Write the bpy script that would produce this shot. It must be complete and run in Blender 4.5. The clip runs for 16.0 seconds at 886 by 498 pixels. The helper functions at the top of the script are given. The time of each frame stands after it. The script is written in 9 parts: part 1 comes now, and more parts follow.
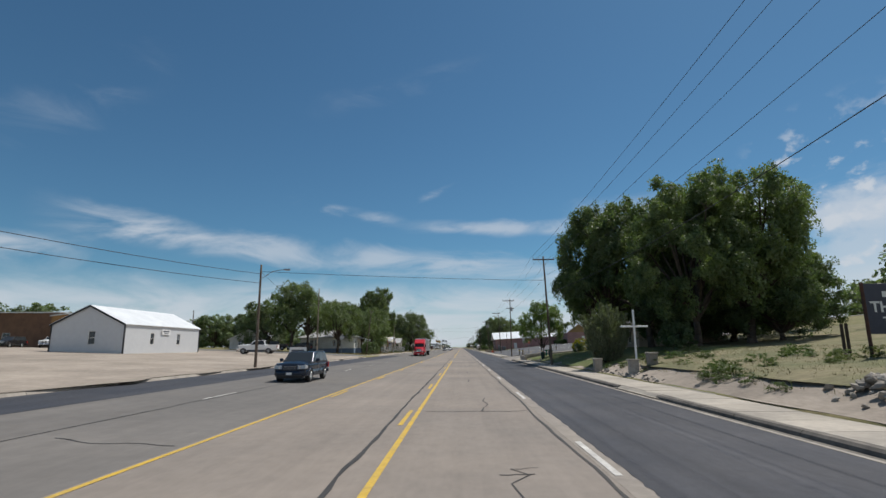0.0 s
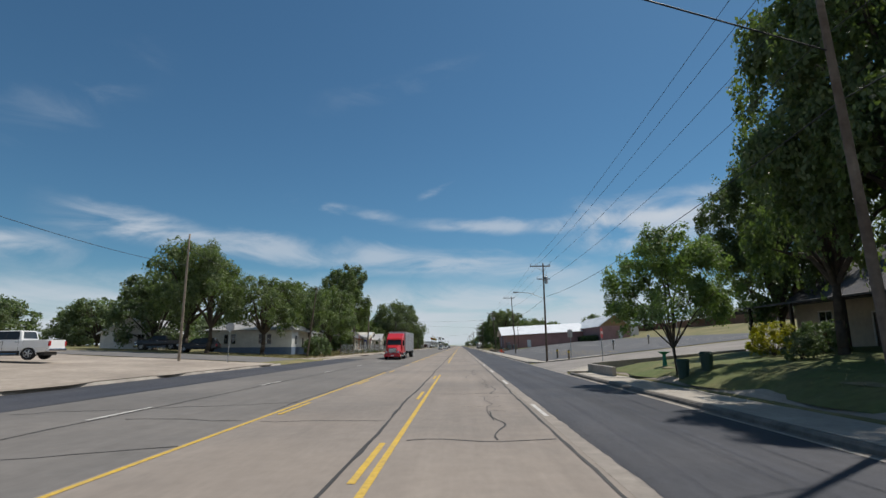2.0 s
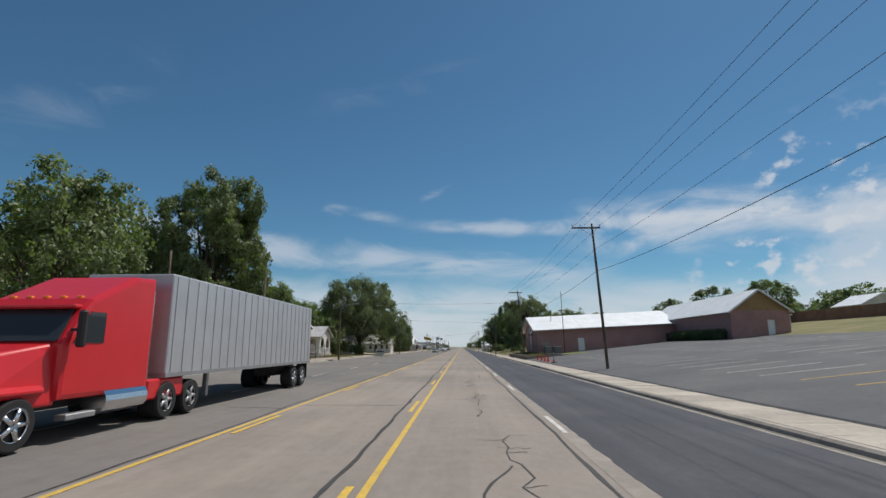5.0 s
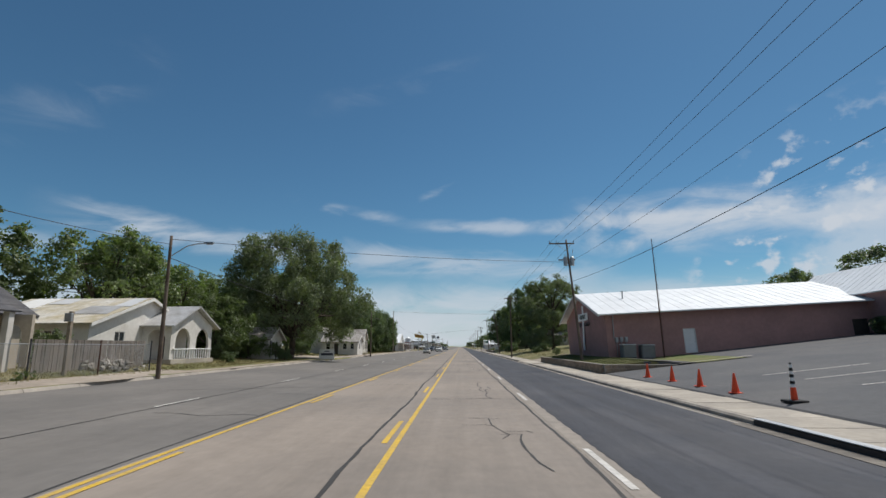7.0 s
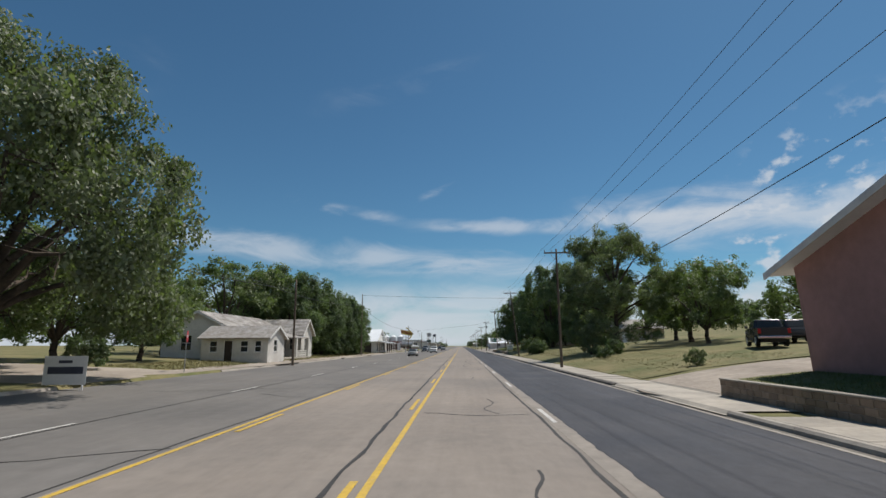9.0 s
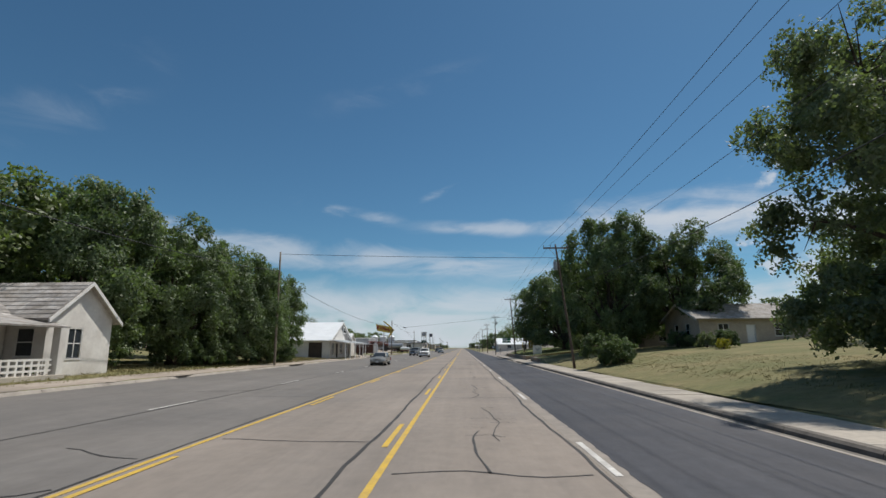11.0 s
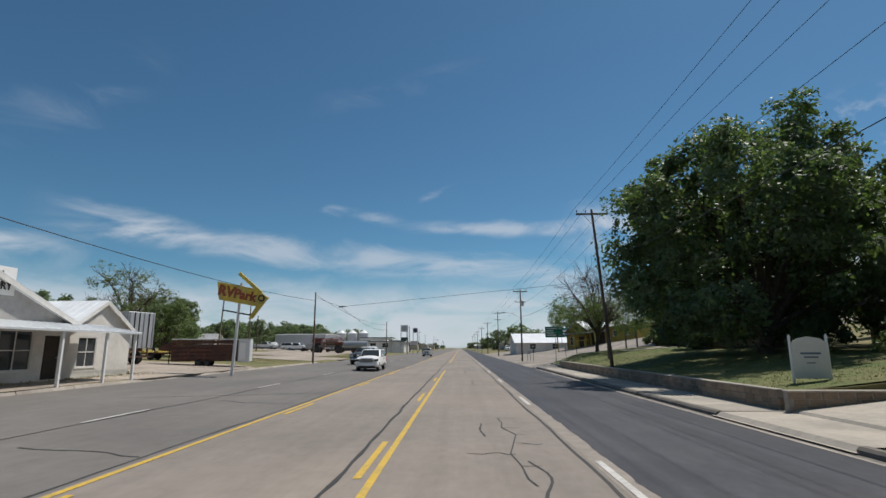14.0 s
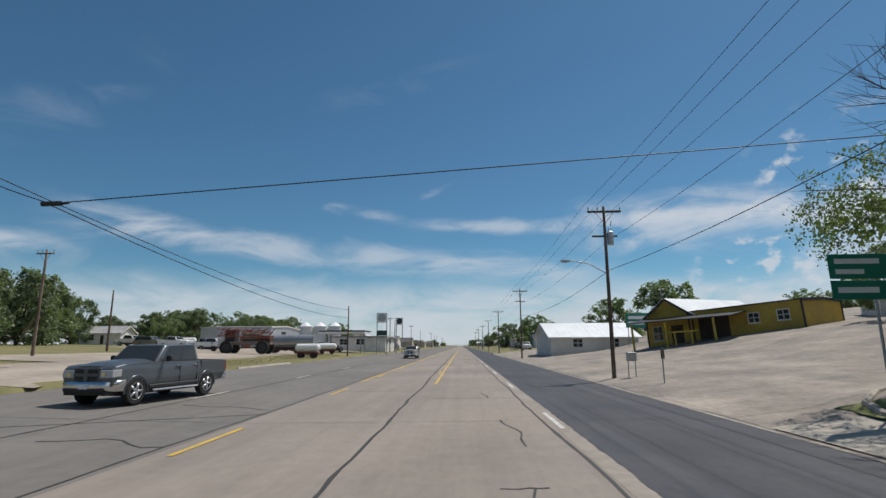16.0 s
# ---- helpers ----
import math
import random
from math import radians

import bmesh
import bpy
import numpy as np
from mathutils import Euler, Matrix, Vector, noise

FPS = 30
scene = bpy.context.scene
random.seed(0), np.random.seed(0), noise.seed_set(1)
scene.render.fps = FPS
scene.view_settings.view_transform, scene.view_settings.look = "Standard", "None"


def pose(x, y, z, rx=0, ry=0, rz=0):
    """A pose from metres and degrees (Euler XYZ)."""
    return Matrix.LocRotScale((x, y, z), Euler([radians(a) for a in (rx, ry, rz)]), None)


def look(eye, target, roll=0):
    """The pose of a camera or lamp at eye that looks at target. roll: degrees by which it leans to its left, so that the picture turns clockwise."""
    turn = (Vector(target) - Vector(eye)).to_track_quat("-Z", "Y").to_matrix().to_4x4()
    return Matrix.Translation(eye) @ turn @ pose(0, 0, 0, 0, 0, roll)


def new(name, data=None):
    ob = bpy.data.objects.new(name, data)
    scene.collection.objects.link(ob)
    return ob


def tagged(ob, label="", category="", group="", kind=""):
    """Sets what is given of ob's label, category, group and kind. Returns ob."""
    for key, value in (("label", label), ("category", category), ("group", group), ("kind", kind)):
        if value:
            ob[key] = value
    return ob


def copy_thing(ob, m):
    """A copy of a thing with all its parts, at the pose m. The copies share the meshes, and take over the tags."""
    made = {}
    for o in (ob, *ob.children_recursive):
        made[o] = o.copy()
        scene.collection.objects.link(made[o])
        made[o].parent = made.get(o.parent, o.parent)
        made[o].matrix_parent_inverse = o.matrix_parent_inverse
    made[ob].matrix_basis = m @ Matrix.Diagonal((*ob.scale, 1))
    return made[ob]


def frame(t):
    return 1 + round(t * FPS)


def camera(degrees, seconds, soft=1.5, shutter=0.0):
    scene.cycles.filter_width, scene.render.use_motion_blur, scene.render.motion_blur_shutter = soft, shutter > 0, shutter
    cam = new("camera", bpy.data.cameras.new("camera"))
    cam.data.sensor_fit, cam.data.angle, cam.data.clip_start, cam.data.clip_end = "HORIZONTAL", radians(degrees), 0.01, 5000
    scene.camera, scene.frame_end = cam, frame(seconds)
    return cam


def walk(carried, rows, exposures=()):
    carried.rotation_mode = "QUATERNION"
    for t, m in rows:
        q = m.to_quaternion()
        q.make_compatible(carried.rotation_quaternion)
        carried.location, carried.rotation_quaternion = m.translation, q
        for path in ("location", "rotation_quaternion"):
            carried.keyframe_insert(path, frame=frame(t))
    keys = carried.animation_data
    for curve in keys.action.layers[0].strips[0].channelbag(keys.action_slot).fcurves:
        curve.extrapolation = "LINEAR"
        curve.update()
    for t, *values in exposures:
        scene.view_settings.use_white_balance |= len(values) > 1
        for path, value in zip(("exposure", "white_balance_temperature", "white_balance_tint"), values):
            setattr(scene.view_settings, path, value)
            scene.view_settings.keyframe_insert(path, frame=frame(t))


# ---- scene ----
# ================= camera =================
SPEED = 21.485                      # metres a second along +y
EYE_Z = 2.05
cam = camera(82.0, 16.0, soft=1.5)
# seconds, yaw, pitch, lean
TURNS = [
    (0.0, 2.03, 10.92, 0.45), (1.0, 1.95, 10.82, 0.45), (2.0, 1.87, 10.72, 0.44), (3.0, 2.01, 10.74, 0.19),
    (3.5, 2.08, 10.75, 0.07), (4.75, 2.05, 10.86, 0.14), (6.0, 2.03, 10.97, 0.20), (6.5, 2.00, 10.90, 0.23),
    (7.25, 1.95, 10.80, 0.26), (8.0, 1.97, 10.78, 0.35), (8.7, 1.99, 10.76, 0.43), (9.75, 2.07, 10.86, 0.38),
    (11.0, 2.17, 10.97, 0.32), (11.6, 2.14, 11.05, 0.37), (12.25, 2.10, 11.14, 0.43), (13.0, 1.99, 11.07, 0.31),
    (13.5, 1.92, 11.03, 0.23), (14.25, 1.88, 10.97, 0.26), (14.75, 1.86, 10.93, 0.28), (15.4, 1.95, 10.82, 0.28),
    (16.0, 2.04, 10.72, 0.28)]
walk(cam, [(t, pose(0, SPEED * t, EYE_Z, 90 + p, r, w)) for t, w, p, r in TURNS], exposures=[(0.0, 0.0), (16.0, 0.0)])

# ================= light =================
SUN_EL, SUN_AZ = radians(60), math.atan2(0.74, 0.67)   # azimuth from +y towards +x
sun_dir = Vector((math.sin(SUN_AZ) * math.cos(SUN_EL), math.cos(SUN_AZ) * math.cos(SUN_EL), math.sin(SUN_EL)))
sun = new("sun", bpy.data.lights.new("sun", "SUN"))
sun.data.energy, sun.data.angle, sun.data.color = 4.3, radians(0.8), (1.0, 0.95, 0.88)
sun.matrix_world = look(sun_dir * 50, (0, 0, 0))

world = bpy.data.worlds.new("sky")
scene.world = world
world.use_nodes = True
wt = world.node_tree
wt.nodes.clear()


def wl(a, b, out=0):
    wt.links.new(a.outputs[out], b)


sky = wt.nodes.new("ShaderNodeTexSky")
sky.sky_type, sky.sun_disc, sky.sun_elevation, sky.sun_rotation = "NISHITA", False, SUN_EL, SUN_AZ
sky.altitude, sky.air_density, sky.dust_density, sky.ozone_density = 900, 1.0, 0.6, 2.2
coord = wt.nodes.new("ShaderNodeTexCoord")
sep = wt.nodes.new("ShaderNodeSeparateXYZ")
wl(coord, sep.inputs[0])


def wmath(op, a, b=None, c=None):
    n = wt.nodes.new("ShaderNodeMath")
    n.operation = op
    for i, v in enumerate((a, b, c)):
        if v is None:
            continue
        if isinstance(v, (int, float)):
            n.inputs[i].default_value = v
        else:
            wt.links.new(v, n.inputs[i])
    return n.outputs[0]


def wramp(v, lo, hi):
    n = wt.nodes.new("ShaderNodeMapRange")
    n.interpolation_type = "SMOOTHSTEP"
    wt.links.new(v, n.inputs[0])
    n.inputs[1].default_value, n.inputs[2].default_value = lo, hi
    return n.outputs[0]


# clouds: thin banks and streaks by bearing and height over the horizon, broken by noise
az = wmath("MULTIPLY", wmath("ARCTAN2", sep.outputs[0], sep.outputs[1]), 57.2958)
el = wmath("MULTIPLY", wmath("ARCSINE", sep.outputs[2]), 57.2958)
dome = wt.nodes.new("ShaderNodeCombineXYZ")
wt.links.new(az, dome.inputs[0]), wt.links.new(el, dome.inputs[1])


def dome_noise(scale, detail, stretch, shift, rough=0.6, distort=0.0, turn=0.0):
    m = wt.nodes.new("ShaderNodeMapping")
    wt.links.new(dome.outputs[0], m.inputs[0])
    m.inputs["Location"].default_value = (*shift, 0)
    m.inputs["Rotation"].default_value = (0, 0, turn)
    m.inputs["Scale"].default_value = (*stretch, 1)
    n = wt.nodes.new("ShaderNodeTexNoise")
    wt.links.new(m.outputs[0], n.inputs[0])
    n.inputs["Scale"].default_value, n.inputs["Detail"].default_value = scale, detail
    n.inputs["Roughness"].default_value, n.inputs["Distortion"].default_value = rough, distort
    return n.outputs[0]


def bank(a0, e0, a1, e1, wide, lo, hi, soft=6.0):
    """A long cloud bank between two bearings, sinking from e0 to e1, ragged by noise."""
    mid = wmath("MULTIPLY_ADD", wmath("SUBTRACT", az, a0), (e1 - e0) / (a1 - a0), e0)
    wav = wmath("MULTIPLY", wmath("SUBTRACT", wisp, 0.5), wide * 2.2)
    off = wmath("ABSOLUTE", wmath("SUBTRACT", wmath("ADD", el, wav), mid))
    body = wmath("SUBTRACT", 1.0, wramp(off, wide * 0.15, wide * 1.25))
    span = wmath("MULTIPLY", wramp(az, a0 - soft * 0.5, a0 + soft), wmath("SUBTRACT", 1.0, wramp(az, a1 - soft, a1 + soft * 0.5)))
    return wmath("MULTIPLY", wmath("MULTIPLY", body, span), wramp(wisp2, lo, hi))


wisp = dome_noise(0.16, 7, (0.55, 1.5), (4.0, 2.0), 0.6, 0.8)
wisp2 = dome_noise(0.20, 8, (0.45, 1.3), (1.0, 7.0), 0.58, 0.7, 0.10)
clump = dome_noise(0.42, 5, (1.0, 1.3), (3.0, 1.0), 0.5, 0.0)
banks = [(bank(-40, 12.0, 16, 7.6, 1.7, 0.30, 0.60), 0.58), (bank(-40, 11.6, -22, 10.6, 1.8, 0.40, 0.64), 0.36), (bank(-5, 13.4, 34, 12.6, 0.8, 0.30, 0.58), 0.6),
         (bank(13, 12.6, 120, 10.8, 2.9, 0.36, 0.60), 0.75), (bank(-19, 15.8, -7, 14.0, 0.8, 0.44, 0.66, 3.0), 0.45), (bank(-4.5, 16.6, -0.5, 17.8, 0.5, 0.40, 0.66, 1.2), 0.5),
         (bank(-150, 9.0, -38, 8.6, 1.7, 0.34, 0.60), 0.7), (bank(-47, 17.0, -33, 27.0, 3.4, 0.42, 0.75), 0.16), (bank(-16, 26.0, 2, 31.0, 1.4, 0.42, 0.78), 0.13)]
low = wmath("MULTIPLY", wmath("SUBTRACT", 1.0, wramp(wmath("ADD", el, wmath("MULTIPLY", wisp, 4.0)), 6.6, 10.0)), wramp(wisp2, 0.25, 0.60))
low_haze = wmath("SUBTRACT", 1.0, wramp(el, 0.0, 9.0))
# small puffs over the bank on the sunward side
puff = wmath("MULTIPLY", wramp(clump, 0.53, 0.68), wmath("MULTIPLY", wramp(wmath("SUBTRACT", az, wmath("MULTIPLY", el, 0.62)), 17.5, 23.0), wmath("SUBTRACT", 1.0, wramp(el, 16.0, 23.0))))
heap = wmath("MULTIPLY", wramp(wmath("SUBTRACT", wmath("ADD", wmath("MULTIPLY", az, 0.55), wmath("MULTIPLY", clump, 9.0)), el), 11.5, 15.5), wramp(az, 31.0, 37.0))
total = wmath("ADD", wmath("MULTIPLY", low, 0.62), wmath("MULTIPLY", low_haze, 0.36))
for value, weight in banks + [(puff, 0.8), (heap, 0.62)]:
    # layers screen over one another
    total = wmath("SUBTRACT", 1.0, wmath("MULTIPLY", wmath("SUBTRACT", 1.0, total), wmath("SUBTRACT", 1.0, wmath("MULTIPLY", value, weight))))
cover = wmath("MULTIPLY", wmath("MINIMUM", 1.0, total), wramp(el, -1.0, 0.5))
mix = wt.nodes.new("ShaderNodeMix")
mix.data_type = "RGBA"
wt.links.new(cover, mix.inputs[0])
tint = wt.nodes.new("ShaderNodeMix")
tint.data_type, tint.blend_type = "RGBA", "MULTIPLY"
tint.inputs[0].default_value = 1.0
wl(sky, tint.inputs[6])
tint.inputs[7].default_value = (0.575, 0.905, 0.98, 1)
wt.links.new(tint.outputs[2], mix.inputs[6])
mix.inputs[7].default_value = (7.7, 8.3, 9.1, 1)
bg = wt.nodes.new("ShaderNodeBackground")
wt.links.new(mix.outputs[2], bg.inputs[0])
bg.inputs[1].default_value = 0.075
out = wt.nodes.new("ShaderNodeOutputWorld")
wt.links.new(bg.outputs[0], out.inputs[0])


# ================= materials =================
def material(name, colour, rough=0.8, metal=0.0, vary=0.25, grain=6.0, fine_grain=60.0, bump=0.15, second=None, patch=0.6,
             random_tone=0.0, island_tone=0.0, spec=0.4):
    """A surface with two scales of variation: broad patches (second colour) and fine grain, with bump."""
    m = bpy.data.materials.new(name)
    m.use_nodes = True
    t = m.node_tree
    b = t.nodes["Principled BSDF"]
    b.inputs["Roughness"].default_value, b.inputs["Metallic"].default_value = rough, metal
    b.inputs["Specular IOR Level"].default_value = spec
    geo = t.nodes.new("ShaderNodeNewGeometry")
    big, small = t.nodes.new("ShaderNodeTexNoise"), t.nodes.new("ShaderNodeTexNoise")
    for n, s, d in ((big, patch, 6), (small, grain, 8)):
        t.links.new(geo.outputs["Position"], n.inputs["Vector"])
        n.inputs["Scale"].default_value, n.inputs["Detail"].default_value = s, d
        n.inputs["Roughness"].default_value = 0.6
    ramp = t.nodes.new("ShaderNodeMapRange")
    ramp.inputs[1].default_value, ramp.inputs[2].default_value = 0.38, 0.66
    t.links.new(big.outputs[0], ramp.inputs[0])
    base = t.nodes.new("ShaderNodeMix")
    base.data_type = "RGBA"
    t.links.new(ramp.outputs[0], base.inputs[0])
    second = second or tuple(c * (1 - vary) for c in colour)
    base.inputs[6].default_value, base.inputs[7].default_value = (*colour, 1), (*second, 1)
    tone = t.nodes.new("ShaderNodeMapRange")
    tone.inputs[1].default_value, tone.inputs[2].default_value = 0.25, 0.75
    tone.inputs[3].default_value, tone.inputs[4].default_value = 1 - vary, 1 + vary * 0.6
    t.links.new(small.outputs[0], tone.inputs[0])
    value = tone.outputs[0]
    for amount, node, socket in ((random_tone, "ShaderNodeObjectInfo", "Random"), (island_tone, "ShaderNodeNewGeometry", "Random Per Island")):
        if amount:
            src = t.nodes.new(node)
            r = t.nodes.new("ShaderNodeMapRange")
            r.inputs[3].default_value, r.inputs[4].default_value = 1 - amount, 1 + amount
            t.links.new(src.outputs[socket], r.inputs[0])
            mul = t.nodes.new("ShaderNodeMath")
            mul.operation = "MULTIPLY"
            t.links.new(value, mul.inputs[0]), t.links.new(r.outputs[0], mul.inputs[1])
            value = mul.outputs[0]
    shade = t.nodes.new("ShaderNodeMix")
    shade.data_type, shade.blend_type = "RGBA", "MULTIPLY"
    shade.inputs[0].default_value = 1
    t.links.new(base.outputs[2], shade.inputs[6])
    t.links.new(value, shade.inputs[7])
    t.links.new(shade.outputs[2], b.inputs["Base Color"])
    if bump:
        fn = t.nodes.new("ShaderNodeTexNoise")
        t.links.new(geo.outputs["Position"], fn.inputs["Vector"])
        fn.inputs["Scale"].default_value, fn.inputs["Detail"].default_value = fine_grain, 4
        bp = t.nodes.new("ShaderNodeBump")
        bp.inputs["Strength"].default_value, bp.inputs["Distance"].default_value = bump, 0.02
        t.links.new(fn.outputs[0], bp.inputs["Height"])
        t.links.new(bp.outputs[0], b.inputs["Normal"])
    return m


def streaked(m, along=(2.2, 0.05, 1.0), low=0.93, high=1.04, speck=0.045):
    """Lengthwise wear from traffic and fine speckle, multiplied over the surface's own colour."""
    t = m.node_tree
    b = t.nodes["Principled BSDF"]
    geo = t.nodes.new("ShaderNodeNewGeometry")
    value = None
    for scale, detail, stretch, lo, hi in ((1.0, 5, along, low, high), (9.0, 6, (1, 0.25, 1), 1 - speck, 1 + speck * 0.7), (0.35, 3, (1.0, 0.35, 1), 0.92, 1.06)):
        mp = t.nodes.new("ShaderNodeMapping")
        mp.inputs["Scale"].default_value = stretch
        t.links.new(geo.outputs["Position"], mp.inputs[0])
        n = t.nodes.new("ShaderNodeTexNoise")
        n.inputs["Scale"].default_value, n.inputs["Detail"].default_value = scale, detail
        t.links.new(mp.outputs[0], n.inputs["Vector"])
        r = t.nodes.new("ShaderNodeMapRange")
        r.inputs[1].default_value, r.inputs[2].default_value, r.inputs[3].default_value, r.inputs[4].default_value = 0.32, 0.68, lo, hi
        t.links.new(n.outputs[0], r.inputs[0])
        if value is None:
            value = r.outputs[0]
        else:
            mul = t.nodes.new("ShaderNodeMath")
            mul.operation = "MULTIPLY"
            t.links.new(value, mul.inputs[0]), t.links.new(r.outputs[0], mul.inputs[1])
            value = mul.outputs[0]
    mixc = t.nodes.new("ShaderNodeMix")
    mixc.data_type, mixc.blend_type = "RGBA", "MULTIPLY"
    mixc.inputs[0].default_value = 1
    t.links.new(b.inputs["Base Color"].links[0].from_socket, mixc.inputs[6])
    t.links.new(value, mixc.inputs[7])
    t.links.new(mixc.outputs[2], b.inputs["Base Color"])
    return m


def leaf_material(name, colour, second, through_amount=0.38):
    m = material(name, colour, 0.55, vary=0.35, grain=0.9, patch=0.25, bump=0, second=second, island_tone=0.22, random_tone=0.12, spec=0.5)
    t = m.node_tree
    b = t.nodes["Principled BSDF"]
    tr = t.nodes.new("ShaderNodeBsdfTranslucent")
    mixs = t.nodes.new("ShaderNodeMixShader")
    mixs.inputs[0].default_value = through_amount
    src = b.inputs["Base Color"].links[0].from_socket
    warm = t.nodes.new("ShaderNodeMix")
    warm.data_type, warm.blend_type = "RGBA", "MULTIPLY"
    warm.inputs[0].default_value = 1
    warm.inputs[7].default_value = (1.25, 1.5, 0.62, 1)
    t.links.new(src, warm.inputs[6])
    t.links.new(warm.outputs[2], tr.inputs[0])
    t.links.new(b.outputs[0], mixs.inputs[1]), t.links.new(tr.outputs[0], mixs.inputs[2])
    t.links.new(mixs.outputs[0], t.nodes["Material Output"].inputs[0])
    return m


def glass_material(name, tint=(0.05, 0.06, 0.07)):
    m = bpy.data.materials.new(name)
    m.use_nodes = True
    b = m.node_tree.nodes["Principled BSDF"]
    b.inputs["Base Color"].default_value = (*tint, 1)
    b.inputs["Roughness"].default_value = 0.04
    b.inputs["Transmission Weight"].default_value = 0.35
    b.inputs["IOR"].default_value = 1.5
    return m


CONCRETE_ROAD = streaked(material("road_concrete", (0.275, 0.235, 0.20), 0.88, vary=0.10, grain=2.2, fine_grain=90, bump=0.10, second=(0.215, 0.19, 0.168), patch=0.11, spec=0.3))
ASPHALT_DARK = streaked(material("asphalt_dark", (0.044, 0.047, 0.058), 0.8, vary=0.16, grain=5, fine_grain=140, bump=0.3, second=(0.066, 0.066, 0.074), patch=0.25, spec=0.35), (1.6, 0.04, 1.0), 0.80, 1.20, 0.09)
ASPHALT_LOT = material("asphalt_lot", (0.075, 0.077, 0.084), 0.85, vary=0.2, grain=4, fine_grain=120, bump=0.3, second=(0.11, 0.108, 0.108), patch=0.2)
ASPHALT_OLD = material("asphalt_old", (0.17, 0.16, 0.15), 0.9, vary=0.16, grain=3, fine_grain=100, bump=0.25, second=(0.125, 0.12, 0.115), patch=0.3)
SIDEWALK = material("sidewalk_concrete", (0.42, 0.375, 0.315), 0.9, vary=0.18, grain=5, bump=0.15, second=(0.31, 0.28, 0.24), patch=0.5, random_tone=0.10)
KERB = material("kerb_concrete", (0.40, 0.36, 0.31), 0.9, vary=0.2, grain=4, second=(0.27, 0.24, 0.21), patch=0.7)
# kerb tone lowered to paint in its road face's shade; gutter dirt shares it
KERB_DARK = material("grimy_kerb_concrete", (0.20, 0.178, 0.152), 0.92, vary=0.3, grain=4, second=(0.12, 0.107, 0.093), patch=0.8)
SEAL = material("crack_sealant", (0.05, 0.046, 0.043), 0.7, vary=0.3, grain=8, bump=0.2)
YELLOW = material("yellow_paint", (0.62, 0.40, 0.05), 0.75, vary=0.25, grain=9, second=(0.48, 0.33, 0.09), patch=1.4)
WHITE_LINE = material("white_line_paint", (0.62, 0.60, 0.56), 0.75, vary=0.3, grain=9, second=(0.42, 0.40, 0.37), patch=1.2)
DIRT = streaked(material("dirt", (0.40, 0.34, 0.28), 0.95, vary=0.18, grain=1.6, fine_grain=50, bump=0.5, second=(0.29, 0.245, 0.20), patch=0.16), (0.4, 0.12, 1.0), 0.86, 1.06, 0.12)
LOT_DIRT = streaked(material("worn_lot_dirt", (0.335, 0.29, 0.245), 0.95, vary=0.22, grain=1.2, fine_grain=45, bump=0.6, second=(0.225, 0.20, 0.175), patch=0.22), (0.5, 0.14, 1.0), 0.82, 1.10, 0.16)
GRASS_GROUND = material("dry_grass_ground", (0.22, 0.185, 0.085), 0.95, vary=0.3, grain=2.5, fine_grain=60, bump=0.6, second=(0.12, 0.13, 0.045), patch=0.22)
GREEN_GROUND = material("lawn_ground", (0.10, 0.132, 0.036), 0.95, vary=0.3, grain=3, fine_grain=70, bump=0.6, second=(0.165, 0.155, 0.06), patch=0.3)
GRASS_BLADE = material("grass_blades", (0.22, 0.205, 0.085), 0.8, vary=0.3, grain=1, bump=0, second=(0.26, 0.21, 0.09), patch=0.5, island_tone=0.4)
LAWN_BLADE = material("lawn_blades", (0.13, 0.155, 0.045), 0.8, vary=0.3, grain=1, bump=0, second=(0.17, 0.165, 0.06), patch=0.5, island_tone=0.3)
WEED = leaf_material("weed_leaves", (0.07, 0.115, 0.03), (0.13, 0.14, 0.05))
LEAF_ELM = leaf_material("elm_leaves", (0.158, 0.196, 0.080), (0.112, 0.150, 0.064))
# distance haze put into the leaf colour: greyer and bluer than the elm's
LEAF_FAR_HAZED = leaf_material("far_leaves", (0.16, 0.198, 0.108), (0.122, 0.156, 0.085))
LEAF_LIGHT = leaf_material("light_leaves", (0.20, 0.265, 0.10), (0.155, 0.21, 0.08))
LEAF_DARK = leaf_material("dark_leaves", (0.138, 0.180, 0.088), (0.098, 0.136, 0.068))
LEAF_GREY = leaf_material("grey_green_leaves", (0.182, 0.212, 0.118), (0.138, 0.166, 0.092))
LEAF_JUNIPER = leaf_material("juniper_needles", (0.155, 0.17, 0.115), (0.115, 0.125, 0.085), 0.3)
BARK = material("bark", (0.105, 0.08, 0.06), 0.95, vary=0.4, grain=5, fine_grain=25, bump=0.8, second=(0.06, 0.047, 0.038), patch=2)
POLE_WOOD = material("pole_wood", (0.115, 0.082, 0.06), 0.9, vary=0.3, grain=6, fine_grain=40, bump=0.4, second=(0.19, 0.15, 0.115), patch=0.9, random_tone=0.2)
POLE_PALE = material("weathered_pole_wood", (0.28, 0.235, 0.18), 0.9, vary=0.3, grain=6, second=(0.19, 0.155, 0.12), patch=1.2)
WIRE = material("wire_black", (0.025, 0.026, 0.03), 0.6, vary=0.1, bump=0)
ALLOY = material("bright_wheel_alloy", (0.62, 0.63, 0.64), 0.3, metal=0.85, vary=0.1, bump=0)
STEEL = material("galvanised_steel", (0.42, 0.43, 0.44), 0.45, metal=0.7, vary=0.2, grain=8, bump=0.05)
DARK_METAL = material("dark_metal", (0.05, 0.05, 0.055), 0.5, metal=0.4, vary=0.25, grain=8, bump=0.05)
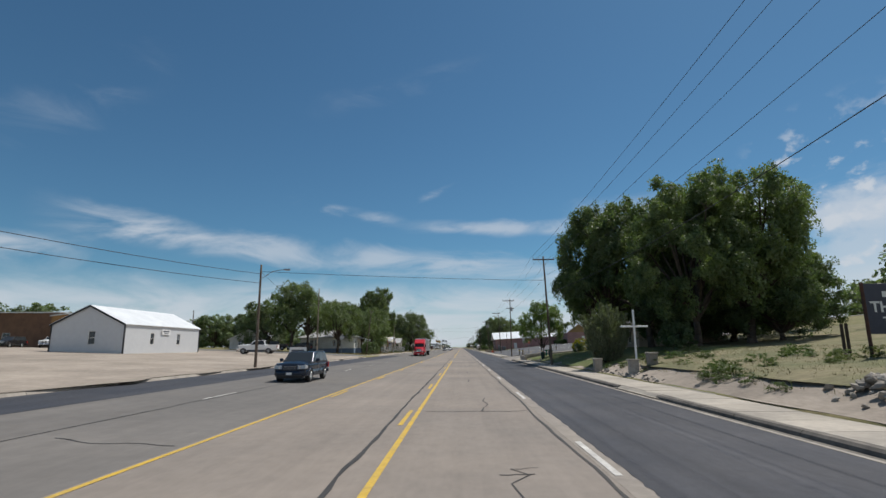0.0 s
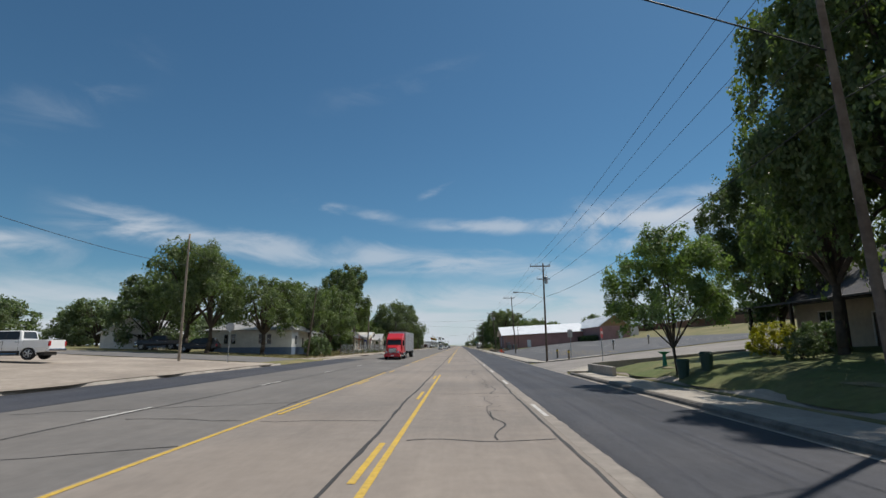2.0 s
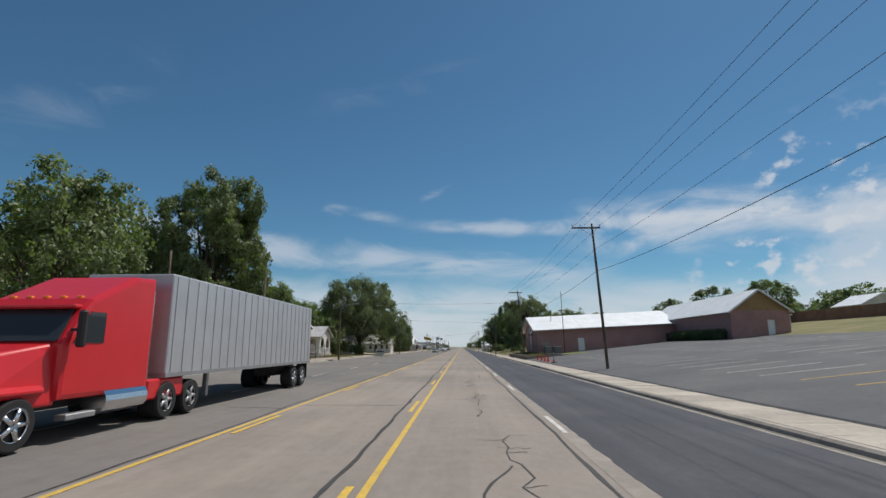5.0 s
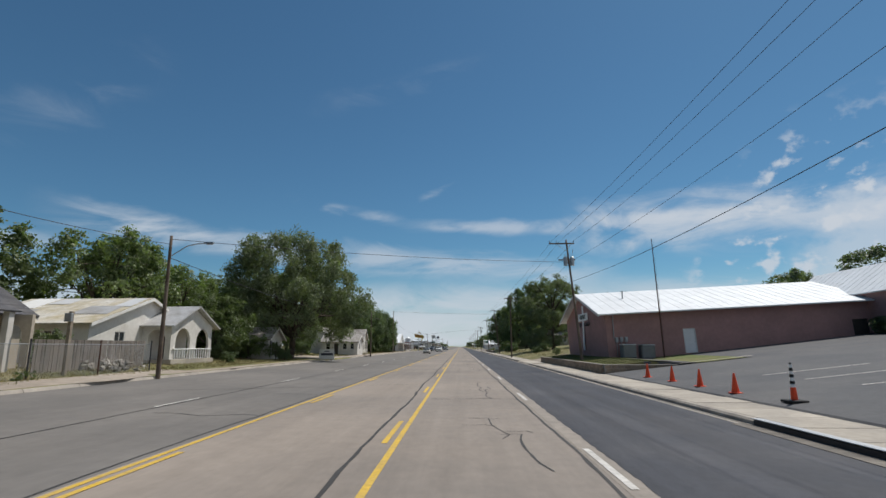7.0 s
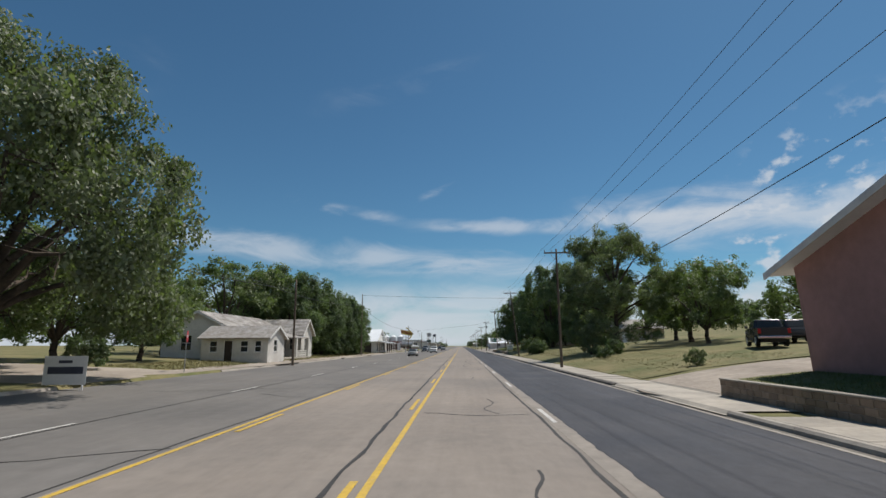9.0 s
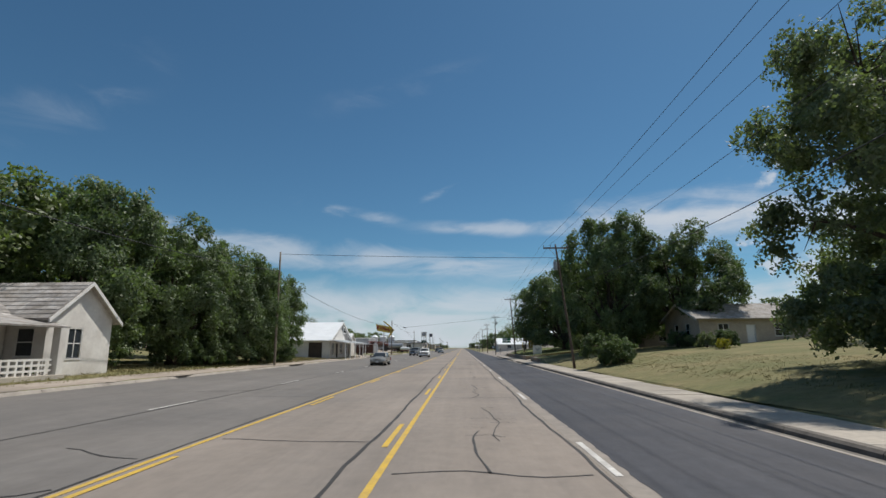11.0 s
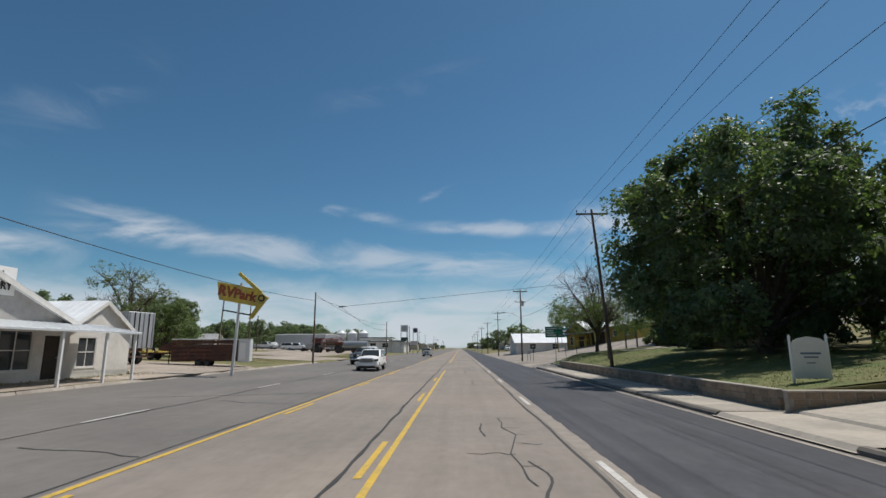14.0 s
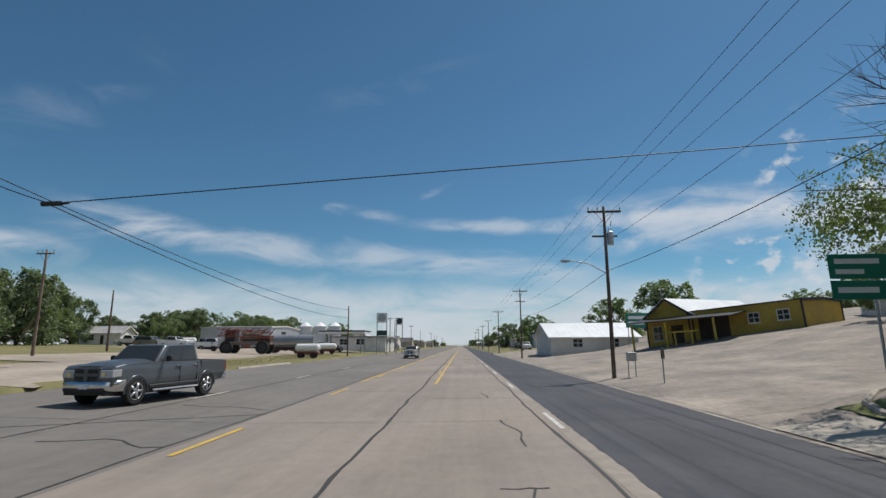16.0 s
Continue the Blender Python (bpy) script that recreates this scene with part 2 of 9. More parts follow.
AC_GREY = material("grey_case_paint", (0.20, 0.205, 0.21), 0.6, vary=0.12, grain=5, bump=0.03)
WHITE_METAL = material("white_metal_siding", (0.56, 0.57, 0.585), 0.5, vary=0.06, grain=2, bump=0.03, second=(0.58, 0.59, 0.60), patch=0.6)
WHITE_ROOF = material("white_metal_roof", (0.80, 0.82, 0.83), 0.42, vary=0.06, grain=3, bump=0.03, second=(0.70, 0.72, 0.73), patch=0.5)
GREY_ROOF = material("galvanised_roof", (0.50, 0.50, 0.50), 0.5, metal=0.2, vary=0.2, grain=3, second=(0.36, 0.34, 0.32), patch=0.8)
RUST_ROOF = material("worn_tan_roof", (0.46, 0.40, 0.28), 0.7, vary=0.25, grain=2, second=(0.60, 0.58, 0.54), patch=0.5)
SHINGLE = material("dark_shingle", (0.085, 0.085, 0.095), 0.95, vary=0.25, grain=8, fine_grain=40, bump=0.4, second=(0.12, 0.115, 0.115), patch=1, island_tone=0.2)
SHINGLE_OLD = material("weathered_shingle", (0.30, 0.27, 0.24), 0.95, vary=0.35, grain=5, second=(0.44, 0.42, 0.40), patch=1.3, island_tone=0.3)
STUCCO = material("white_stucco", (0.66, 0.64, 0.60), 0.95, vary=0.10, grain=4, bump=0.3, second=(0.54, 0.51, 0.47), patch=0.6)
STUCCO_GREY = material("bare_grey_stucco", (0.40, 0.39, 0.38), 0.95, vary=0.14, grain=4, bump=0.3, second=(0.31, 0.30, 0.29), patch=0.7)
STUCCO_TAN = material("tan_stucco", (0.47, 0.41, 0.33), 0.95, vary=0.12, grain=4, bump=0.3, second=(0.38, 0.33, 0.27), patch=0.7)
SIDING_WHITE = material("white_siding", (0.70, 0.69, 0.66), 0.8, vary=0.10, grain=3, second=(0.58, 0.56, 0.53), patch=0.8)
SIDING_BLUE = material("blue_base_paint", (0.16, 0.22, 0.32), 0.85, vary=0.2, grain=4)
PINK_BLOCK = material("pink_painted_block", (0.41, 0.235, 0.215), 0.9, vary=0.12, grain=3, fine_grain=30, bump=0.3, second=(0.34, 0.20, 0.185), patch=0.5, random_tone=0.04)
TAN_BRICK = material("tan_brick", (0.36, 0.23, 0.10), 0.9, vary=0.2, grain=9, bump=0.3, second=(0.28, 0.18, 0.09), patch=0.9)
BROWN_BRICK = material("brown_brick", (0.22, 0.12, 0.075), 0.9, vary=0.2, grain=9, bump=0.3, second=(0.16, 0.09, 0.06), patch=0.9, random_tone=0.08)
ORANGE_BRICK = material("orange_brick", (0.40, 0.22, 0.09), 0.9, vary=0.2, grain=8, bump=0.3)
YELLOW_WALL = material("yellow_painted_siding", (0.44, 0.31, 0.055), 0.8, vary=0.16, grain=3, second=(0.35, 0.25, 0.06), patch=0.7)
GREY_BLOCK = material("grey_block", (0.30, 0.28, 0.26), 0.9, vary=0.15, grain=4, bump=0.3)
STONE = material("wall_stone", (0.33, 0.25, 0.18), 0.95, vary=0.3, grain=6, fine_grain=30, bump=0.6, second=(0.25, 0.19, 0.14), patch=1.5, random_tone=0.22)
STONE_GREY = material("grey_stone", (0.33, 0.30, 0.26), 0.95, vary=0.3, grain=6, fine_grain=30, bump=0.6, random_tone=0.25, island_tone=0.2)
RED_PAINT = material("red_truck_paint", (0.55, 0.018, 0.025), 0.28, vary=0.06, grain=2, bump=0, spec=0.6)
WHITE_PAINT = material("white_paint", (0.78, 0.78, 0.77), 0.35, vary=0.05, grain=3, bump=0)
GREY_PAINT = material("grey_truck_paint", (0.12, 0.135, 0.15), 0.3, metal=0.5, vary=0.05, grain=2, bump=0, spec=0.6)
NAVY_PAINT = material("navy_car_paint", (0.015, 0.025, 0.045), 0.22, metal=0.3, vary=0.05, grain=2, bump=0, spec=0.6)
SILVER_PAINT = material("silver_car_paint", (0.36, 0.34, 0.30), 0.28, metal=0.6, vary=0.05, grain=2, bump=0, spec=0.6)
DARK_PAINT = material("dark_car_paint", (0.03, 0.03, 0.034), 0.25, metal=0.3, vary=0.05, grain=2, bump=0, spec=0.6)
RUBBER = material("rubber", (0.022, 0.022, 0.023), 0.85, vary=0.2, grain=10, bump=0.1)
CHROME = material("chrome", (0.72, 0.72, 0.73), 0.16, metal=1.0, vary=0.05, bump=0)
PLASTIC_BLACK = material("black_plastic", (0.03, 0.03, 0.032), 0.55, vary=0.15, grain=8, bump=0.05)
LAMP_GLASS = material("lamp_lens", (0.42, 0.43, 0.44), 0.12, vary=0.05, bump=0, spec=0.8)
AMBER = material("amber_lens", (0.75, 0.25, 0.03), 0.2, vary=0.05, bump=0)
RED_LENS = material("red_lens", (0.4, 0.02, 0.02), 0.2, vary=0.05, bump=0)
TRAILER_SKIN = material("aluminium_trailer_skin", (0.50, 0.51, 0.53), 0.4, metal=0.5, vary=0.08, grain=2, bump=0.03)
GLASS = glass_material("window_glass")
GLASS_CAR = glass_material("car_glass", (0.035, 0.042, 0.048))
GLASS_CAR.node_tree.nodes["Principled BSDF"].inputs["Transmission Weight"].default_value = 0.0
GLASS_CAR.node_tree.nodes["Principled BSDF"].inputs["Specular IOR Level"].default_value = 0.32
ORANGE_CONE = material("orange_cone", (0.85, 0.085, 0.025), 0.6, vary=0.1, grain=6, bump=0.02)
GREEN_SIGN = material("green_sign_sheet", (0.015, 0.19, 0.13), 0.5, vary=0.06, bump=0)
SIGN_WHITE = material("white_sign_sheet", (0.74, 0.74, 0.73), 0.6, vary=0.06, grain=5, bump=0.02)
SIGN_NAVY = material("dark_sign_paint", (0.06, 0.065, 0.09), 0.7, vary=0.15, grain=4, bump=0.05)
SIGN_YELLOW = material("faded_yellow_sign", (0.60, 0.44, 0.05), 0.7, vary=0.32, grain=4, bump=0.08, second=(0.40, 0.31, 0.10), patch=1.3)
LETTER_RED = material("faded_red_letters", (0.28, 0.07, 0.03), 0.7, vary=0.25, grain=6, bump=0)
LETTER_BLACK = material("black_letters", (0.03, 0.03, 0.03), 0.7, vary=0.2, bump=0)
STOP_RED = material("stop_sign_red", (0.45, 0.02, 0.025), 0.5, vary=0.08, bump=0)
WOOD_GREY = material("grey_weathered_wood", (0.21, 0.18, 0.155), 0.9, vary=0.3, grain=7, second=(0.14, 0.12, 0.10), patch=1.4, random_tone=0.2)
WOOD_DARK = material("dark_timber", (0.06, 0.047, 0.038), 0.9, vary=0.3, grain=7, random_tone=0.2)
RUST = material("rusty_steel", (0.11, 0.045, 0.03), 0.8, vary=0.35, grain=6, second=(0.06, 0.035, 0.03), patch=2)
RED_MACHINE = material("faded_red_machine", (0.27, 0.045, 0.035), 0.6, vary=0.3, grain=5, second=(0.14, 0.06, 0.05), patch=1.5)
BLUE_PLASTIC = material("blue_plastic", (0.03, 0.16, 0.42), 0.5, vary=0.1)
DARK_GREEN_PLASTIC = material("dark_green_plastic", (0.03, 0.07, 0.055), 0.55, vary=0.15)
FLAG_RED = material("flag_red", (0.45, 0.04, 0.05), 0.85, vary=0.1, bump=0)
FLAG_BLUE = material("flag_blue", (0.03, 0.06, 0.26), 0.85, vary=0.1, bump=0)
YELLOW_BLOOM = leaf_material("yellow_flowering_leaves", (0.40, 0.34, 0.03), (0.16, 0.19, 0.03))
ORANGE_WOOD = material("orange_painted_wood", (0.50, 0.13, 0.05), 0.8, vary=0.2)


# ================= building blocks =================
def part(name, bm, mat, parent=None, label="", smooth=False):
    me = bpy.data.meshes.new(name)
    if isinstance(bm, tuple):
        me.from_pydata(*bm)
    else:
        bmesh.ops.recalc_face_normals(bm, faces=bm.faces)
        bm.to_mesh(me)
        bm.free()
    for mt in (mat if isinstance(mat, (list, tuple)) else (mat,)):
        me.materials.append(mt)
    if smooth:
        me.shade_smooth()
    ob = new(name, me)
    if parent is not None:
        ob.parent = parent
    if label:
        ob["label"] = label
    return ob


def share(ob, parent, m, name=None):
    """Another object on the same mesh, under parent, at the local pose m."""
    c = new(name or ob.name.split(".")[0], ob.data)
    c.parent = parent
    c.matrix_local = m
    return c


def thing(name, at, label, category, group="", kind="", turn=0.0):
    e = new(name)
    e.matrix_world = pose(*at, 0, 0, turn)
    return tagged(e, label, category, group, kind)


def box(bm, x0, x1, y0, y1, z0, z1, bevel=0.0, mat=0):
    r = bmesh.ops.create_cube(bm, size=1.0, matrix=Matrix.LocRotScale(((x0 + x1) / 2, (y0 + y1) / 2, (z0 + z1) / 2), None, (abs(x1 - x0), abs(y1 - y0), abs(z1 - z0))))
    vs = r["verts"]
    if bevel:
        es = list({e for v in vs for e in v.link_edges})
        bmesh.ops.bevel(bm, geom=es, offset=bevel, segments=1, affect="EDGES", profile=0.7)
    return bm


def rod(bm, a, b, r0, r1=None, n=8, caps=True):
    a, b = Vector(a), Vector(b)
    r1 = r0 if r1 is None else r1
    d = b - a
    q = d.to_track_quat("Z", "Y").to_matrix().to_4x4()
    bmesh.ops.create_cone(bm, cap_ends=caps, segments=n, radius1=r0, radius2=r1, depth=d.length, matrix=Matrix.Translation((a + b) / 2) @ q)
    return bm


def prism(bm, pts, axis, a, b):
    """A flat outline pushed along an axis from a to b: pts are the two other coordinates in cyclic order."""
    def at(u, v, w):
        return {"x": (w, u, v), "y": (u, w, v), "z": (u, v, w)}[axis]
    lo, hi = [bm.verts.new(at(u, v, a)) for u, v in pts], [bm.verts.new(at(u, v, b)) for u, v in pts]
    bm.faces.new(lo), bm.faces.new(hi[::-1])
    for i in range(len(pts)):
        j = (i + 1) % len(pts)
        bm.faces.new((lo[i], hi[i], hi[j], lo[j]))
    return bm


def B():
    return bmesh.new()


def letters(text, size, mat, parent, m, name="lettering", depth=0.02, bold=0.02):
    cu = bpy.data.curves.new(name, "FONT")
    cu.offset = size * bold
    cu.body, cu.size, cu.extrude, cu.align_x, cu.align_y, cu.resolution_u = text, size, depth / 2, "CENTER", "CENTER", 2
    tmp = new("tmp", cu)
    me = bpy.data.meshes.new_from_object(tmp.evaluated_get(bpy.context.evaluated_depsgraph_get()))
    bpy.data.objects.remove(tmp)
    bpy.data.curves.remove(cu)
    me.materials.clear()
    me.materials.append(mat)
    ob = new(name, me)
    ob.parent = parent
    ob.matrix_local = m
    return ob


def lerp(x, xs, zs):
    return float(np.interp(x, xs, zs))


def smooth(a, b, v):
    k = min(1.0, max(0.0, (v - a) / (b - a)))
    return k * k * (3 - 2 * k)
# ================= ground, road, pavements =================
KERB_L, KERB_R = -17.0, 7.6
Y0, Y1 = -60.0, 1700.0
LAWNS = [(186.0, 213.5, 0.50), (300.0, 311.0, 0.42), (316.5, 351.5, 0.50)]    # raised behind low walls: from, to, rise


def road_z(x):
    return lerp(x, [-17.0, -6.0, 8.0], [0.35, 0.0, 0.0])


def gz(x, y):
    """Height of the natural ground."""
    if x < KERB_L:
        return lerp(x, [-400, -90, -60, -40, -24, -17.2, -17.0], [5.0, 2.8, 2.3, 1.6, 0.85, 0.50, 0.47])
    if x <= KERB_R:
        return road_z(x)
    rise = (40, 48, 60, 80, 400), (3.4, 4.4, 6.3, 7.8, 12.0)
    if 80.4 < y < 98.6 or 353.5 < y < 470:
        z = lerp(x, [7.6, *rise[0]], [0.02, *rise[1]])
    else:
        z = lerp(x, [7.6, 7.75, 9.68, 9.8, *rise[0]], [0.08, 0.10, 0.10, 0.2, *rise[1]])
    fade = 1 - smooth(16, 32, x)
    for a, b, rise in LAWNS:
        ramp = 1.0 if a != 300.0 else smooth(296, 304, y)
        if a - (4 if a == 300.0 else 0) <= y <= b:
            z += rise * ramp * smooth(9.80, 9.95, x) * (fade if a != 186.0 else 1 - smooth(12.6, 16.0, x))
    if y < 79.5:
        z += 0.55 * smooth(9.7, 12.5, x) * fade * (1 - smooth(66, 79.5, y) * 0.6)
    if 350 < y < 480:
        z += 1.15 * smooth(17, 31, x) * smooth(346, 374, y) * (1 - smooth(425, 478, y)) * (1 - smooth(60, 110, x))
    if 345 < y <= 351.5:
        z += 0.35 * smooth(345, 351.5, y) * smooth(10.2, 12.8, x) * fade
    if 351.5 < y < 362:
        z += 0.85 * smooth(9.3, 12.8, x) * (1 - smooth(355.8, 361.5, y)) * fade
    if 214 < y < 300:
        z += 0.25 * smooth(9.8, 13, x) * fade
    return z


def grid(xs, ys, zf):
    vs = [(x, y, zf(x, y)) for y in ys for x in xs]
    n = len(xs)
    fs = [(j * n + i, j * n + i + 1, (j + 1) * n + i + 1, (j + 1) * n + i) for j in range(len(ys) - 1) for i in range(n - 1)]
    return vs, [], fs


def steps(a, b, d):
    n = max(1, int(round((b - a) / d)))
    return [a + (b - a) * i / n for i in range(n + 1)]


def drape(name, x0, x1, y0, y1, mat, off=0.012, label="", parent=None, d=2.0, warp=0.0):
    """A surface that follows the ground, a little above it, with an uneven edge where warp is given."""
    xs = sorted(set(steps(x0, x1, d) + [v for v in (7.6, 7.75, 9.68, 9.8, 9.95) if x0 < v < x1]))
    ys = sorted(set(steps(y0, y1, d) + [v + e for a, b, _ in LAWNS for v in (a, b) for e in (-0.01, 0.01) if y0 < v + e < y1]))
    vs, es, fs = grid(xs, ys, lambda x, y: gz(x, y) + off)
    if warp:
        vs = [(x + warp * (noise.noise((x * .3, y * .25, 1.7))) * (1 if x in (xs[0], xs[-1]) else 0), y + warp * noise.noise((x * .3, y * .3, 7.1)) * (1 if y in (ys[0], ys[-1]) else 0), z) for x, y, z in vs]
    ob = part(name, (vs, es, fs), mat, parent)
    return tagged(ob, label, "", "", "structure") if parent is None else ob


far_x = [-3000, -1200, -600, -300, -180, -130, -100, -85, -70, -60, -52, -46, -40, -36, -32, -28, -26, -24, -22, -20, -19, -18, -17.2, -17.0]
mid_x = [-16.9, -6, 7.5]
right_x = [7.6, 7.75, 8.5, 9.2, 9.68, 9.8, 9.95, 10.5, 11, 11.5, 12, 12.5, 13, 14, 16, 18, 20, 23, 26, 29, 32, 36, 40, 45, 52, 60, 70, 80, 110, 150, 220, 400, 800, 1500, 3000]
ground_y = sorted(set([-600, -200, -100] + steps(-60, 560, 2.5) + steps(351, 362, 0.5) + [v + e for a, b, _ in LAWNS for v in (a, b) for e in (-0.01, 0.01)] + steps(600, 1700, 60) + [2200, 3000, 4200]))
ground = part("ground", grid(far_x + mid_x + right_x, ground_y, lambda x, y: gz(x, y) - (0.08 if KERB_L < x < KERB_R else 0) + (0.03 * noise.noise((x * .21, y * .21, 0)) - 0.035 if x < -19 or x > 11 else 0)), GRASS_GROUND)
tagged(ground, "dry tan and green grassy ground beside the road", "ground", "", "structure")

ROAD_GREY = streaked(material("grey_road_surface", (0.18, 0.166, 0.152), 0.9, vary=0.12, grain=2, fine_grain=90, bump=0.12, second=(0.148, 0.139, 0.13), patch=0.13, spec=0.3))
ys = steps(Y0, Y1, 8.0)
road = part("road", grid([-6.0, -3.7, -1.5, 0.4, 2.36], ys, lambda x, y: road_z(x)), CONCRETE_ROAD)
tagged(road, "pale tan worn concrete highway lanes with sealed cracks", "road", "", "structure")
road_left = part("road_oncoming", grid([-17.0, -13.2, -9.8, -6.0], ys, lambda x, y: road_z(x)), ROAD_GREY)
tagged(road_left, "grey worn oncoming lanes of the highway", "road", "", "structure")
STRIP_PALE = material("joint_strip_concrete", (0.295, 0.26, 0.224), 0.9, vary=0.22, grain=3, second=(0.24, 0.212, 0.185), patch=0.5)
strip = part("road_joint_strip", grid([2.36, 2.80], ys, lambda x, y: 0.004), STRIP_PALE)
tagged(strip, "narrow pale concrete strip between lane and shoulder", "road", "", "structure")
shoulder = part("road_shoulder", grid([2.80, 5.2, 7.30], ys, lambda x, y: 0.006), ASPHALT_DARK)
tagged(shoulder, "smooth dark asphalt outer lane", "road", "", "structure")
lap_v, lap_f = [], []
for i, y in enumerate(steps(-20, 480, 0.22)):
    e = 0.08 + 0.03 * noise.noise((3.1, y * 0.30, 0)) + 0.035 * noise.noise((7.7, y * 1.3, 0)) + 0.045 * noise.noise((1.7, y * 4.1, 0))
    lap_v += [(2.80 - e, y, 0.0085), (2.83, y, 0.0085)]
    if i:
        lap_f.append((2 * i - 2, 2 * i - 1, 2 * i + 1, 2 * i))
part("asphalt_lap", (lap_v, [], lap_f), ASPHALT_DARK, shoulder)
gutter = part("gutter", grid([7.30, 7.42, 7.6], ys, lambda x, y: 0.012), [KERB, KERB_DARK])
# kerb-side half dark: gutter dirt, plus kerb-foot shade put into the colour
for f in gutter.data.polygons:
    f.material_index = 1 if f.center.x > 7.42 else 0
tagged(gutter, "pale concrete gutter strip", "road", "", "structure")
patch_xs, patch_ys = [-16.9, -15.0, -13.3], steps(-60, 116, 4)
dark_left = part("road_patch", grid(patch_xs, patch_ys, lambda x, y: road_z(x) + 0.006), ASPHALT_DARK)
tagged(dark_left, "dark asphalt strip along the far kerb", "road", "", "structure")

# paint
def stripe(x, y0, y1, w, mat, name, parent, z=0.008, wob=0.0):
    yy = steps(y0, y1, 3.0)
    vs, fs = [], []
    for i, y in enumerate(yy):
        e = wob * noise.noise((x, y * .3, 3))
        vs += [(x - w / 2 + e, y, road_z(x) + z), (x + w / 2 + e, y, road_z(x) + z)]
        if i:
            fs.append((2 * i - 2, 2 * i - 1, 2 * i + 1, 2 * i))
    return part(name, (vs, [], fs), mat, parent)


for a, b in ((Y0, 80), (104, 349), (372, 900)):
    stripe(-1.42, a, b, 0.13, YELLOW, "yellow_line", road)
for a, b in ((Y0, 84), (106, 351), (374, 900)):
    stripe(-5.86, a, b, 0.13, YELLOW, "yellow_line", road_left)
dash_y = stripe(0, 0, 3.3, 0.13, YELLOW, "yellow_dash", road)
dash_w = stripe(2.5, 0, 3.0, 0.13, WHITE_LINE, "white_dash", strip, z=0.012)
dash_y.location.x, dash_y.location.y = -1.68, 14.3
dash_w.location.y = 8.8
for k in range(1, 52):
    if k not in (6, 7, 27, 28, 29):
        share(dash_y, road, pose(-1.68, 14.3 + 12.28 * k, 0))
    share(dash_y, road_left, pose(-5.58, 10.0 + 12.28 * k, 0.004))
    share(dash_w, strip, pose(0, 8.8 + 12.44 * k, 0))
    share(dash_w, road_left, pose(-12.6, 8.0 + 12.25 * k, road_z(-10.1) - 0.002))

# sealed cracks: long wandering lines and short cross ones
def crack(points, w, parent, z=0.007):
    vs, fs = [], []
    for i, (x, y) in enumerate(points):
        x2, y2 = points[min(i + 1, len(points) - 1)]
        x1, y1 = points[max(i - 1, 0)]
        d = Vector((x2 - x1, y2 - y1)).normalized()
        ww = w * (0.55 + 0.9 * abs(noise.noise((x * 1.3, y * 1.3, 2))))
        for s in (-1, 1):
            px = x - d.y * ww * s / 2
            vs.append((px, y + d.x * ww * s / 2, road_z(px) + z))
        if i:
            fs.append((2 * i - 2, 2 * i - 1, 2 * i + 1, 2 * i))
    return vs, fs


def cracks(name, lines, parent, label):
    V, Fc = [], []
    for pts, w in lines:
        vs, fs = crack(pts, w, parent)
        n = len(V)
        V += vs
        Fc += [tuple(i + n for i in f) for f in fs]
    ob = part(name, (V, [], Fc), SEAL, parent)
    ob["kind"] = "stuff"
    return ob


rng = random.Random(5)
def long_line(x, y0, y1, amp, step=0.7):
    return [(x + amp * (noise.noise((x, y * .12, 0)) + 0.5 * noise.noise((x, y * .6, 4))), y) for y in steps(y0, y1, step)]


def cross_line(x0, x1, y, amp):
    return [(x, y + amp * noise.noise((x * .7, y, 9))) for x in steps(x0, x1, 0.4)]


lines = [(long_line(-2.02, -20, 560, 0.14), 0.11), (long_line(2.22, -20, 560, 0.12), 0.10)]
for k in range(40):
    y = -5 + k * 11.5 + rng.uniform(-4, 4)
    if rng.random() < 0.6:
        lines.append((cross_line(-1.2, 2.1, y, 0.5), 0.07))
    if rng.random() < 0.35:
        lines.append((cross_line(-5.6, -2.1, y + 3, 0.6), 0.06))
    x = rng.uniform(0.2, 1.8)
    lines.append(([(x + 0.5 * noise.noise((x, q * .5, k)), q) for q in steps(y, y + rng.uniform(1.5, 5), 0.3)], 0.06))
    if rng.random() < 0.4:
        xx, yq = rng.uniform(0.5, 1.3), y + 3
        spine = [(xx, yq)]
        for q in range(rng.randint(4, 9)):
            yq += rng.uniform(0.35, 1.3)
            spine.append((xx + rng.uniform(-.22, .22), yq))
            if rng.random() < 0.75:
                a0 = spine[-1][0] - (rng.uniform(0.2, 0.9) if rng.random() < 0.6 else 0)
                a1 = spine[-1][0] + (rng.uniform(0.2, 0.8) if rng.random() < 0.7 else 0.1)
                lines.append(([(u, yq + (u - a0) * rng.uniform(-.25, .25) + 0.12 * noise.noise((u * 2.1, yq, 3))) for u in steps(a0, a1, 0.15)], rng.uniform(0.025, 0.05)))
        lines.append((spine, 0.04))
cracks("crack_seal", lines, road, "")
lines = [(long_line(-9.95, -20, 560, 0.12), 0.09), (long_line(-6.12, 60, 420, 0.14), 0.07)]
for k in range(36):
    y = k * 12.5 + rng.uniform(-5, 5)
    lines.append((cross_line(rng.uniform(-9.5, -8), -6.2, y, 1.0), 0.07))
    if rng.random() < 0.4:
        lines.append(([(-13 + 7 * q / 14 + 0.4 * noise.noise((q, y, 0)), y + q * 0.35) for q in range(15)], 0.07))
cracks("crack_seal", lines, road_left, "")

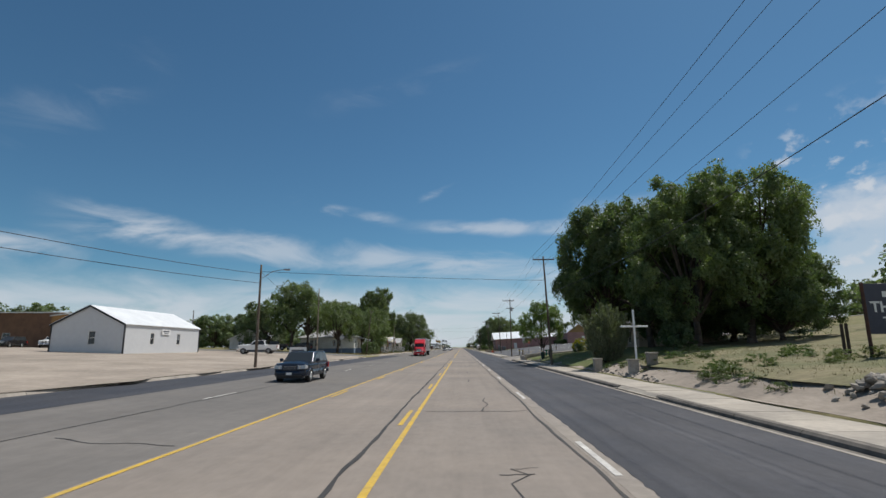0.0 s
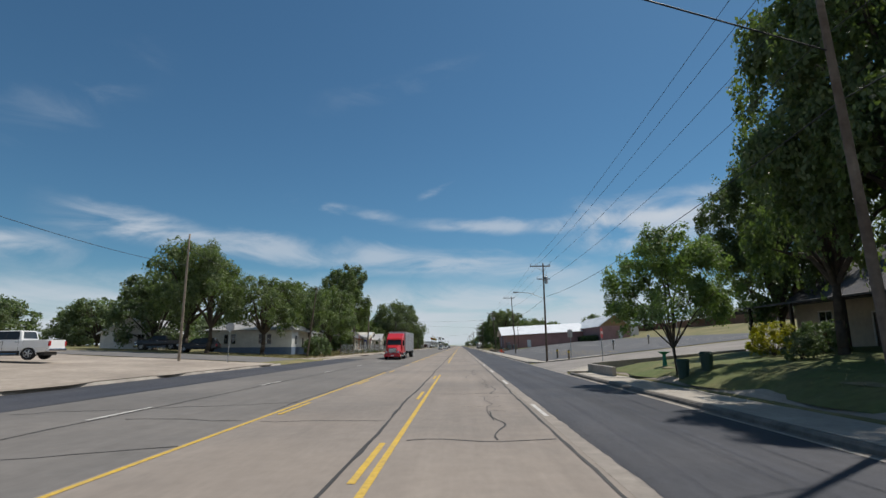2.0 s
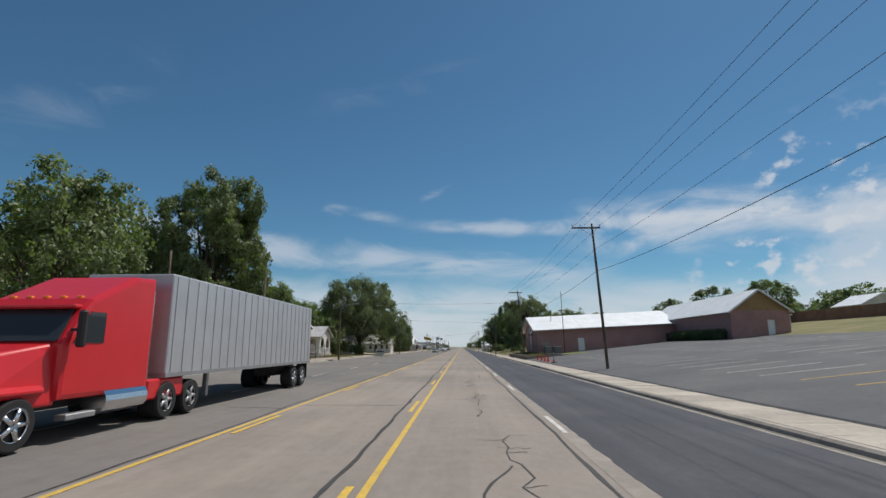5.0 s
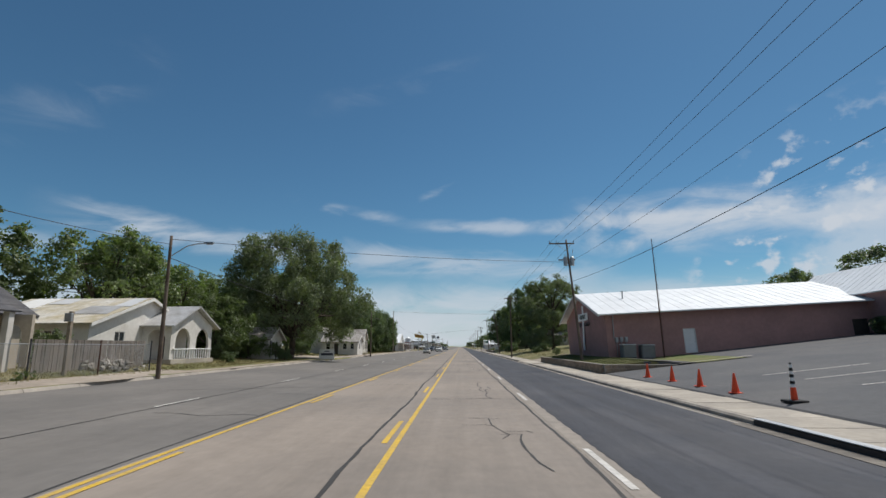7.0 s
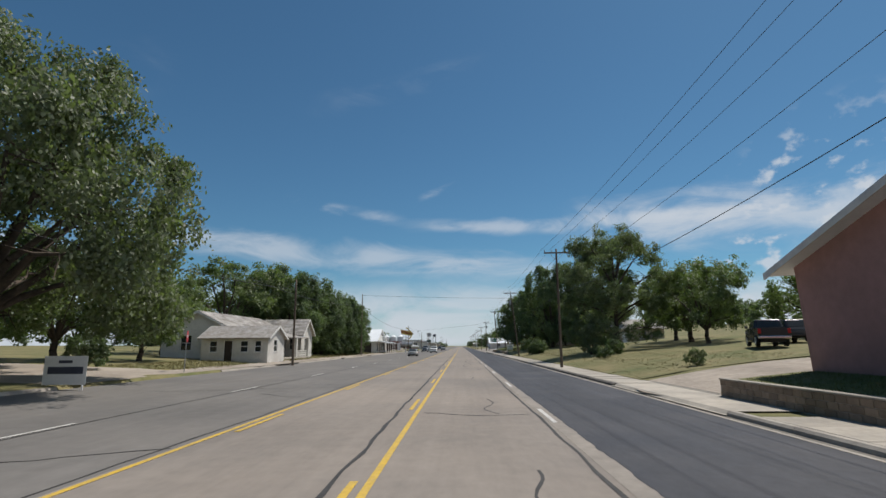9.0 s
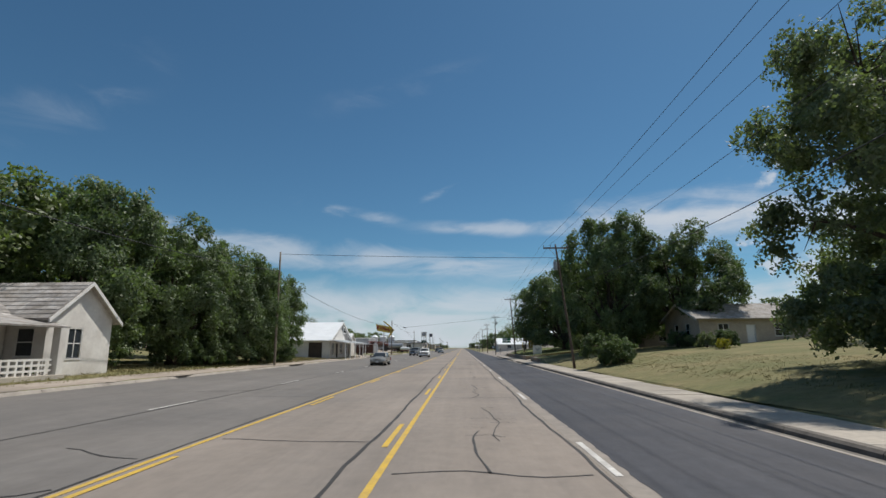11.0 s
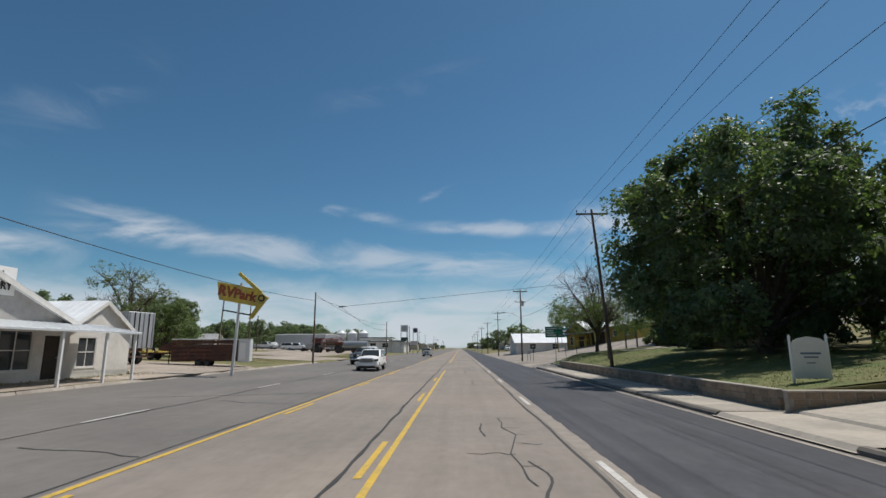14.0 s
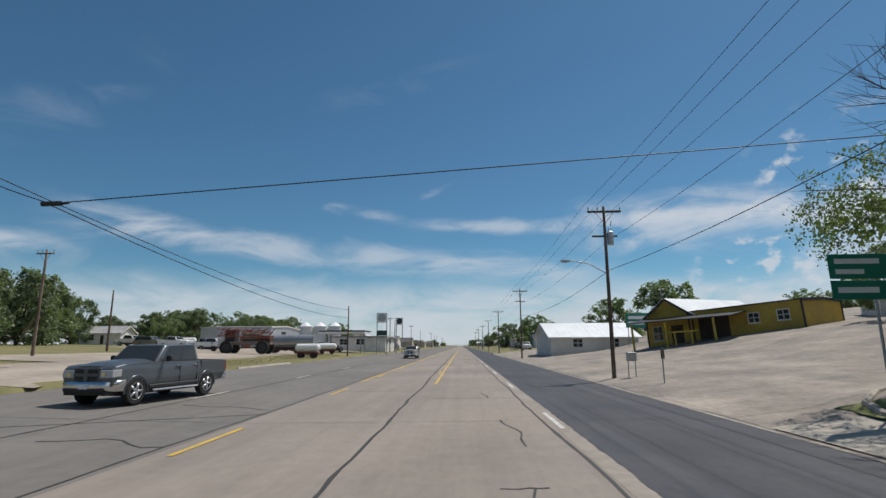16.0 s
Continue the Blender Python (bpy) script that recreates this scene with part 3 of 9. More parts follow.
# kerbs and sidewalks on the near side, broken by the side street and drives
def kerb_run(y0, y1):
    bm = B()
    n = int((y1 - y0) / 3) + 1
    for i in range(n):
        a, b = y0 + (y1 - y0) * i / n, y0 + (y1 - y0) * (i + 1) / n
        prism(bm, [(7.58, -0.05), (7.60, 0.10), (7.66, 0.16), (7.80, 0.165), (7.80, -0.05)], "y", a + 0.008, b - 0.008)
    return bm


RUNS = [(-60, 21.0), (26.0, 79.6), (101.5, 209.0), (220.0, 311.0), (316.5, 353.0), (470, 900)]
for a, b in RUNS:
    pale = a == 101.5
    k = part("kerb", kerb_run(a, b), KERB if pale else KERB_DARK)
    tagged(k, "pale worn concrete kerb along the outer lane" if pale else "concrete kerb along the outer lane, coloured dark for its shaded face", "kerb", "", "structure")

slab_bm = B()
box(slab_bm, 0, 1.9, 0.01, 1.79, -0.12, 0.0, 0.012)
slab_src = part("slab", slab_bm, SIDEWALK, ground)
slab_src.matrix_local = pose(7.82, -20, 0.165)
side = new("sidewalk")
tagged(side, "pale weathered concrete sidewalk slabs", "sidewalk", "", "structure")
slab_src.parent = side
count = 0
for a, b in [(-60, 80.2), (101.5, 209.0), (220.0, 311.0), (316.5, 353.0)]:
    y = a
    while y < b - 1.7:
        if count < 295 and y > -18:
            share(slab_src, side, pose(7.82, y, 0.17 + rng.uniform(-.006, .006), rng.uniform(-.3, .3), rng.uniform(-.3, .3)))
            count += 1
        y += 1.8
# ================= yards, lots, drives =================
drape("dirt_lot", -78, -17.15, -60, 91, DIRT, 0.016, "bare tan dirt and gravel lot", warp=1.2, d=2.6)
drape("dirt_verge", -19.8, -17.15, -60, 91, DIRT, 0.03, "sandy strip along the edge of a dirt lot", d=1.3)
drape("side_street", -90, -17.0, 92, 105, ASPHALT_OLD, 0.02, "worn grey side street", d=2.6)
drape("dirt_verge", -17.9, -17.15, 182, 212, DIRT, 0.021, "dusty dirt verge along the road", warp=0.5, d=0.8)
drape("dirt_verge", -19.6, -17.15, 105, 184, DIRT, 0.018, "dusty dirt verge along the road", warp=0.9)
drape("dirt_drive", -30, -17.15, 215.5, 227, DIRT, 0.018, "dirt drive between houses", warp=0.9)
drape("dirt_verge", -19.2, -17.15, 227, 332, DIRT, 0.018, "dusty dirt verge along the road", warp=0.8)
drape("dirt_yard", -48, -17.15, 331, 345.5, DIRT, 0.018, "dirt yard with parked trailers", warp=1.0)
drape("dirt_yard", -40, -24, 402, 420.5, DIRT, 0.016, "dirt yard of a farm supply store", warp=1.2, d=3)
drape("dirt_yard", -53, -24, 418, 520, DIRT, 0.018, "dirt yard of a farm supply store", warp=1.2, d=3)
drape("farm_entrance", -37, -23, 379, 403.5, DIRT, 0.0155, "bare dirt entrance of the farm yard", warp=1.6, d=2)
drape("farm_entrance", -28, -17.1, 363.5, 381, DIRT, 0.0135, "bare dirt entrance of the farm yard", warp=1.4, d=1.6)
drape("dirt_drive", -40, -26, 370.3, 372.6, DIRT, 0.02, "dirt track through a dry field", warp=0.8)
STREET_PALE = material("pale_street_asphalt", (0.27, 0.245, 0.22), 0.92, vary=0.16, grain=3, fine_grain=100, bump=0.25, second=(0.21, 0.19, 0.17), patch=0.3)
drape("side_street", 7.42, 110, 80.5, 98.5, STREET_PALE, 0.02, "worn pale side street rising from the highway", d=2.2)
drape("parking_lot", 9.68, 40, 101.0, 185.8, ASPHALT_LOT, 0.02, "large dark asphalt church parking lot", d=2.0)
drape("parking_lot_upper", 12.4, 40, 185.8, 196.9, ASPHALT_LOT, 0.022, "dark asphalt beside the church hall", d=2.0)
drape("church_lawn", 9.95, 13.1, 186.05, 213.4, GREEN_GROUND, 0.012, "short green lawn behind a low wall", d=0.8)
drape("church_side_lawn", 12.9, 19.4, 186.02, 196.95, GREEN_GROUND, 0.045, "short green lawn beside the church wall", d=0.9)
drape("lawn_edging", 14.7, 19.6, 185.72, 185.98, SIDEWALK, 0.14, "pale concrete lawn edging", d=0.9)
drape("dirt_drive", 7.9, 46, 213.8, 221, DIRT, 0.018, "pale dirt drive beside the church", warp=0.8)
drape("front_lawn", 10.0, 26, 222, 299, GRASS_GROUND, 0.012, "dry sloping front lawn", warp=0.5)
drape("front_walk", 9.0, 22, 311.2, 316.3, SIDEWALK, 0.02, "pale concrete walk between low walls")
drape("front_lawn", 9.98, 22, 316.6, 351.4, GREEN_GROUND, 0.012, "green and dry lawn behind a low wall", d=1.2)
drape("front_lawn", 9.98, 20, 303.0, 310.9, GREEN_GROUND, 0.012, "green and dry lawn behind a low wall", d=1.2)
drape("dirt_lot", 7.45, 24, 353.2, 366, LOT_DIRT, 0.018, "open pale dirt lot before the stores", warp=0.5, d=0.8)
drape("dirt_lot", 7.45, 60, 364.4, 470, LOT_DIRT, 0.022, "open pale dirt lot before the stores", warp=0.7, d=2.6)
drape("dirt_lot", 23.2, 60, 361.0, 366, LOT_DIRT, 0.028, "open pale dirt lot before the stores", warp=0.7, d=1.6)
drape("corner_lawn", 9.9, 19.5, 351.52, 358.4, GREEN_GROUND, 0.045, "green raised lawn round a half-dead tree", warp=1.0, d=0.7)
drape("front_walk", 15.6, 22.6, 350.2, 351.3, SIDEWALK, 0.05, "pale concrete walk to the house", d=0.5)
path = [(9.95, 351.6), (9.82, 353.2), (9.78, 355.0), (9.95, 356.6), (10.5, 357.9), (11.4, 358.7), (12.6, 359.2)]
bm = B()
for (xa, ya), (xb, yb) in zip(path, path[1:]):
    rod(bm, (xa, ya, gz(xa, ya) + 0.04), (xb, yb, gz(xb, yb) + 0.04), 0.11, 0.11, 8)
tagged(part("lawn_kerb", bm, SIDEWALK), "low rounded concrete kerb round a lawn", "kerb", "", "structure")
drape("yard", 9.9, 24, -20, 79, DIRT, 0.006, "patchy dirt yard with sparse grass", warp=0.4, d=0.9)
TAN_LAWN = material("dry_lawn", (0.22, 0.19, 0.108), 0.95, vary=0.35, grain=2.4, fine_grain=70, bump=0.6, second=(0.13, 0.135, 0.06), patch=0.35)
drape("yard_grass", 11.6, 48, -20, 79, TAN_LAWN, 0.03, "dry tan lawn with green tufts", warp=0.9, d=0.9)
drape("corner_lawn", 10.0, 22, 39, 79.4, GREEN_GROUND, 0.07, "shaded green corner lawn", warp=0.8, d=1.2)

for a, b in ((20.6, 26.4), (208.9, 220.2), (310.9, 316.6), (352.8, 357)):
    drape("drive_apron", 7.5, 9.75, a, b, SIDEWALK, 0.05, "pale concrete drive apron across the sidewalk", d=0.8)

# low kerb on the far side
bm = B()
for i in range(150):
    a = -55 + i * 3.0
    if 90 < a < 107 or 214 < a < 228 or 360 < a < 381:
        continue
    prism(bm, [(-17.16, 0.2), (-17.14, 0.49), (-17.02, 0.475), (-16.96, 0.36), (-16.96, 0.2)], "y", a + 0.01, a + 2.98)
far_kerb = part("kerb", bm, KERB)
tagged(far_kerb, "low worn kerb on the far side of the highway", "kerb", "", "structure")

inlet = thing("storm_inlet", (7.58, 158.8, 0.0), "dark storm drain opening in the kerb", "drain", "", "structure")
# black slab proud of the kerb, its colour standing in for the hole's shade
part("opening", box(B(), -0.012, 0.02, 0.0, 5.4, 0.015, 0.135), PLASTIC_BLACK, inlet)
part("lip", box(B(), -0.02, 0.22, -0.1, 5.5, 0.16, 0.178, 0.006), STEEL, inlet)
part("apron", box(B(), -0.45, -0.014, -0.3, 5.7, 0.013, 0.018), KERB_DARK, inlet)

# rounded corner of the sidewalk at the side street
pad_top, pad_kerb = B(), B()
cx_, cy_ = 12.3, 80.9
def pad_z(x, y):
    return max(0.165, gz(x, y) + 0.10)
rings_ = []
for i in range(13):
    a = math.pi - i * math.pi / 24
    rings_.append([(cx_ + r * math.cos(a), cy_ + r * math.sin(a)) for r in (0.3, 1.5, 3.0, 4.30, 4.32, 4.50, 4.50)])
vt_ = [[pad_top.verts.new((x, y, pad_z(x, y))) for x, y in r[:4]] for r in rings_]
vk_ = [[pad_kerb.verts.new((x, y, pad_z(x, y) + (0.004 if j == 0 else -0.01 if j == 1 else -0.30))) for j, (x, y) in enumerate(r[4:])] for r in rings_]
for i in range(12):
    for j in range(3):
        pad_top.faces.new((vt_[i][j], vt_[i][j + 1], vt_[i + 1][j + 1], vt_[i + 1][j]))
    for j in range(2):
        pad_kerb.faces.new((vk_[i][j], vk_[i][j + 1], vk_[i + 1][j + 1], vk_[i + 1][j]))
for x0_, x1_ in ((7.82, 9.3), (9.3, 10.8), (10.8, 12.0)):
    pad_top.faces.new([pad_top.verts.new((x, y, pad_z(x, y))) for x, y in ((x0_, 79.95), (x1_, 79.95), (x1_, 80.9), (x0_, 80.9))])
corner_pad = part("corner_pavement", pad_top, SIDEWALK)
tagged(corner_pad, "pale concrete pavement rounding a street corner", "pavement", "", "structure")
corner_kerb = part("corner_kerb", pad_kerb, KERB)
tagged(corner_kerb, "rounded grey kerb at a street corner", "kerb", "", "structure")
# ================= poles and wires =================
def utility_pole(x, y, top, arm=1.2, lean=(0, 0), mat=None, transformer=False, lamp=0.0, lower_arm=False, label="", shift=0.0, r=0.13):
    """A tapered wooden pole with its crossarm, braces, insulators and what hangs on it."""
    z0 = gz(x, y)
    h = top - z0
    t = thing("utility_pole", (x, y, z0), label or "tall weathered wooden utility pole with a crossarm beside the sidewalk", "utility pole", "roadside poles")
    wood = mat or POLE_WOOD
    bm = B()
    rings = []
    for i in range(8):
        a = i / 7
        rings.append([bm.verts.new((lean[0] * a + r * (1 - .4 * a) * math.cos(q * .6283), lean[1] * a + r * (1 - .4 * a) * math.sin(q * .6283), h * a - (0.2 if i == 0 else 0))) for q in range(10)])
    for u, v in zip(rings, rings[1:]):
        for q in range(10):
            bm.faces.new((u[q], u[(q + 1) % 10], v[(q + 1) % 10], v[q]))
    bm.faces.new(rings[-1])
    part("pole", bm, wood, t, smooth=True)
    tx, ty = lean
    if arm:
        bm = box(B(), tx - arm - shift, tx + arm - shift, ty - 0.16, ty - 0.05, h - 0.42, h - 0.30, 0.01)
        part("crossarm", bm, wood, t)
        for s in (-1, 1):
            part("brace", rod(B(), (tx + s * arm * 0.55 - shift * 0.6, ty - 0.12, h - 0.42), (tx + s * 0.05, ty - 0.1, h - 1.05), 0.018, n=5), STEEL, t)
        for q in (-0.95, -0.4, 0.95):
            bm = rod(B(), (tx + q * arm - shift, ty - 0.1, h - 0.30), (tx + q * arm - shift, ty - 0.1, h - 0.20), 0.02, n=6)
            rod(bm, (tx + q * arm - shift, ty - 0.1, h - 0.20), (tx + q * arm - shift, ty - 0.1, h - 0.08), 0.05, 0.035, 8)
            part("insulator", bm, STEEL, t)
    if lower_arm:
        part("lower_crossarm", box(B(), tx - 0.75, tx + 0.75, ty + .05, ty + 0.14, h - 1.9, h - 1.79, 0.01), wood, t)
    if transformer:
        tx = lean[0] * (h - 2.0) / h
        for dx in ((0.30, -0.30) if transformer == 2 else (0.30 if transformer == 1 else -0.30,)):
            bm = rod(B(), (tx + dx, ty, h - 2.4), (tx + dx, ty, h - 1.65), 0.19, n=14)
            rod(bm, (tx + dx, ty, h - 1.65), (tx + dx, ty, h - 1.57), 0.20, 0.10, 14)
            for q in (-0.08, 0.08):
                rod(bm, (tx + dx + q, ty, h - 1.58), (tx + dx + q, ty, h - 1.35), 0.03, 0.02, 6)
            part("transformer", bm, STEEL, t, "grey drum transformer", smooth=False)
        part("fuse_link", rod(B(), (tx + 0.3, ty - 0.2, h - 1.3), (tx + 0.36, ty - 0.2, h - 0.95), 0.025, n=6), STEEL, t)
    if lamp:
        s = 1 if lamp > 0 else -1
        a = abs(lamp)
        zl = h - (0.5 if not arm else 3.4)
        bm = B()
        pts = [(0.1 * s, zl - 0.7), (0.5 * a * s, zl - 0.12), (0.8 * a * s, zl), (a * s, zl + 0.02)]
        for (xa, za), (xb, zb) in zip(pts, pts[1:]):
            rod(bm, (xa, 0, za), (xb, 0, zb), 0.03, n=7)
        part("lamp_arm", bm, STEEL, t)
        bm = B()
        prism(bm, [(-0.11, 0.0), (-0.08, 0.10), (0.08, 0.10), (0.11, 0.0)], "x", a * s, a * s + 0.55 * s)
        head = part("lamp_head", bm, STEEL, t, "grey cobra-head street lamp")
        head.location.z = zl
        part("lamp_lens", box(B(), a * s + 0.12 * s, a * s + 0.5 * s, -0.09, 0.09, zl - 0.05, zl, 0.02), LAMP_GLASS, t)
    return t


RIGHT = [(9.1, 7.5, 11.4, {}), (9.35, 54.5, 11.6, dict(arm=1.15, lean=(-0.4, 0))), (9.8, 102.1, 11.4, dict(arm=1.15, shift=0.35, transformer=1, lamp=-3.0, lower_arm=True)),
         (11.3, 148.6, 11.9, dict(arm=1.15, shift=0.5, lean=(-0.6, 0))), (10.7, 196.5, 11.65, dict(arm=1.15, shift=0.45, transformer=2, lower_arm=True, lean=(-0.9, 0))), (8.6, 238.6, 10.5, dict(arm=1.1)),
         (9.9, 283.0, 11.4, dict(arm=1.15, transformer=-1, lean=(-1.2, 0))), (10.0, 335.1, 11.5, dict(arm=1.1, lean=(-0.75, 0))), (8.75, 374.2, 10.35, dict(arm=1.0, transformer=1, lamp=-2.2, lower_arm=True)),
         (8.8, 420, 10.3, dict(arm=1.1, lower_arm=True)), (8.8, 466, 10.2, {}), (8.8, 512, 10.2, {}), (8.8, 560, 10.2, {}), (8.8, 610, 10.2, {}), (8.8, 665, 10.2, {})]
for x, y, top, k in RIGHT:
    utility_pole(x, y, top, **k)
utility_pole(-17.2, 43.0, 9.2, arm=0, lamp=2.0, label="dark wooden pole with a street lamp at the dirt lot")
utility_pole(-24.7, 88.0, 12.3, arm=0, mat=POLE_PALE, r=0.13, label="pale bare wooden pole beside the dirt lot")
utility_pole(-20.9, 113.5, 10.3, arm=0.5, lean=(1.0, 0), label="dark wooden pole standing on dry lawn")
utility_pole(-20.5, 142.5, 8.8, arm=0, label="dark wooden pole beside the chain-link fence")
utility_pole(-21.1, 161.0, 12.0, arm=0, mat=POLE_PALE, lean=(0.2, 0.3), r=0.19, label="leaning pale pole among weeds at a fence")
utility_pole(-16.9, 178.8, 8.5, arm=0, lamp=2.0, label="dark wooden pole with a street lamp at the sidewalk")
utility_pole(-16.2, 243.0, 8.6, arm=0, label="dark bare wooden pole at the road edge")
utility_pole(-17.6, 284.5, 11.3, arm=0, mat=POLE_PALE, label="pale wooden pole beside dense trees")
utility_pole(-17.0, 360.0, 8.6, arm=0, label="brown wooden pole on a grass verge")
utility_pole(-32.5, 369.0, 9.4, arm=0, mat=POLE_PALE, lean=(0.4, 0), label="leaning bare pole in a dry field")
utility_pole(-35.0, 385.0, 10.2, arm=0.75, label="dark wooden pole with a short crossarm in a dry field")
utility_pole(-40.0, 401.0, 8.5, arm=0, label="thin bare pole at the field edge")
utility_pole(-17.5, 423.0, 8.2, arm=0, label="dark wooden pole at a yard entrance")
utility_pole(-17.5, 470.0, 9.0, arm=0.8, label="distant dark wooden pole")
utility_pole(-52, 98.0, 9.5, arm=0, label="far wooden pole behind the white metal building")
utility_pole(-30, 131, 9.0, arm=0, label="wooden pole between houses")
utility_pole(55, 133.0, 14.2, arm=0.8, transformer=1, label="wooden pole on the rise beyond the parking lot")


def cable(name, pts, r, label, mat=WIRE):
    """A hanging cable through the given points (each with its sag to the next)."""
    cu = bpy.data.curves.new(name, "CURVE")
    cu.dimensions, cu.bevel_depth, cu.bevel_resolution = "3D", r, 1
    for (a, b, sag) in pts:
        sp = cu.splines.new("POLY")
        sp.points.add(16)
        for i, p in enumerate(sp.points):
            k = i / 16
            q = Vector(a).lerp(Vector(b), k)
            p.co = (q.x, q.y, q.z - 4 * sag * k * (1 - k), 1)
    tmp = new("tmp", cu)
    me = bpy.data.meshes.new_from_object(tmp.evaluated_get(bpy.context.evaluated_depsgraph_get()))
    bpy.data.objects.remove(tmp)
    me.materials.clear()
    me.materials.append(mat)
    return tagged(new(name, me), label, "cable", "overhead cables")


row = [(-0, -42.0, 11.4)] + [(x + k.get("lean", (0, 0))[0], y, top) for x, y, top, k in RIGHT]
row[0] = (9.0, -42.0, 11.4)
for dx in (-1.3, -0.55, 0.75):
    for a, b in zip(row, row[1:]):
        cable("power_line", [((a[0] + dx, a[1], a[2] - 0.05), (b[0] + dx, b[1], b[2] - 0.05), 0.45)], 0.009, "thin black power line strung along the roadside poles")
for dz, r, sag in ((-2.1, 0.009, 0.5), (-3.9, 0.014, 0.7)):
    for a, b in zip(row, row[1:]):
        cable("power_line", [((a[0] + 0.18, a[1], a[2] + dz), (b[0] + 0.18, b[1], b[2] + dz), sag)], r, "black cable strung along the roadside poles")
cable("service_line", [((-17.2, 43, 8.6), (-24.7, 88, 9.4), 1.0)], 0.015, "thin black service line between two poles")
cable("service_line", [((-17.2, 43, 8.4), (-30, -10, 9.0), 1.0), ((-17.2, 43, 7.6), (-31, -10, 8.2), 0.9)], 0.02, "black service lines over the dirt lot")
cable("service_line", [((8.98, 54.5, 9.0), (-17.2, 43, 8.6), 0.12)], 0.019, "black service line crossing over the road")
cable("service_line", [((-24.7, 88, 10.9), (-21.0, 113.5, 9.0), 0.7)], 0.02, "black service line between two poles")
cable("service_line", [((9.9, 196.5, 9.6), (-16.9, 178.8, 8.3), 0.3)], 0.016, "black service line crossing over the road")
cable("service_line", [((-16.9, 178.8, 7.2), (-16.2, 243, 7.6), 1.0)], 0.02, "black service line along the road edge")
cable("service_line", [((-21, 161, 8.2), (-16.9, 178.8, 8.0), 0.4)], 0.015, "thin black service line between two poles")
cable("service_line", [((8.75, 283.0, 10.15), (-17.6, 284.5, 11.1), 0.1)], 0.019, "black service line crossing over the road")
cable("service_line", [((-17.6, 284.5, 9.4), (-20, 240, 8.6), 0.9)], 0.022, "black service line over the trees")
cable("service_line", [((-17.0, 360, 7.6), (-17.6, 284.5, 8.8), 1.3), ((-17.0, 360, 8.3), (-17.5, 423, 7.6), 1.0)], 0.02, "black service line along the road edge")
cable("service_line", [((-13.9, 360, 6.85), (16.5, 363, 10.0), 0.0), ((-13.9, 360, 6.85), (-17.0, 360, 8.0), 0.05), ((-13.9, 360, 6.8), (-17.5, 423, 6.4), 0.9)], 0.02, "black cable hung over the road with a splice case")
sp = part("splice_case", rod(rod(B(), (-14.2, 360, 6.84), (-13.6, 360.1, 6.88), 0.09, n=8), (-13.6, 360.1, 6.88), (-13.35, 360.1, 6.90), 0.05, n=8), WIRE)
tagged(sp, "black splice case hanging on a cable over the road", "cable fitting")


# ================= buildings =================
def wall_run(bm, length, z0, z1, holes, thick=0.18):
    """A wall from x = 0 to length along +x, its outer face at y = 0, with rectangular holes (x, width, sill, height)."""
    xs = sorted({0, length} | {h[0] for h in holes} | {h[0] + h[1] for h in holes})
    zs = sorted({z0, z1} | {h[2] for h in holes} | {h[2] + h[3] for h in holes})
    verts = {}

    def at(i, k, y):
        if (i, k, y) not in verts:
            verts[i, k, y] = bm.verts.new((xs[i], y, zs[k]))
        return verts[i, k, y]

    def solid(i, k):
        if not (0 <= i < len(xs) - 1 and 0 <= k < len(zs) - 1):
            return False
        mx, mz = (xs[i] + xs[i + 1]) / 2, (zs[k] + zs[k + 1]) / 2
        return not any(h[0] < mx < h[0] + h[1] and h[2] < mz < h[2] + h[3] for h in holes)

    for i in range(len(xs) - 1):
        for k in range(len(zs) - 1):
            if not solid(i, k):
                continue
            bm.faces.new([at(i, k, 0), at(i + 1, k, 0), at(i + 1, k + 1, 0), at(i, k + 1, 0)])
            bm.faces.new([at(i, k, thick), at(i, k + 1, thick), at(i + 1, k + 1, thick), at(i + 1, k, thick)])
            for di, dk, p, q in ((-1, 0, (i, k), (i, k + 1)), (1, 0, (i + 1, k), (i + 1, k + 1)), (0, -1, (i, k), (i + 1, k)), (0, 1, (i, k + 1), (i + 1, k + 1))):
                if not solid(i + di, k + dk):
                    bm.faces.new([at(*p, 0), at(*q, 0), at(*q, thick), at(*p, thick)])
    return bm


def window(parent, m, w, h, frame_mat, mullions=1, rail=True, name="window"):
    """A framed window in the hole whose lower left outer corner is at m."""
    win = new(name)
    win.parent = parent
    win.matrix_local = m
    bm = B()
    f = 0.07
    for a, b, c, d in ((0, w, 0, f), (0, w, h - f, h), (0, f, f, h - f), (w - f, w, f, h - f)):
        box(bm, a, b, -0.03, 0.08, c, d, 0.008)
    for i in range(mullions):
        x = w * (i + 1) / (mullions + 1)
        box(bm, x - 0.025, x + 0.025, 0.0, 0.06, f, h - f)
    if rail:
        box(bm, f, w - f, 0.0, 0.06, h * 0.5 - 0.025, h * 0.5 + 0.025)
    part("frame", bm, frame_mat, win)
    part("sill", box(B(), -0.06, w + 0.06, -0.08, 0.06, -0.05, 0.0, 0.01), frame_mat, win)
    part("pane", box(B(), f * 0.7, w - f * 0.7, 0.025, 0.035, f * 0.7, h - f * 0.7), GLASS, win)
    return win


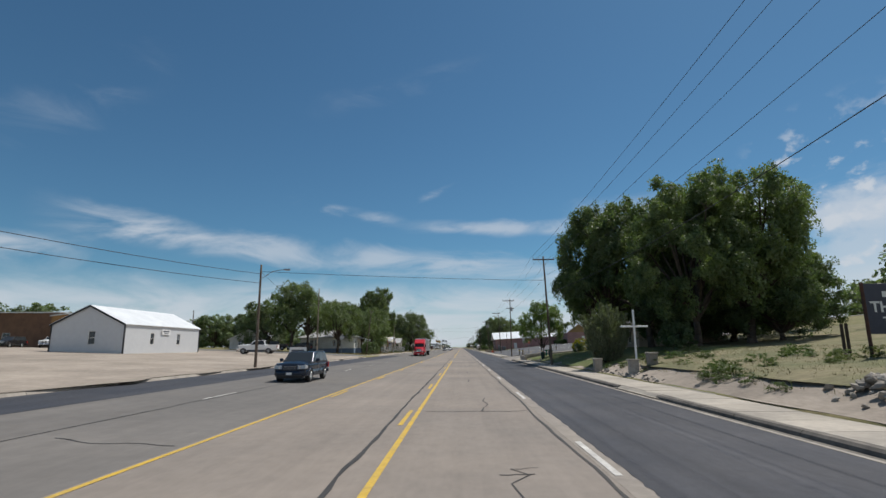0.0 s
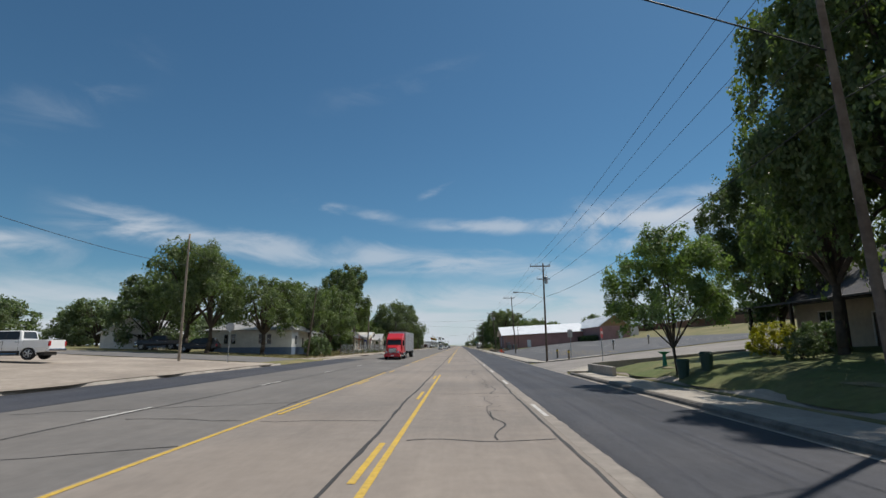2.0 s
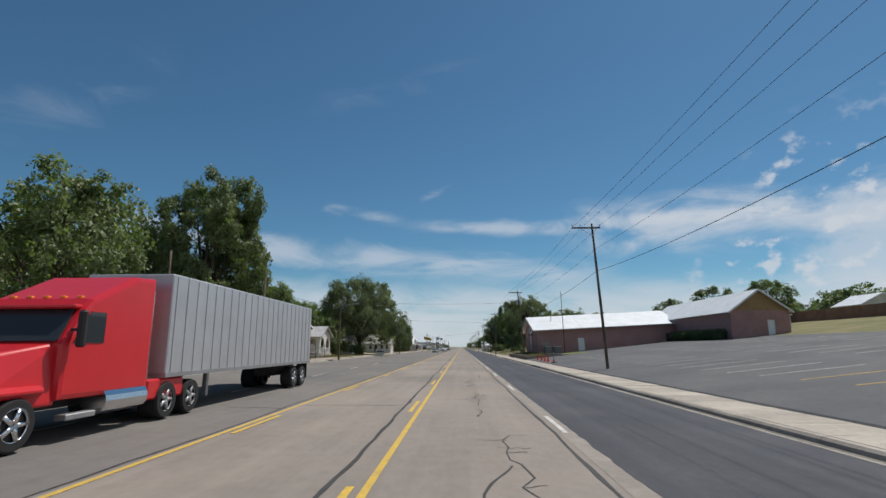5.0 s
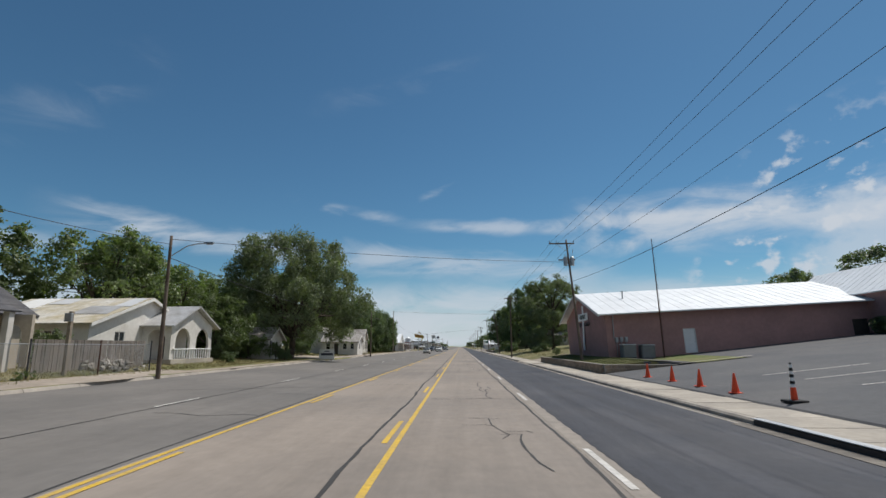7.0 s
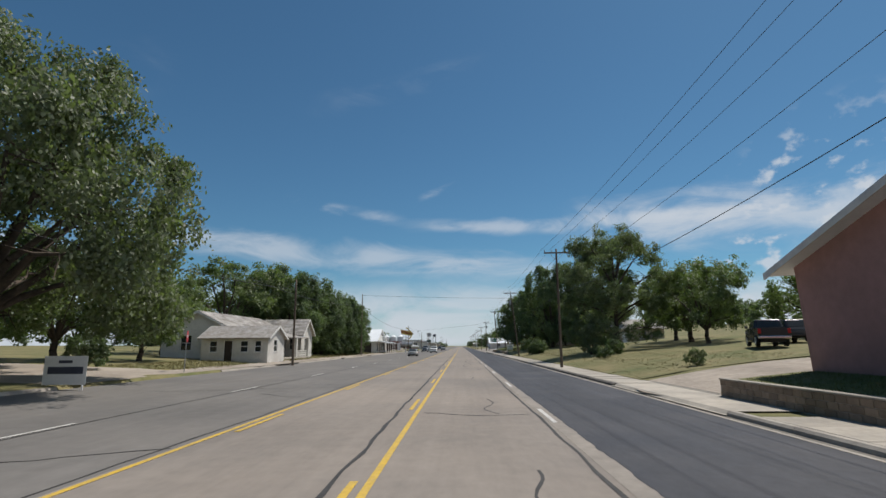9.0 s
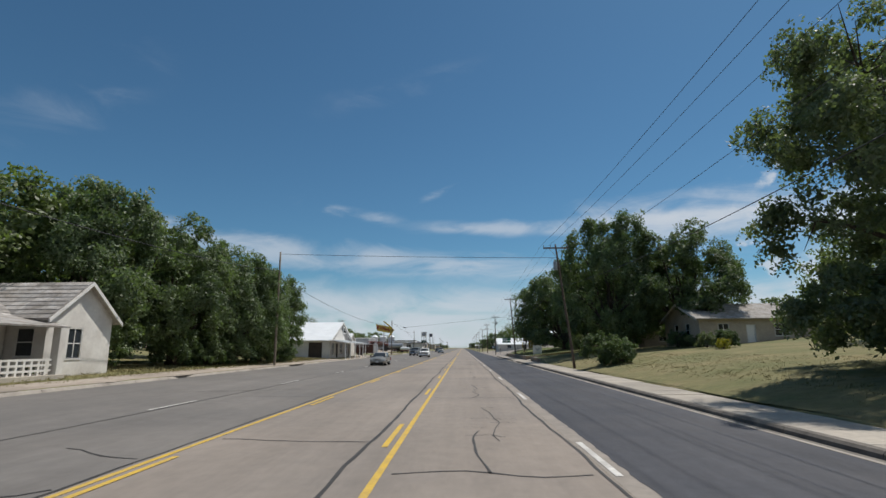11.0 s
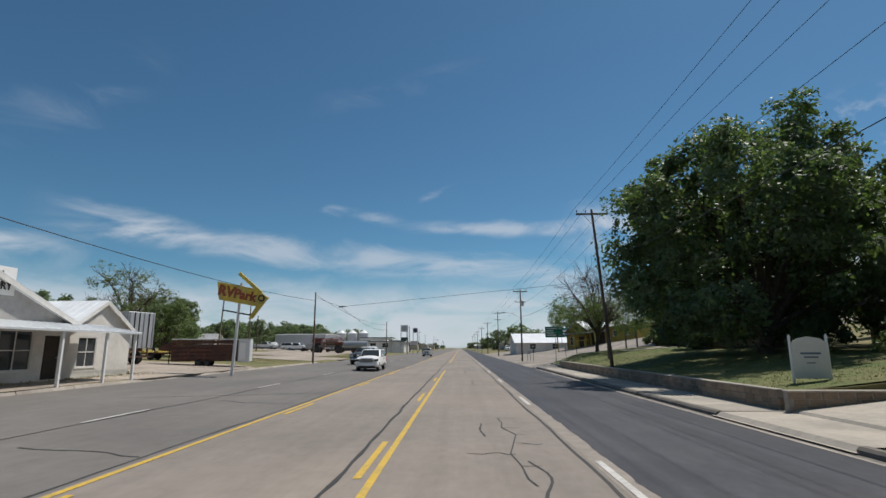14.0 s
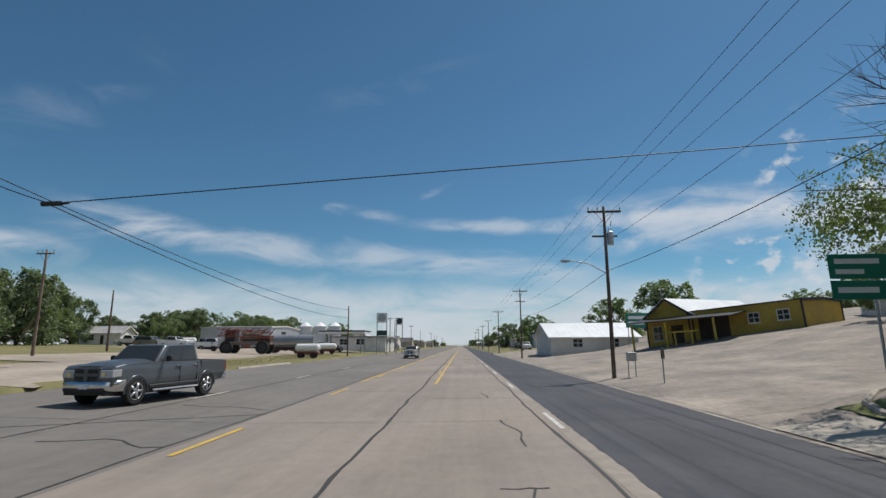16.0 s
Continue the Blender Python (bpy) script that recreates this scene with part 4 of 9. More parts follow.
def door(parent, m, w, h, mat, frame_mat=None, name="door", glazed=False):
    d = new(name)
    d.parent = parent
    d.matrix_local = m
    bm = B()
    for a, b, c, e in ((0, 0.07, 0, h), (w - 0.07, w, 0, h), (0.07, w - 0.07, h - 0.07, h)):
        box(bm, a, b, -0.03, 0.1, c, e, 0.006)
    part("frame", bm, frame_mat or SIDING_WHITE, d)
    bm = box(B(), 0.07, w - 0.07, 0.03, 0.075, 0.01, h - 0.07)
    for c, e in ((0.15, h * 0.42), (h * 0.5, h - 0.25)):
        box(bm, 0.2, w - 0.2, 0.018, 0.032, c, e, 0.008)
    part("leaf", bm, mat, d)
    part("handle", rod(B(), (w - 0.16, 0.0, 1.0), (w - 0.16, 0.03, 1.0), 0.035, n=8), STEEL, d)
    return d


SIDES = {"s": lambda w, l: pose(0, 0, 0), "e": lambda w, l: pose(w, 0, 0, 0, 0, 90), "n": lambda w, l: pose(w, l, 0, 0, 0, 180), "w": lambda w, l: pose(0, l, 0, 0, 0, -90)}


def slab_roof(bm, p, q, r, s, thick=0.12):
    """A roof plane through four corners, given thickness upwards."""
    n = (Vector(q) - Vector(p)).cross(Vector(s) - Vector(p)).normalized() * thick
    if n.z < 0:
        n = -n
    lo = [bm.verts.new(Vector(v)) for v in (p, q, r, s)]
    hi = [bm.verts.new(Vector(v) + n) for v in (p, q, r, s)]
    bm.faces.new(lo), bm.faces.new(hi[::-1])
    for i in range(4):
        j = (i + 1) % 4
        bm.faces.new((lo[i], hi[i], hi[j], lo[j]))


def ribs(mat, parent, p, q, r, s, pitch, size=0.018, thick=0.12):
    """Raised seams from the line p-q up to s-r, each a piece of its own."""
    p, q, r, s = map(Vector, (p, q, r, s))
    n = (q - p).cross(s - p).normalized()
    if n.z < 0:
        n = -n
    k = max(1, int((q - p).length / pitch))
    along = (q - p).normalized() * size / 2
    for i in range(k + 1):
        a, b = p.lerp(q, i / k) + n * thick, s.lerp(r, i / k) + n * thick
        bm = B()
        vs = [bm.verts.new(v) for v in (a - along, a + along, b + along, b - along)]
        vt = [bm.verts.new(v + n * size) for v in (a - along, a + along, b + along, b - along)]
        bm.faces.new(vt)
        for c in range(4):
            d = (c + 1) % 4
            bm.faces.new((vs[c], vt[c], vt[d], vs[d]))
        part("seam", bm, mat, parent)


def house(name, label, x, y, z, w, l, eave, ridge, axis="y", walls=None, roof=None, over=0.45, holes=None, turn=0.0, hip=0.0, rib=0.0, trim=None,
          category="house", courses=0.0, base=None, thick=0.18, gable_mat=None, shear=0.0):
    """A building on the footprint w (local x) by l (local y), with its south-west corner at x, y.
    holes: side letter -> list of (position, width, sill, height, kind)."""
    t = thing(name, (x, y, z), label, category, "", "", turn)
    if shear:
        t.matrix_world = t.matrix_world @ Matrix(((1, 0, 0, 0), (0, 1, 0, 0), (shear, 0, 1, 0), (0, 0, 0, 1)))
    walls, roof, trim = walls or STUCCO, roof or SHINGLE, trim or SIDING_WHITE
    holes = holes or {}
    for side, (length) in (("s", w), ("e", l), ("n", w), ("w", l)):
        hs = holes.get(side, [])
        bm = wall_run(B(), length, -0.9, eave, [h[:4] for h in hs], thick)
        ob = part("wall", bm, walls, t)
        m = SIDES[side](w, l)
        inset = pose(0.0, 0, 0) if side in "ns" else pose(thick, 0, 0)
        if side in "ew":
            bm2 = wall_run(B(), l - 2 * thick, -0.9, eave, [(h[0] - thick, *h[1:4]) for h in hs], thick)
            old = ob.data
            ob.data = bpy.data.meshes.new("wall")
            bm2.to_mesh(ob.data)
            bm2.free()
            ob.data.materials.append(walls)
            bpy.data.meshes.remove(old)
            ob.matrix_local = m @ inset
        else:
            ob.matrix_local = m
        for h in hs:
            mm = m @ pose(h[0], 0.04, h[2])
            if h[4] == "w":
                window(t, mm, h[1], h[3], SIDING_WHITE if trim is DARK_METAL else trim, 0 if h[1] < 1.1 else 1)
            elif h[4] == "d":
                door(t, mm, h[1], h[3], h[5] if len(h) > 5 else WHITE_PAINT, trim)
            elif h[4] == "b":
                part("boarded_opening", box(B(), 0, h[1], 0.04, 0.08, 0, h[3]), WOOD_DARK, t).matrix_local = mm
        if base:
            part("base_course", box(B(), 0.0, length, -0.02, -0.004, -0.4, 0.75), base, t).matrix_local = m
    if trim is DARK_METAL:
        for px, py in ((0, 0), (w, 0), (0, l), (w, l)):
            part("corner_trim", box(B(), px - 0.07, px + 0.07, py - 0.07, py + 0.07, -0.3, eave - 0.01), trim, t)
    o = over
    bm = B()
    if axis == "y":
        mid = w / 2
        rise = ridge - eave
        drop = rise * o / mid
        hy = hip
        e1, e2 = (-o, eave - drop), (w + o, eave - drop)
        a = ((e1[0], -o, e1[1]), (e1[0], l + o, e1[1]), (mid, l + o - hy - (o if hy else 0), ridge), (mid, -o + hy + (o if hy else 0), ridge))
        b = ((e2[0], l + o, e2[1]), (e2[0], -o, e2[1]), (mid, -o + hy + (o if hy else 0), ridge), (mid, l + o - hy - (o if hy else 0), ridge))
        ends = [((e2[0], -o, e1[1]), (e1[0], -o, e1[1]), a[3]), ((e1[0], l + o, e1[1]), (e2[0], l + o, e1[1]), a[2])]
    else:
        mid = l / 2
        rise = ridge - eave
        drop = rise * o / mid
        hx = hip
        a = ((w + o, -o, eave - drop), (-o, -o, eave - drop), (-o + hx + (o if hx else 0), mid, ridge), (w + o - hx - (o if hx else 0), mid, ridge))
        b = ((-o, l + o, eave - drop), (w + o, l + o, eave - drop), (w + o - hx - (o if hx else 0), mid, ridge), (-o + hx + (o if hx else 0), mid, ridge))
        ends = [((-o, -o, eave - drop), (-o, l + o, eave - drop), a[2]), ((w + o, l + o, eave - drop), (w + o, -o, eave - drop), a[3])]
    rows_bm = B()
    for pl in (a, b):
        slab_roof(bm, *pl)
        if courses:
            P0, P1, P2, P3 = map(Vector, pl)
            n = (P1 - P0).cross(P3 - P0).normalized()
            n = n if n.z > 0 else -n
            k = int((P3 - P0).length / courses)
            for i in range(k):
                lo0, lo1 = P0.lerp(P3, i / k), P1.lerp(P2, i / k)
                hi0, hi1 = P0.lerp(P3, (i + 1) / k), P1.lerp(P2, (i + 1) / k)
                m2 = max(3, int((lo1 - lo0).length / 1.0))
                for j in range(m2):
                    s0, s1 = lo0.lerp(lo1, j / m2), lo0.lerp(lo1, (j + 1) / m2)
                    u0, u1 = hi0.lerp(hi1, j / m2), hi0.lerp(hi1, (j + 1) / m2)
                    q = [rows_bm.verts.new(v) for v in (s0 + n * 0.15, s1 + n * 0.15, u1 + n * 0.124, u0 + n * 0.124)]
                    rows_bm.faces.new(q)
    if hip:
        for tri in ends:
            p, q, r = tri
            slab_roof(bm, p, q, tuple(Vector(r) + (Vector(q) - Vector(p)) * 0.001), r)
    roof_ob = part("roof", bm, roof, t)
    if rib:
        for pl in (a, b):
            ribs(roof, roof_ob, *pl, rib)
    if courses:
        part("shingles", rows_bm, roof, roof_ob)["kind"] = "stuff"
    else:
        rows_bm.free()
    if not hip:
        for k in (0, 1):
            bm = B()
            if axis == "y":
                yy = (0.0, thick) if k == 0 else (l - thick, l)
                prism(bm, [(0, eave), (w, eave), (mid, ridge)], "y", *yy)
            else:
                xx = (0.0, thick) if k == 0 else (w - thick, w)
                prism(bm, [(0, eave), (l, eave), (mid, ridge)], "x", *xx)
            part("gable", bm, gable_mat or walls, t)
        # barge boards
        for pl in (a, b):
            for p, q in ((pl[0], pl[3]), (pl[1], pl[2])):
                p, q = Vector(p), Vector(q)
                bm = B()
                d = Vector((0, 0.03, 0)) if axis == "y" else Vector((0.03, 0, 0))
                vs = [bm.verts.new(v) for v in (p - d - Vector((0, 0, .12)), p + d - Vector((0, 0, .12)), q + d - Vector((0, 0, .12)), q - d - Vector((0, 0, .12)),
                                                p - d + Vector((0, 0, .10)), p + d + Vector((0, 0, .10)), q + d + Vector((0, 0, .10)), q - d + Vector((0, 0, .10)))]
                for f in ((0, 1, 2, 3), (7, 6, 5, 4), (0, 4, 5, 1), (1, 5, 6, 2), (2, 6, 7, 3), (3, 7, 4, 0)):
                    bm.faces.new([vs[i] for i in f])
                part("barge_board", bm, trim, t)
    return t


def porch(parent, x0, x1, y0, y1, z_lo, z_hi, posts, mat_post, mat_roof, high="w", post_w=0.12, rib=0.0):
    """A lean-to roof on posts; high says which edge is fixed to the wall."""
    bm = B()
    zc = {"w": (z_hi, z_lo, z_lo, z_hi), "e": (z_lo, z_hi, z_hi, z_lo), "n": (z_lo, z_lo, z_hi, z_hi), "s": (z_hi, z_hi, z_lo, z_lo)}[high]
    P = ((x0, y0, zc[0]), (x1, y0, zc[1]), (x1, y1, zc[2]), (x0, y1, zc[3]))
    slab_roof(bm, *P, thick=0.09)
    lean = part("porch_roof", bm, mat_roof, parent)
    if rib:
        if high in "we":
            ribs(mat_roof, lean, P[1] if high == "w" else P[0], P[2] if high == "w" else P[3], P[3] if high == "w" else P[2], P[0] if high == "w" else P[1], rib, 0.025, 0.09)
    for px, py in posts:
        zt = lerp((px - x0) / (x1 - x0) if high in "we" else (py - y0) / (y1 - y0), [0, 1], [zc[0], zc[1] if high in "we" else zc[3]])
        part("porch_post", box(B(), px - post_w / 2, px + post_w / 2, py - post_w / 2, py + post_w / 2, -0.4, zt, 0.01), mat_post, parent)
# ================= trees =================
def tree_meshes(name, seed, h, r, trunk_h, clumps, per, leaf, leaf_mat, lobes=11, spray=0.10, base=0.6, wide=0.40, droop=0.0, bare=0.0, trunk_r=None, stems=1, inner=0.16, lean=0.12, twigs=9, low=0.10, bare_from=0.36, leader=False):
    """A bent trunk that forks into limbs, one to each lobe of the crown; the lobes carry leaf sprays on their outer shells,
    with gaps between them. h high, r in radius; the crown starts at trunk_h."""
    rg = random.Random(seed)
    npr = np.random.RandomState(seed)
    trunk_r = trunk_r or h * 0.026
    ch = h - trunk_h

    def girth(v):
        k = (v - wide) / ((1.04 - wide) if v > wide else (wide + 0.001) / math.sqrt(1 - base * base))
        return r * math.sqrt(max(0.02, 1 - k * k))
    C, S = [], []
    for i in range(lobes):
        a = 6.2832 * (i * 0.56984 + 0.13 * seed) + rg.uniform(-.4, .4)
        v = low + (0.90 - low) * ((i * 0.754878 + 0.31 * (seed % 5)) % 1.0)
        s = r * rg.uniform(0.27, 0.50) * (1.12 - 0.35 * abs(v - 0.45))
        k = max(0.0, girth(v) * rg.uniform(0.88, 1.10) - s * 0.85)
        z = trunk_h + min(v * ch, ch - s * 0.80) + (0.25 * s if v < 0.2 and low > 0 else 0)
        C.append((math.cos(a) * k, math.sin(a) * k, z))
        S.append(s)
    C.append((rg.uniform(-.1, .1) * r, rg.uniform(-.1, .1) * r, trunk_h + ch - 0.36 * r))
    S.append(0.38 * r)
    C.append((rg.uniform(-.1, .1) * r, rg.uniform(-.1, .1) * r, trunk_h + ch * 0.48))
    S.append(0.46 * r)
    C, S = np.array(C), np.array(S)
    # wood
    bm = B()
    for st in range(stems):
        sa = 6.283 * st / stems + rg.uniform(0, 1)
        foot = Vector((0.6 * trunk_r * math.cos(sa), 0.6 * trunk_r * math.sin(sa), 0)) * (stems > 1)
        fork = foot + Vector((rg.uniform(-lean, lean) * trunk_h + 0.35 * trunk_h * math.cos(sa) * (stems > 1), rg.uniform(-lean, lean) * trunk_h + 0.35 * trunk_h * math.sin(sa) * (stems > 1), trunk_h * 0.92))
        bend = foot.lerp(fork, 0.5) + Vector((rg.uniform(-.3, .3) * trunk_r * 2, rg.uniform(-.3, .3) * trunk_r * 2, 0))
        tr = trunk_r / math.sqrt(stems)
        rod(bm, foot - Vector((0, 0, .3)), foot + Vector((0, 0, 0.05 * h * 0.6)), tr * 1.55, tr * 1.08, 9)
        rod(bm, foot + Vector((0, 0, 0.05 * h * 0.6)), bend, tr * 1.08, tr * 0.98, 9)
        rod(bm, bend, fork, tr * 0.98, tr * 0.82, 9)
        if leader:
            rod(bm, fork, Vector((0, 0, h * 0.8)), tr * 0.82, tr * 0.15, 8, False)
        for i in range(st, len(C), stems):
            c = Vector(C[i])
            m1 = fork.lerp(c, 0.38) + Vector((rg.uniform(-.05, .05) * r, rg.uniform(-.05, .05) * r, 0.06 * h * rg.uniform(0.4, 1.2)))
            m2 = fork.lerp(c, 0.72) + Vector((rg.uniform(-.06, .06) * r, rg.uniform(-.06, .06) * r, 0.04 * h * rg.uniform(0.2, 1.2)))
            if leader:
                root = fork.lerp(Vector((0, 0, h * 0.8)), max(0.0, 0.55 * (c.z - fork.z) / (h * 0.8 - fork.z)))
                m1, m2 = root.lerp(c, 0.38) + Vector((0, 0, 0.02 * h)), root.lerp(c, 0.72) + Vector((0, 0, 0.02 * h))
                rod(bm, root, m1, tr * 0.42, tr * 0.34, 6, False)
            else:
                rod(bm, fork, m1, tr * 0.60, tr * 0.42, 7, False)
            rod(bm, m1, m2, tr * 0.42, tr * 0.27, 6, False)
            rod(bm, m2, c, tr * 0.27, tr * 0.12, 5, False)
            for _ in range(6 if not bare else 15):
                d = Vector((rg.gauss(0, 1), rg.gauss(0, 1), rg.gauss(0.5 if bare else 0.15, 0.8))).normalized()
                e0 = m2.lerp(c, rg.uniform(0.1, 1))
                e1 = e0 + d * S[i] * rg.uniform(0.6, 1.0 if not bare else 1.35)
                rod(bm, e0, e1, tr * 0.13, tr * 0.03, 4, False)
                for _ in range(4 if bare else 0):
                    d2 = (d + Vector((rg.gauss(0, .5), rg.gauss(0, .5), rg.gauss(.35, .4)))).normalized()
                    q = e0.lerp(e1, rg.uniform(.4, 1))
                    rod(bm, q, q + d2 * r * rg.uniform(.10, .24), tr * 0.045, tr * 0.012, 3, False)
    me_t = bpy.data.meshes.new(name + "_trunk")
    bm.to_mesh(me_t)
    bm.free()
    me_t.materials.append(BARK)
    me_t.shade_smooth()
    # each lobe breaks up into branch ends, and these carry the leaf sprays
    ends_c, ends_s, ends_o = [], [], []
    for c, s in zip(C, S):
        flat_c = c * np.array([1, 1, 0])
        outw = flat_c / (np.linalg.norm(flat_c) + 1e-3)
        for _ in range(twigs):
            e = npr.normal(size=3) + 0.65 * outw + np.array([0, 0, 0.22])
            e /= np.linalg.norm(e)
            ends_c.append(c + e * s * npr.uniform(0.55, 1.02) * np.array([1, 1, 0.9]))
            ends_s.append(s * npr.uniform(0.24, 0.46))
            ends_o.append(e)
    EC, ES, EO = np.array(ends_c), np.array(ends_s), np.array(ends_o)
    want = ES ** 2 / (ES ** 2).sum()
    which = npr.choice(len(EC), clumps, p=want)
    d = npr.normal(size=(clumps, 3)) + 0.55 * EO[which] + np.array([0, 0, 0.15])
    d /= np.linalg.norm(d, axis=1)[:, None]
    deep = npr.uniform(size=(clumps, 1)) < inner
    rad = np.where(deep, npr.uniform(-0.6, 0.6, (clumps, 1)), npr.uniform(0.55, 1.05, (clumps, 1)) ** 0.8)
    rad = np.where(npr.uniform(size=(clumps, 1)) < 0.10, rad * 1.5, rad)
    P = EC[which] + d * ES[which][:, None] * rad
    d = 0.6 * d + 0.5 * EO[which]
    which = which // twigs
    # sprays buried in a neighbouring lobe are thinned out
    near = np.linalg.norm((P[:, None, :] - C[None]) / S[None, :, None], axis=2)
    near[np.arange(clumps), which] = 9
    keep = (near.min(1) > 0.60) | (npr.uniform(size=clumps) < 0.30)
    keep &= P[:, 2] > trunk_h * 0.9 - 0.02 * h
    if bare:
        hi = (P[:, 2] - trunk_h) / ch
        keep &= npr.uniform(size=clumps) > bare * np.clip((hi - bare_from) / 0.2, 0, 1)
    P, d, deep = P[keep], d[keep], deep[keep]
    m = len(P)
    cr = spray * r * npr.uniform(0.65, 1.35, (m, 1))
    nC = 0.75 * d + np.array([0, 0, 0.50]) + 0.40 * npr.normal(size=(m, 3))
    nC /= np.linalg.norm(nC, axis=1)[:, None]
    tC = np.cross(nC, npr.normal(size=(m, 3)))
    tC /= np.linalg.norm(tC, axis=1)[:, None]
    bC = np.cross(nC, tC)
    k = np.repeat(np.arange(m), per)
    n = len(k)
    rho, phi = npr.uniform(size=(n, 1)) ** 0.6, npr.uniform(0, 6.283, (n, 1))
    p = P[k] + cr[k] * (rho * np.cos(phi) * tC[k] + rho * np.sin(phi) * bC[k] + nC[k] * (npr.uniform(-0.35, 0.35, (n, 1)) - 0.45 * rho ** 2))
    if droop:
        p[:, 2:] -= droop * cr[k] * 3.0 * npr.uniform(0, 1, (n, 1)) ** 1.5
    nrm = nC[k] + 0.62 * npr.normal(size=(n, 3)) + 0.5 * rho * (np.cos(phi) * tC[k] + np.sin(phi) * bC[k])
    nrm /= np.linalg.norm(nrm, axis=1)[:, None]
    a = np.cross(nrm, npr.normal(size=(n, 3)))
    a /= np.linalg.norm(a, axis=1)[:, None]
    if droop:
        a[:, 2] -= 0.9
        a /= np.linalg.norm(a, axis=1)[:, None]
    b = np.cross(nrm, a)
    sz = leaf * npr.uniform(0.6, 1.35, (n, 1)) * np.where(deep[k], 1.5, 1.0)
    q = np.stack([p - a * sz * 0.55, p + b * sz * 0.33 - a * sz * 0.05, p + a * sz * 0.55, p - b * sz * 0.33 - a * sz * 0.05], 1).reshape(-1, 3)
    me = bpy.data.meshes.new(name + "_crown")
    me.vertices.add(len(q))
    me.vertices.foreach_set("co", q.astype(np.float32).ravel())
    me.loops.add(4 * n)
    me.loops.foreach_set("vertex_index", np.arange(4 * n, dtype=np.int32))
    me.polygons.add(n)
    me.polygons.foreach_set("loop_start", np.arange(0, 4 * n, 4, dtype=np.int32))
    me.update(calc_edges=True)
    me.materials.append(leaf_mat)
    return me_t, me


def plume_meshes(name, seed, h, r, plumes, needles, leaf_mat):
    """An upright evergreen of many pointed plumes that rise and lean outwards from the base."""
    rg = random.Random(seed)
    npr = np.random.RandomState(seed)
    bm = B()
    Q = []
    for i in range(plumes):
        a = 2.399 * i
        k = math.sqrt((i + 0.5) / plumes)
        foot = Vector((0.35 * r * k * math.cos(a), 0.35 * r * k * math.sin(a), 0.05))
        tip = Vector((r * 0.95 * k * math.cos(a), r * 0.95 * k * math.sin(a), h * (1.0 - 0.38 * k * rg.uniform(0.6, 1.4))))
        rod(bm, foot - Vector((0, 0, .2)), foot.lerp(tip, 0.8), 0.035, 0.008, 5, False)
        ax = (tip - foot).normalized()
        n = needles // plumes
        u = npr.uniform(0.02, 1, (n, 1)) ** 0.8
        w = 0.15 * r * np.sin(np.pi * np.clip(u * 0.86 + 0.12, 0, 1)) ** 0.8
        ang = npr.uniform(0, 6.283, (n, 1))
        side = np.concatenate([np.cos(ang), np.sin(ang), np.zeros((n, 1))], 1)
        p = np.array(foot) + u * np.array(tip - foot) + side * w * npr.uniform(0.25, 1, (n, 1))
        dirn = np.array(ax) * 0.9 + side * 0.55 + npr.normal(size=(n, 3)) * 0.25
        dirn /= np.linalg.norm(dirn, axis=1)[:, None]
        b = np.cross(dirn, npr.normal(size=(n, 3)))
        b /= np.linalg.norm(b, axis=1)[:, None]
        L = 0.045 * h * npr.uniform(0.5, 1.3, (n, 1))
        Q.append(np.stack([p, p + dirn * L * 0.5 + b * L * 0.16, p + dirn * L, p + dirn * L * 0.5 - b * L * 0.16], 1).reshape(-1, 3))
    me_t = bpy.data.meshes.new(name + "_trunk")
    bm.to_mesh(me_t)
    bm.free()
    me_t.materials.append(BARK)
    q = np.concatenate(Q)
    n = len(q) // 4
    me = bpy.data.meshes.new(name + "_crown")
    me.vertices.add(len(q))
    me.vertices.foreach_set("co", q.astype(np.float32).ravel())
    me.loops.add(4 * n)
    me.loops.foreach_set("vertex_index", np.arange(4 * n, dtype=np.int32))
    me.polygons.add(n)
    me.polygons.foreach_set("loop_start", np.arange(0, 4 * n, 4, dtype=np.int32))
    me.update(calc_edges=True)
    me.materials.append(leaf_mat)
    return me_t, me


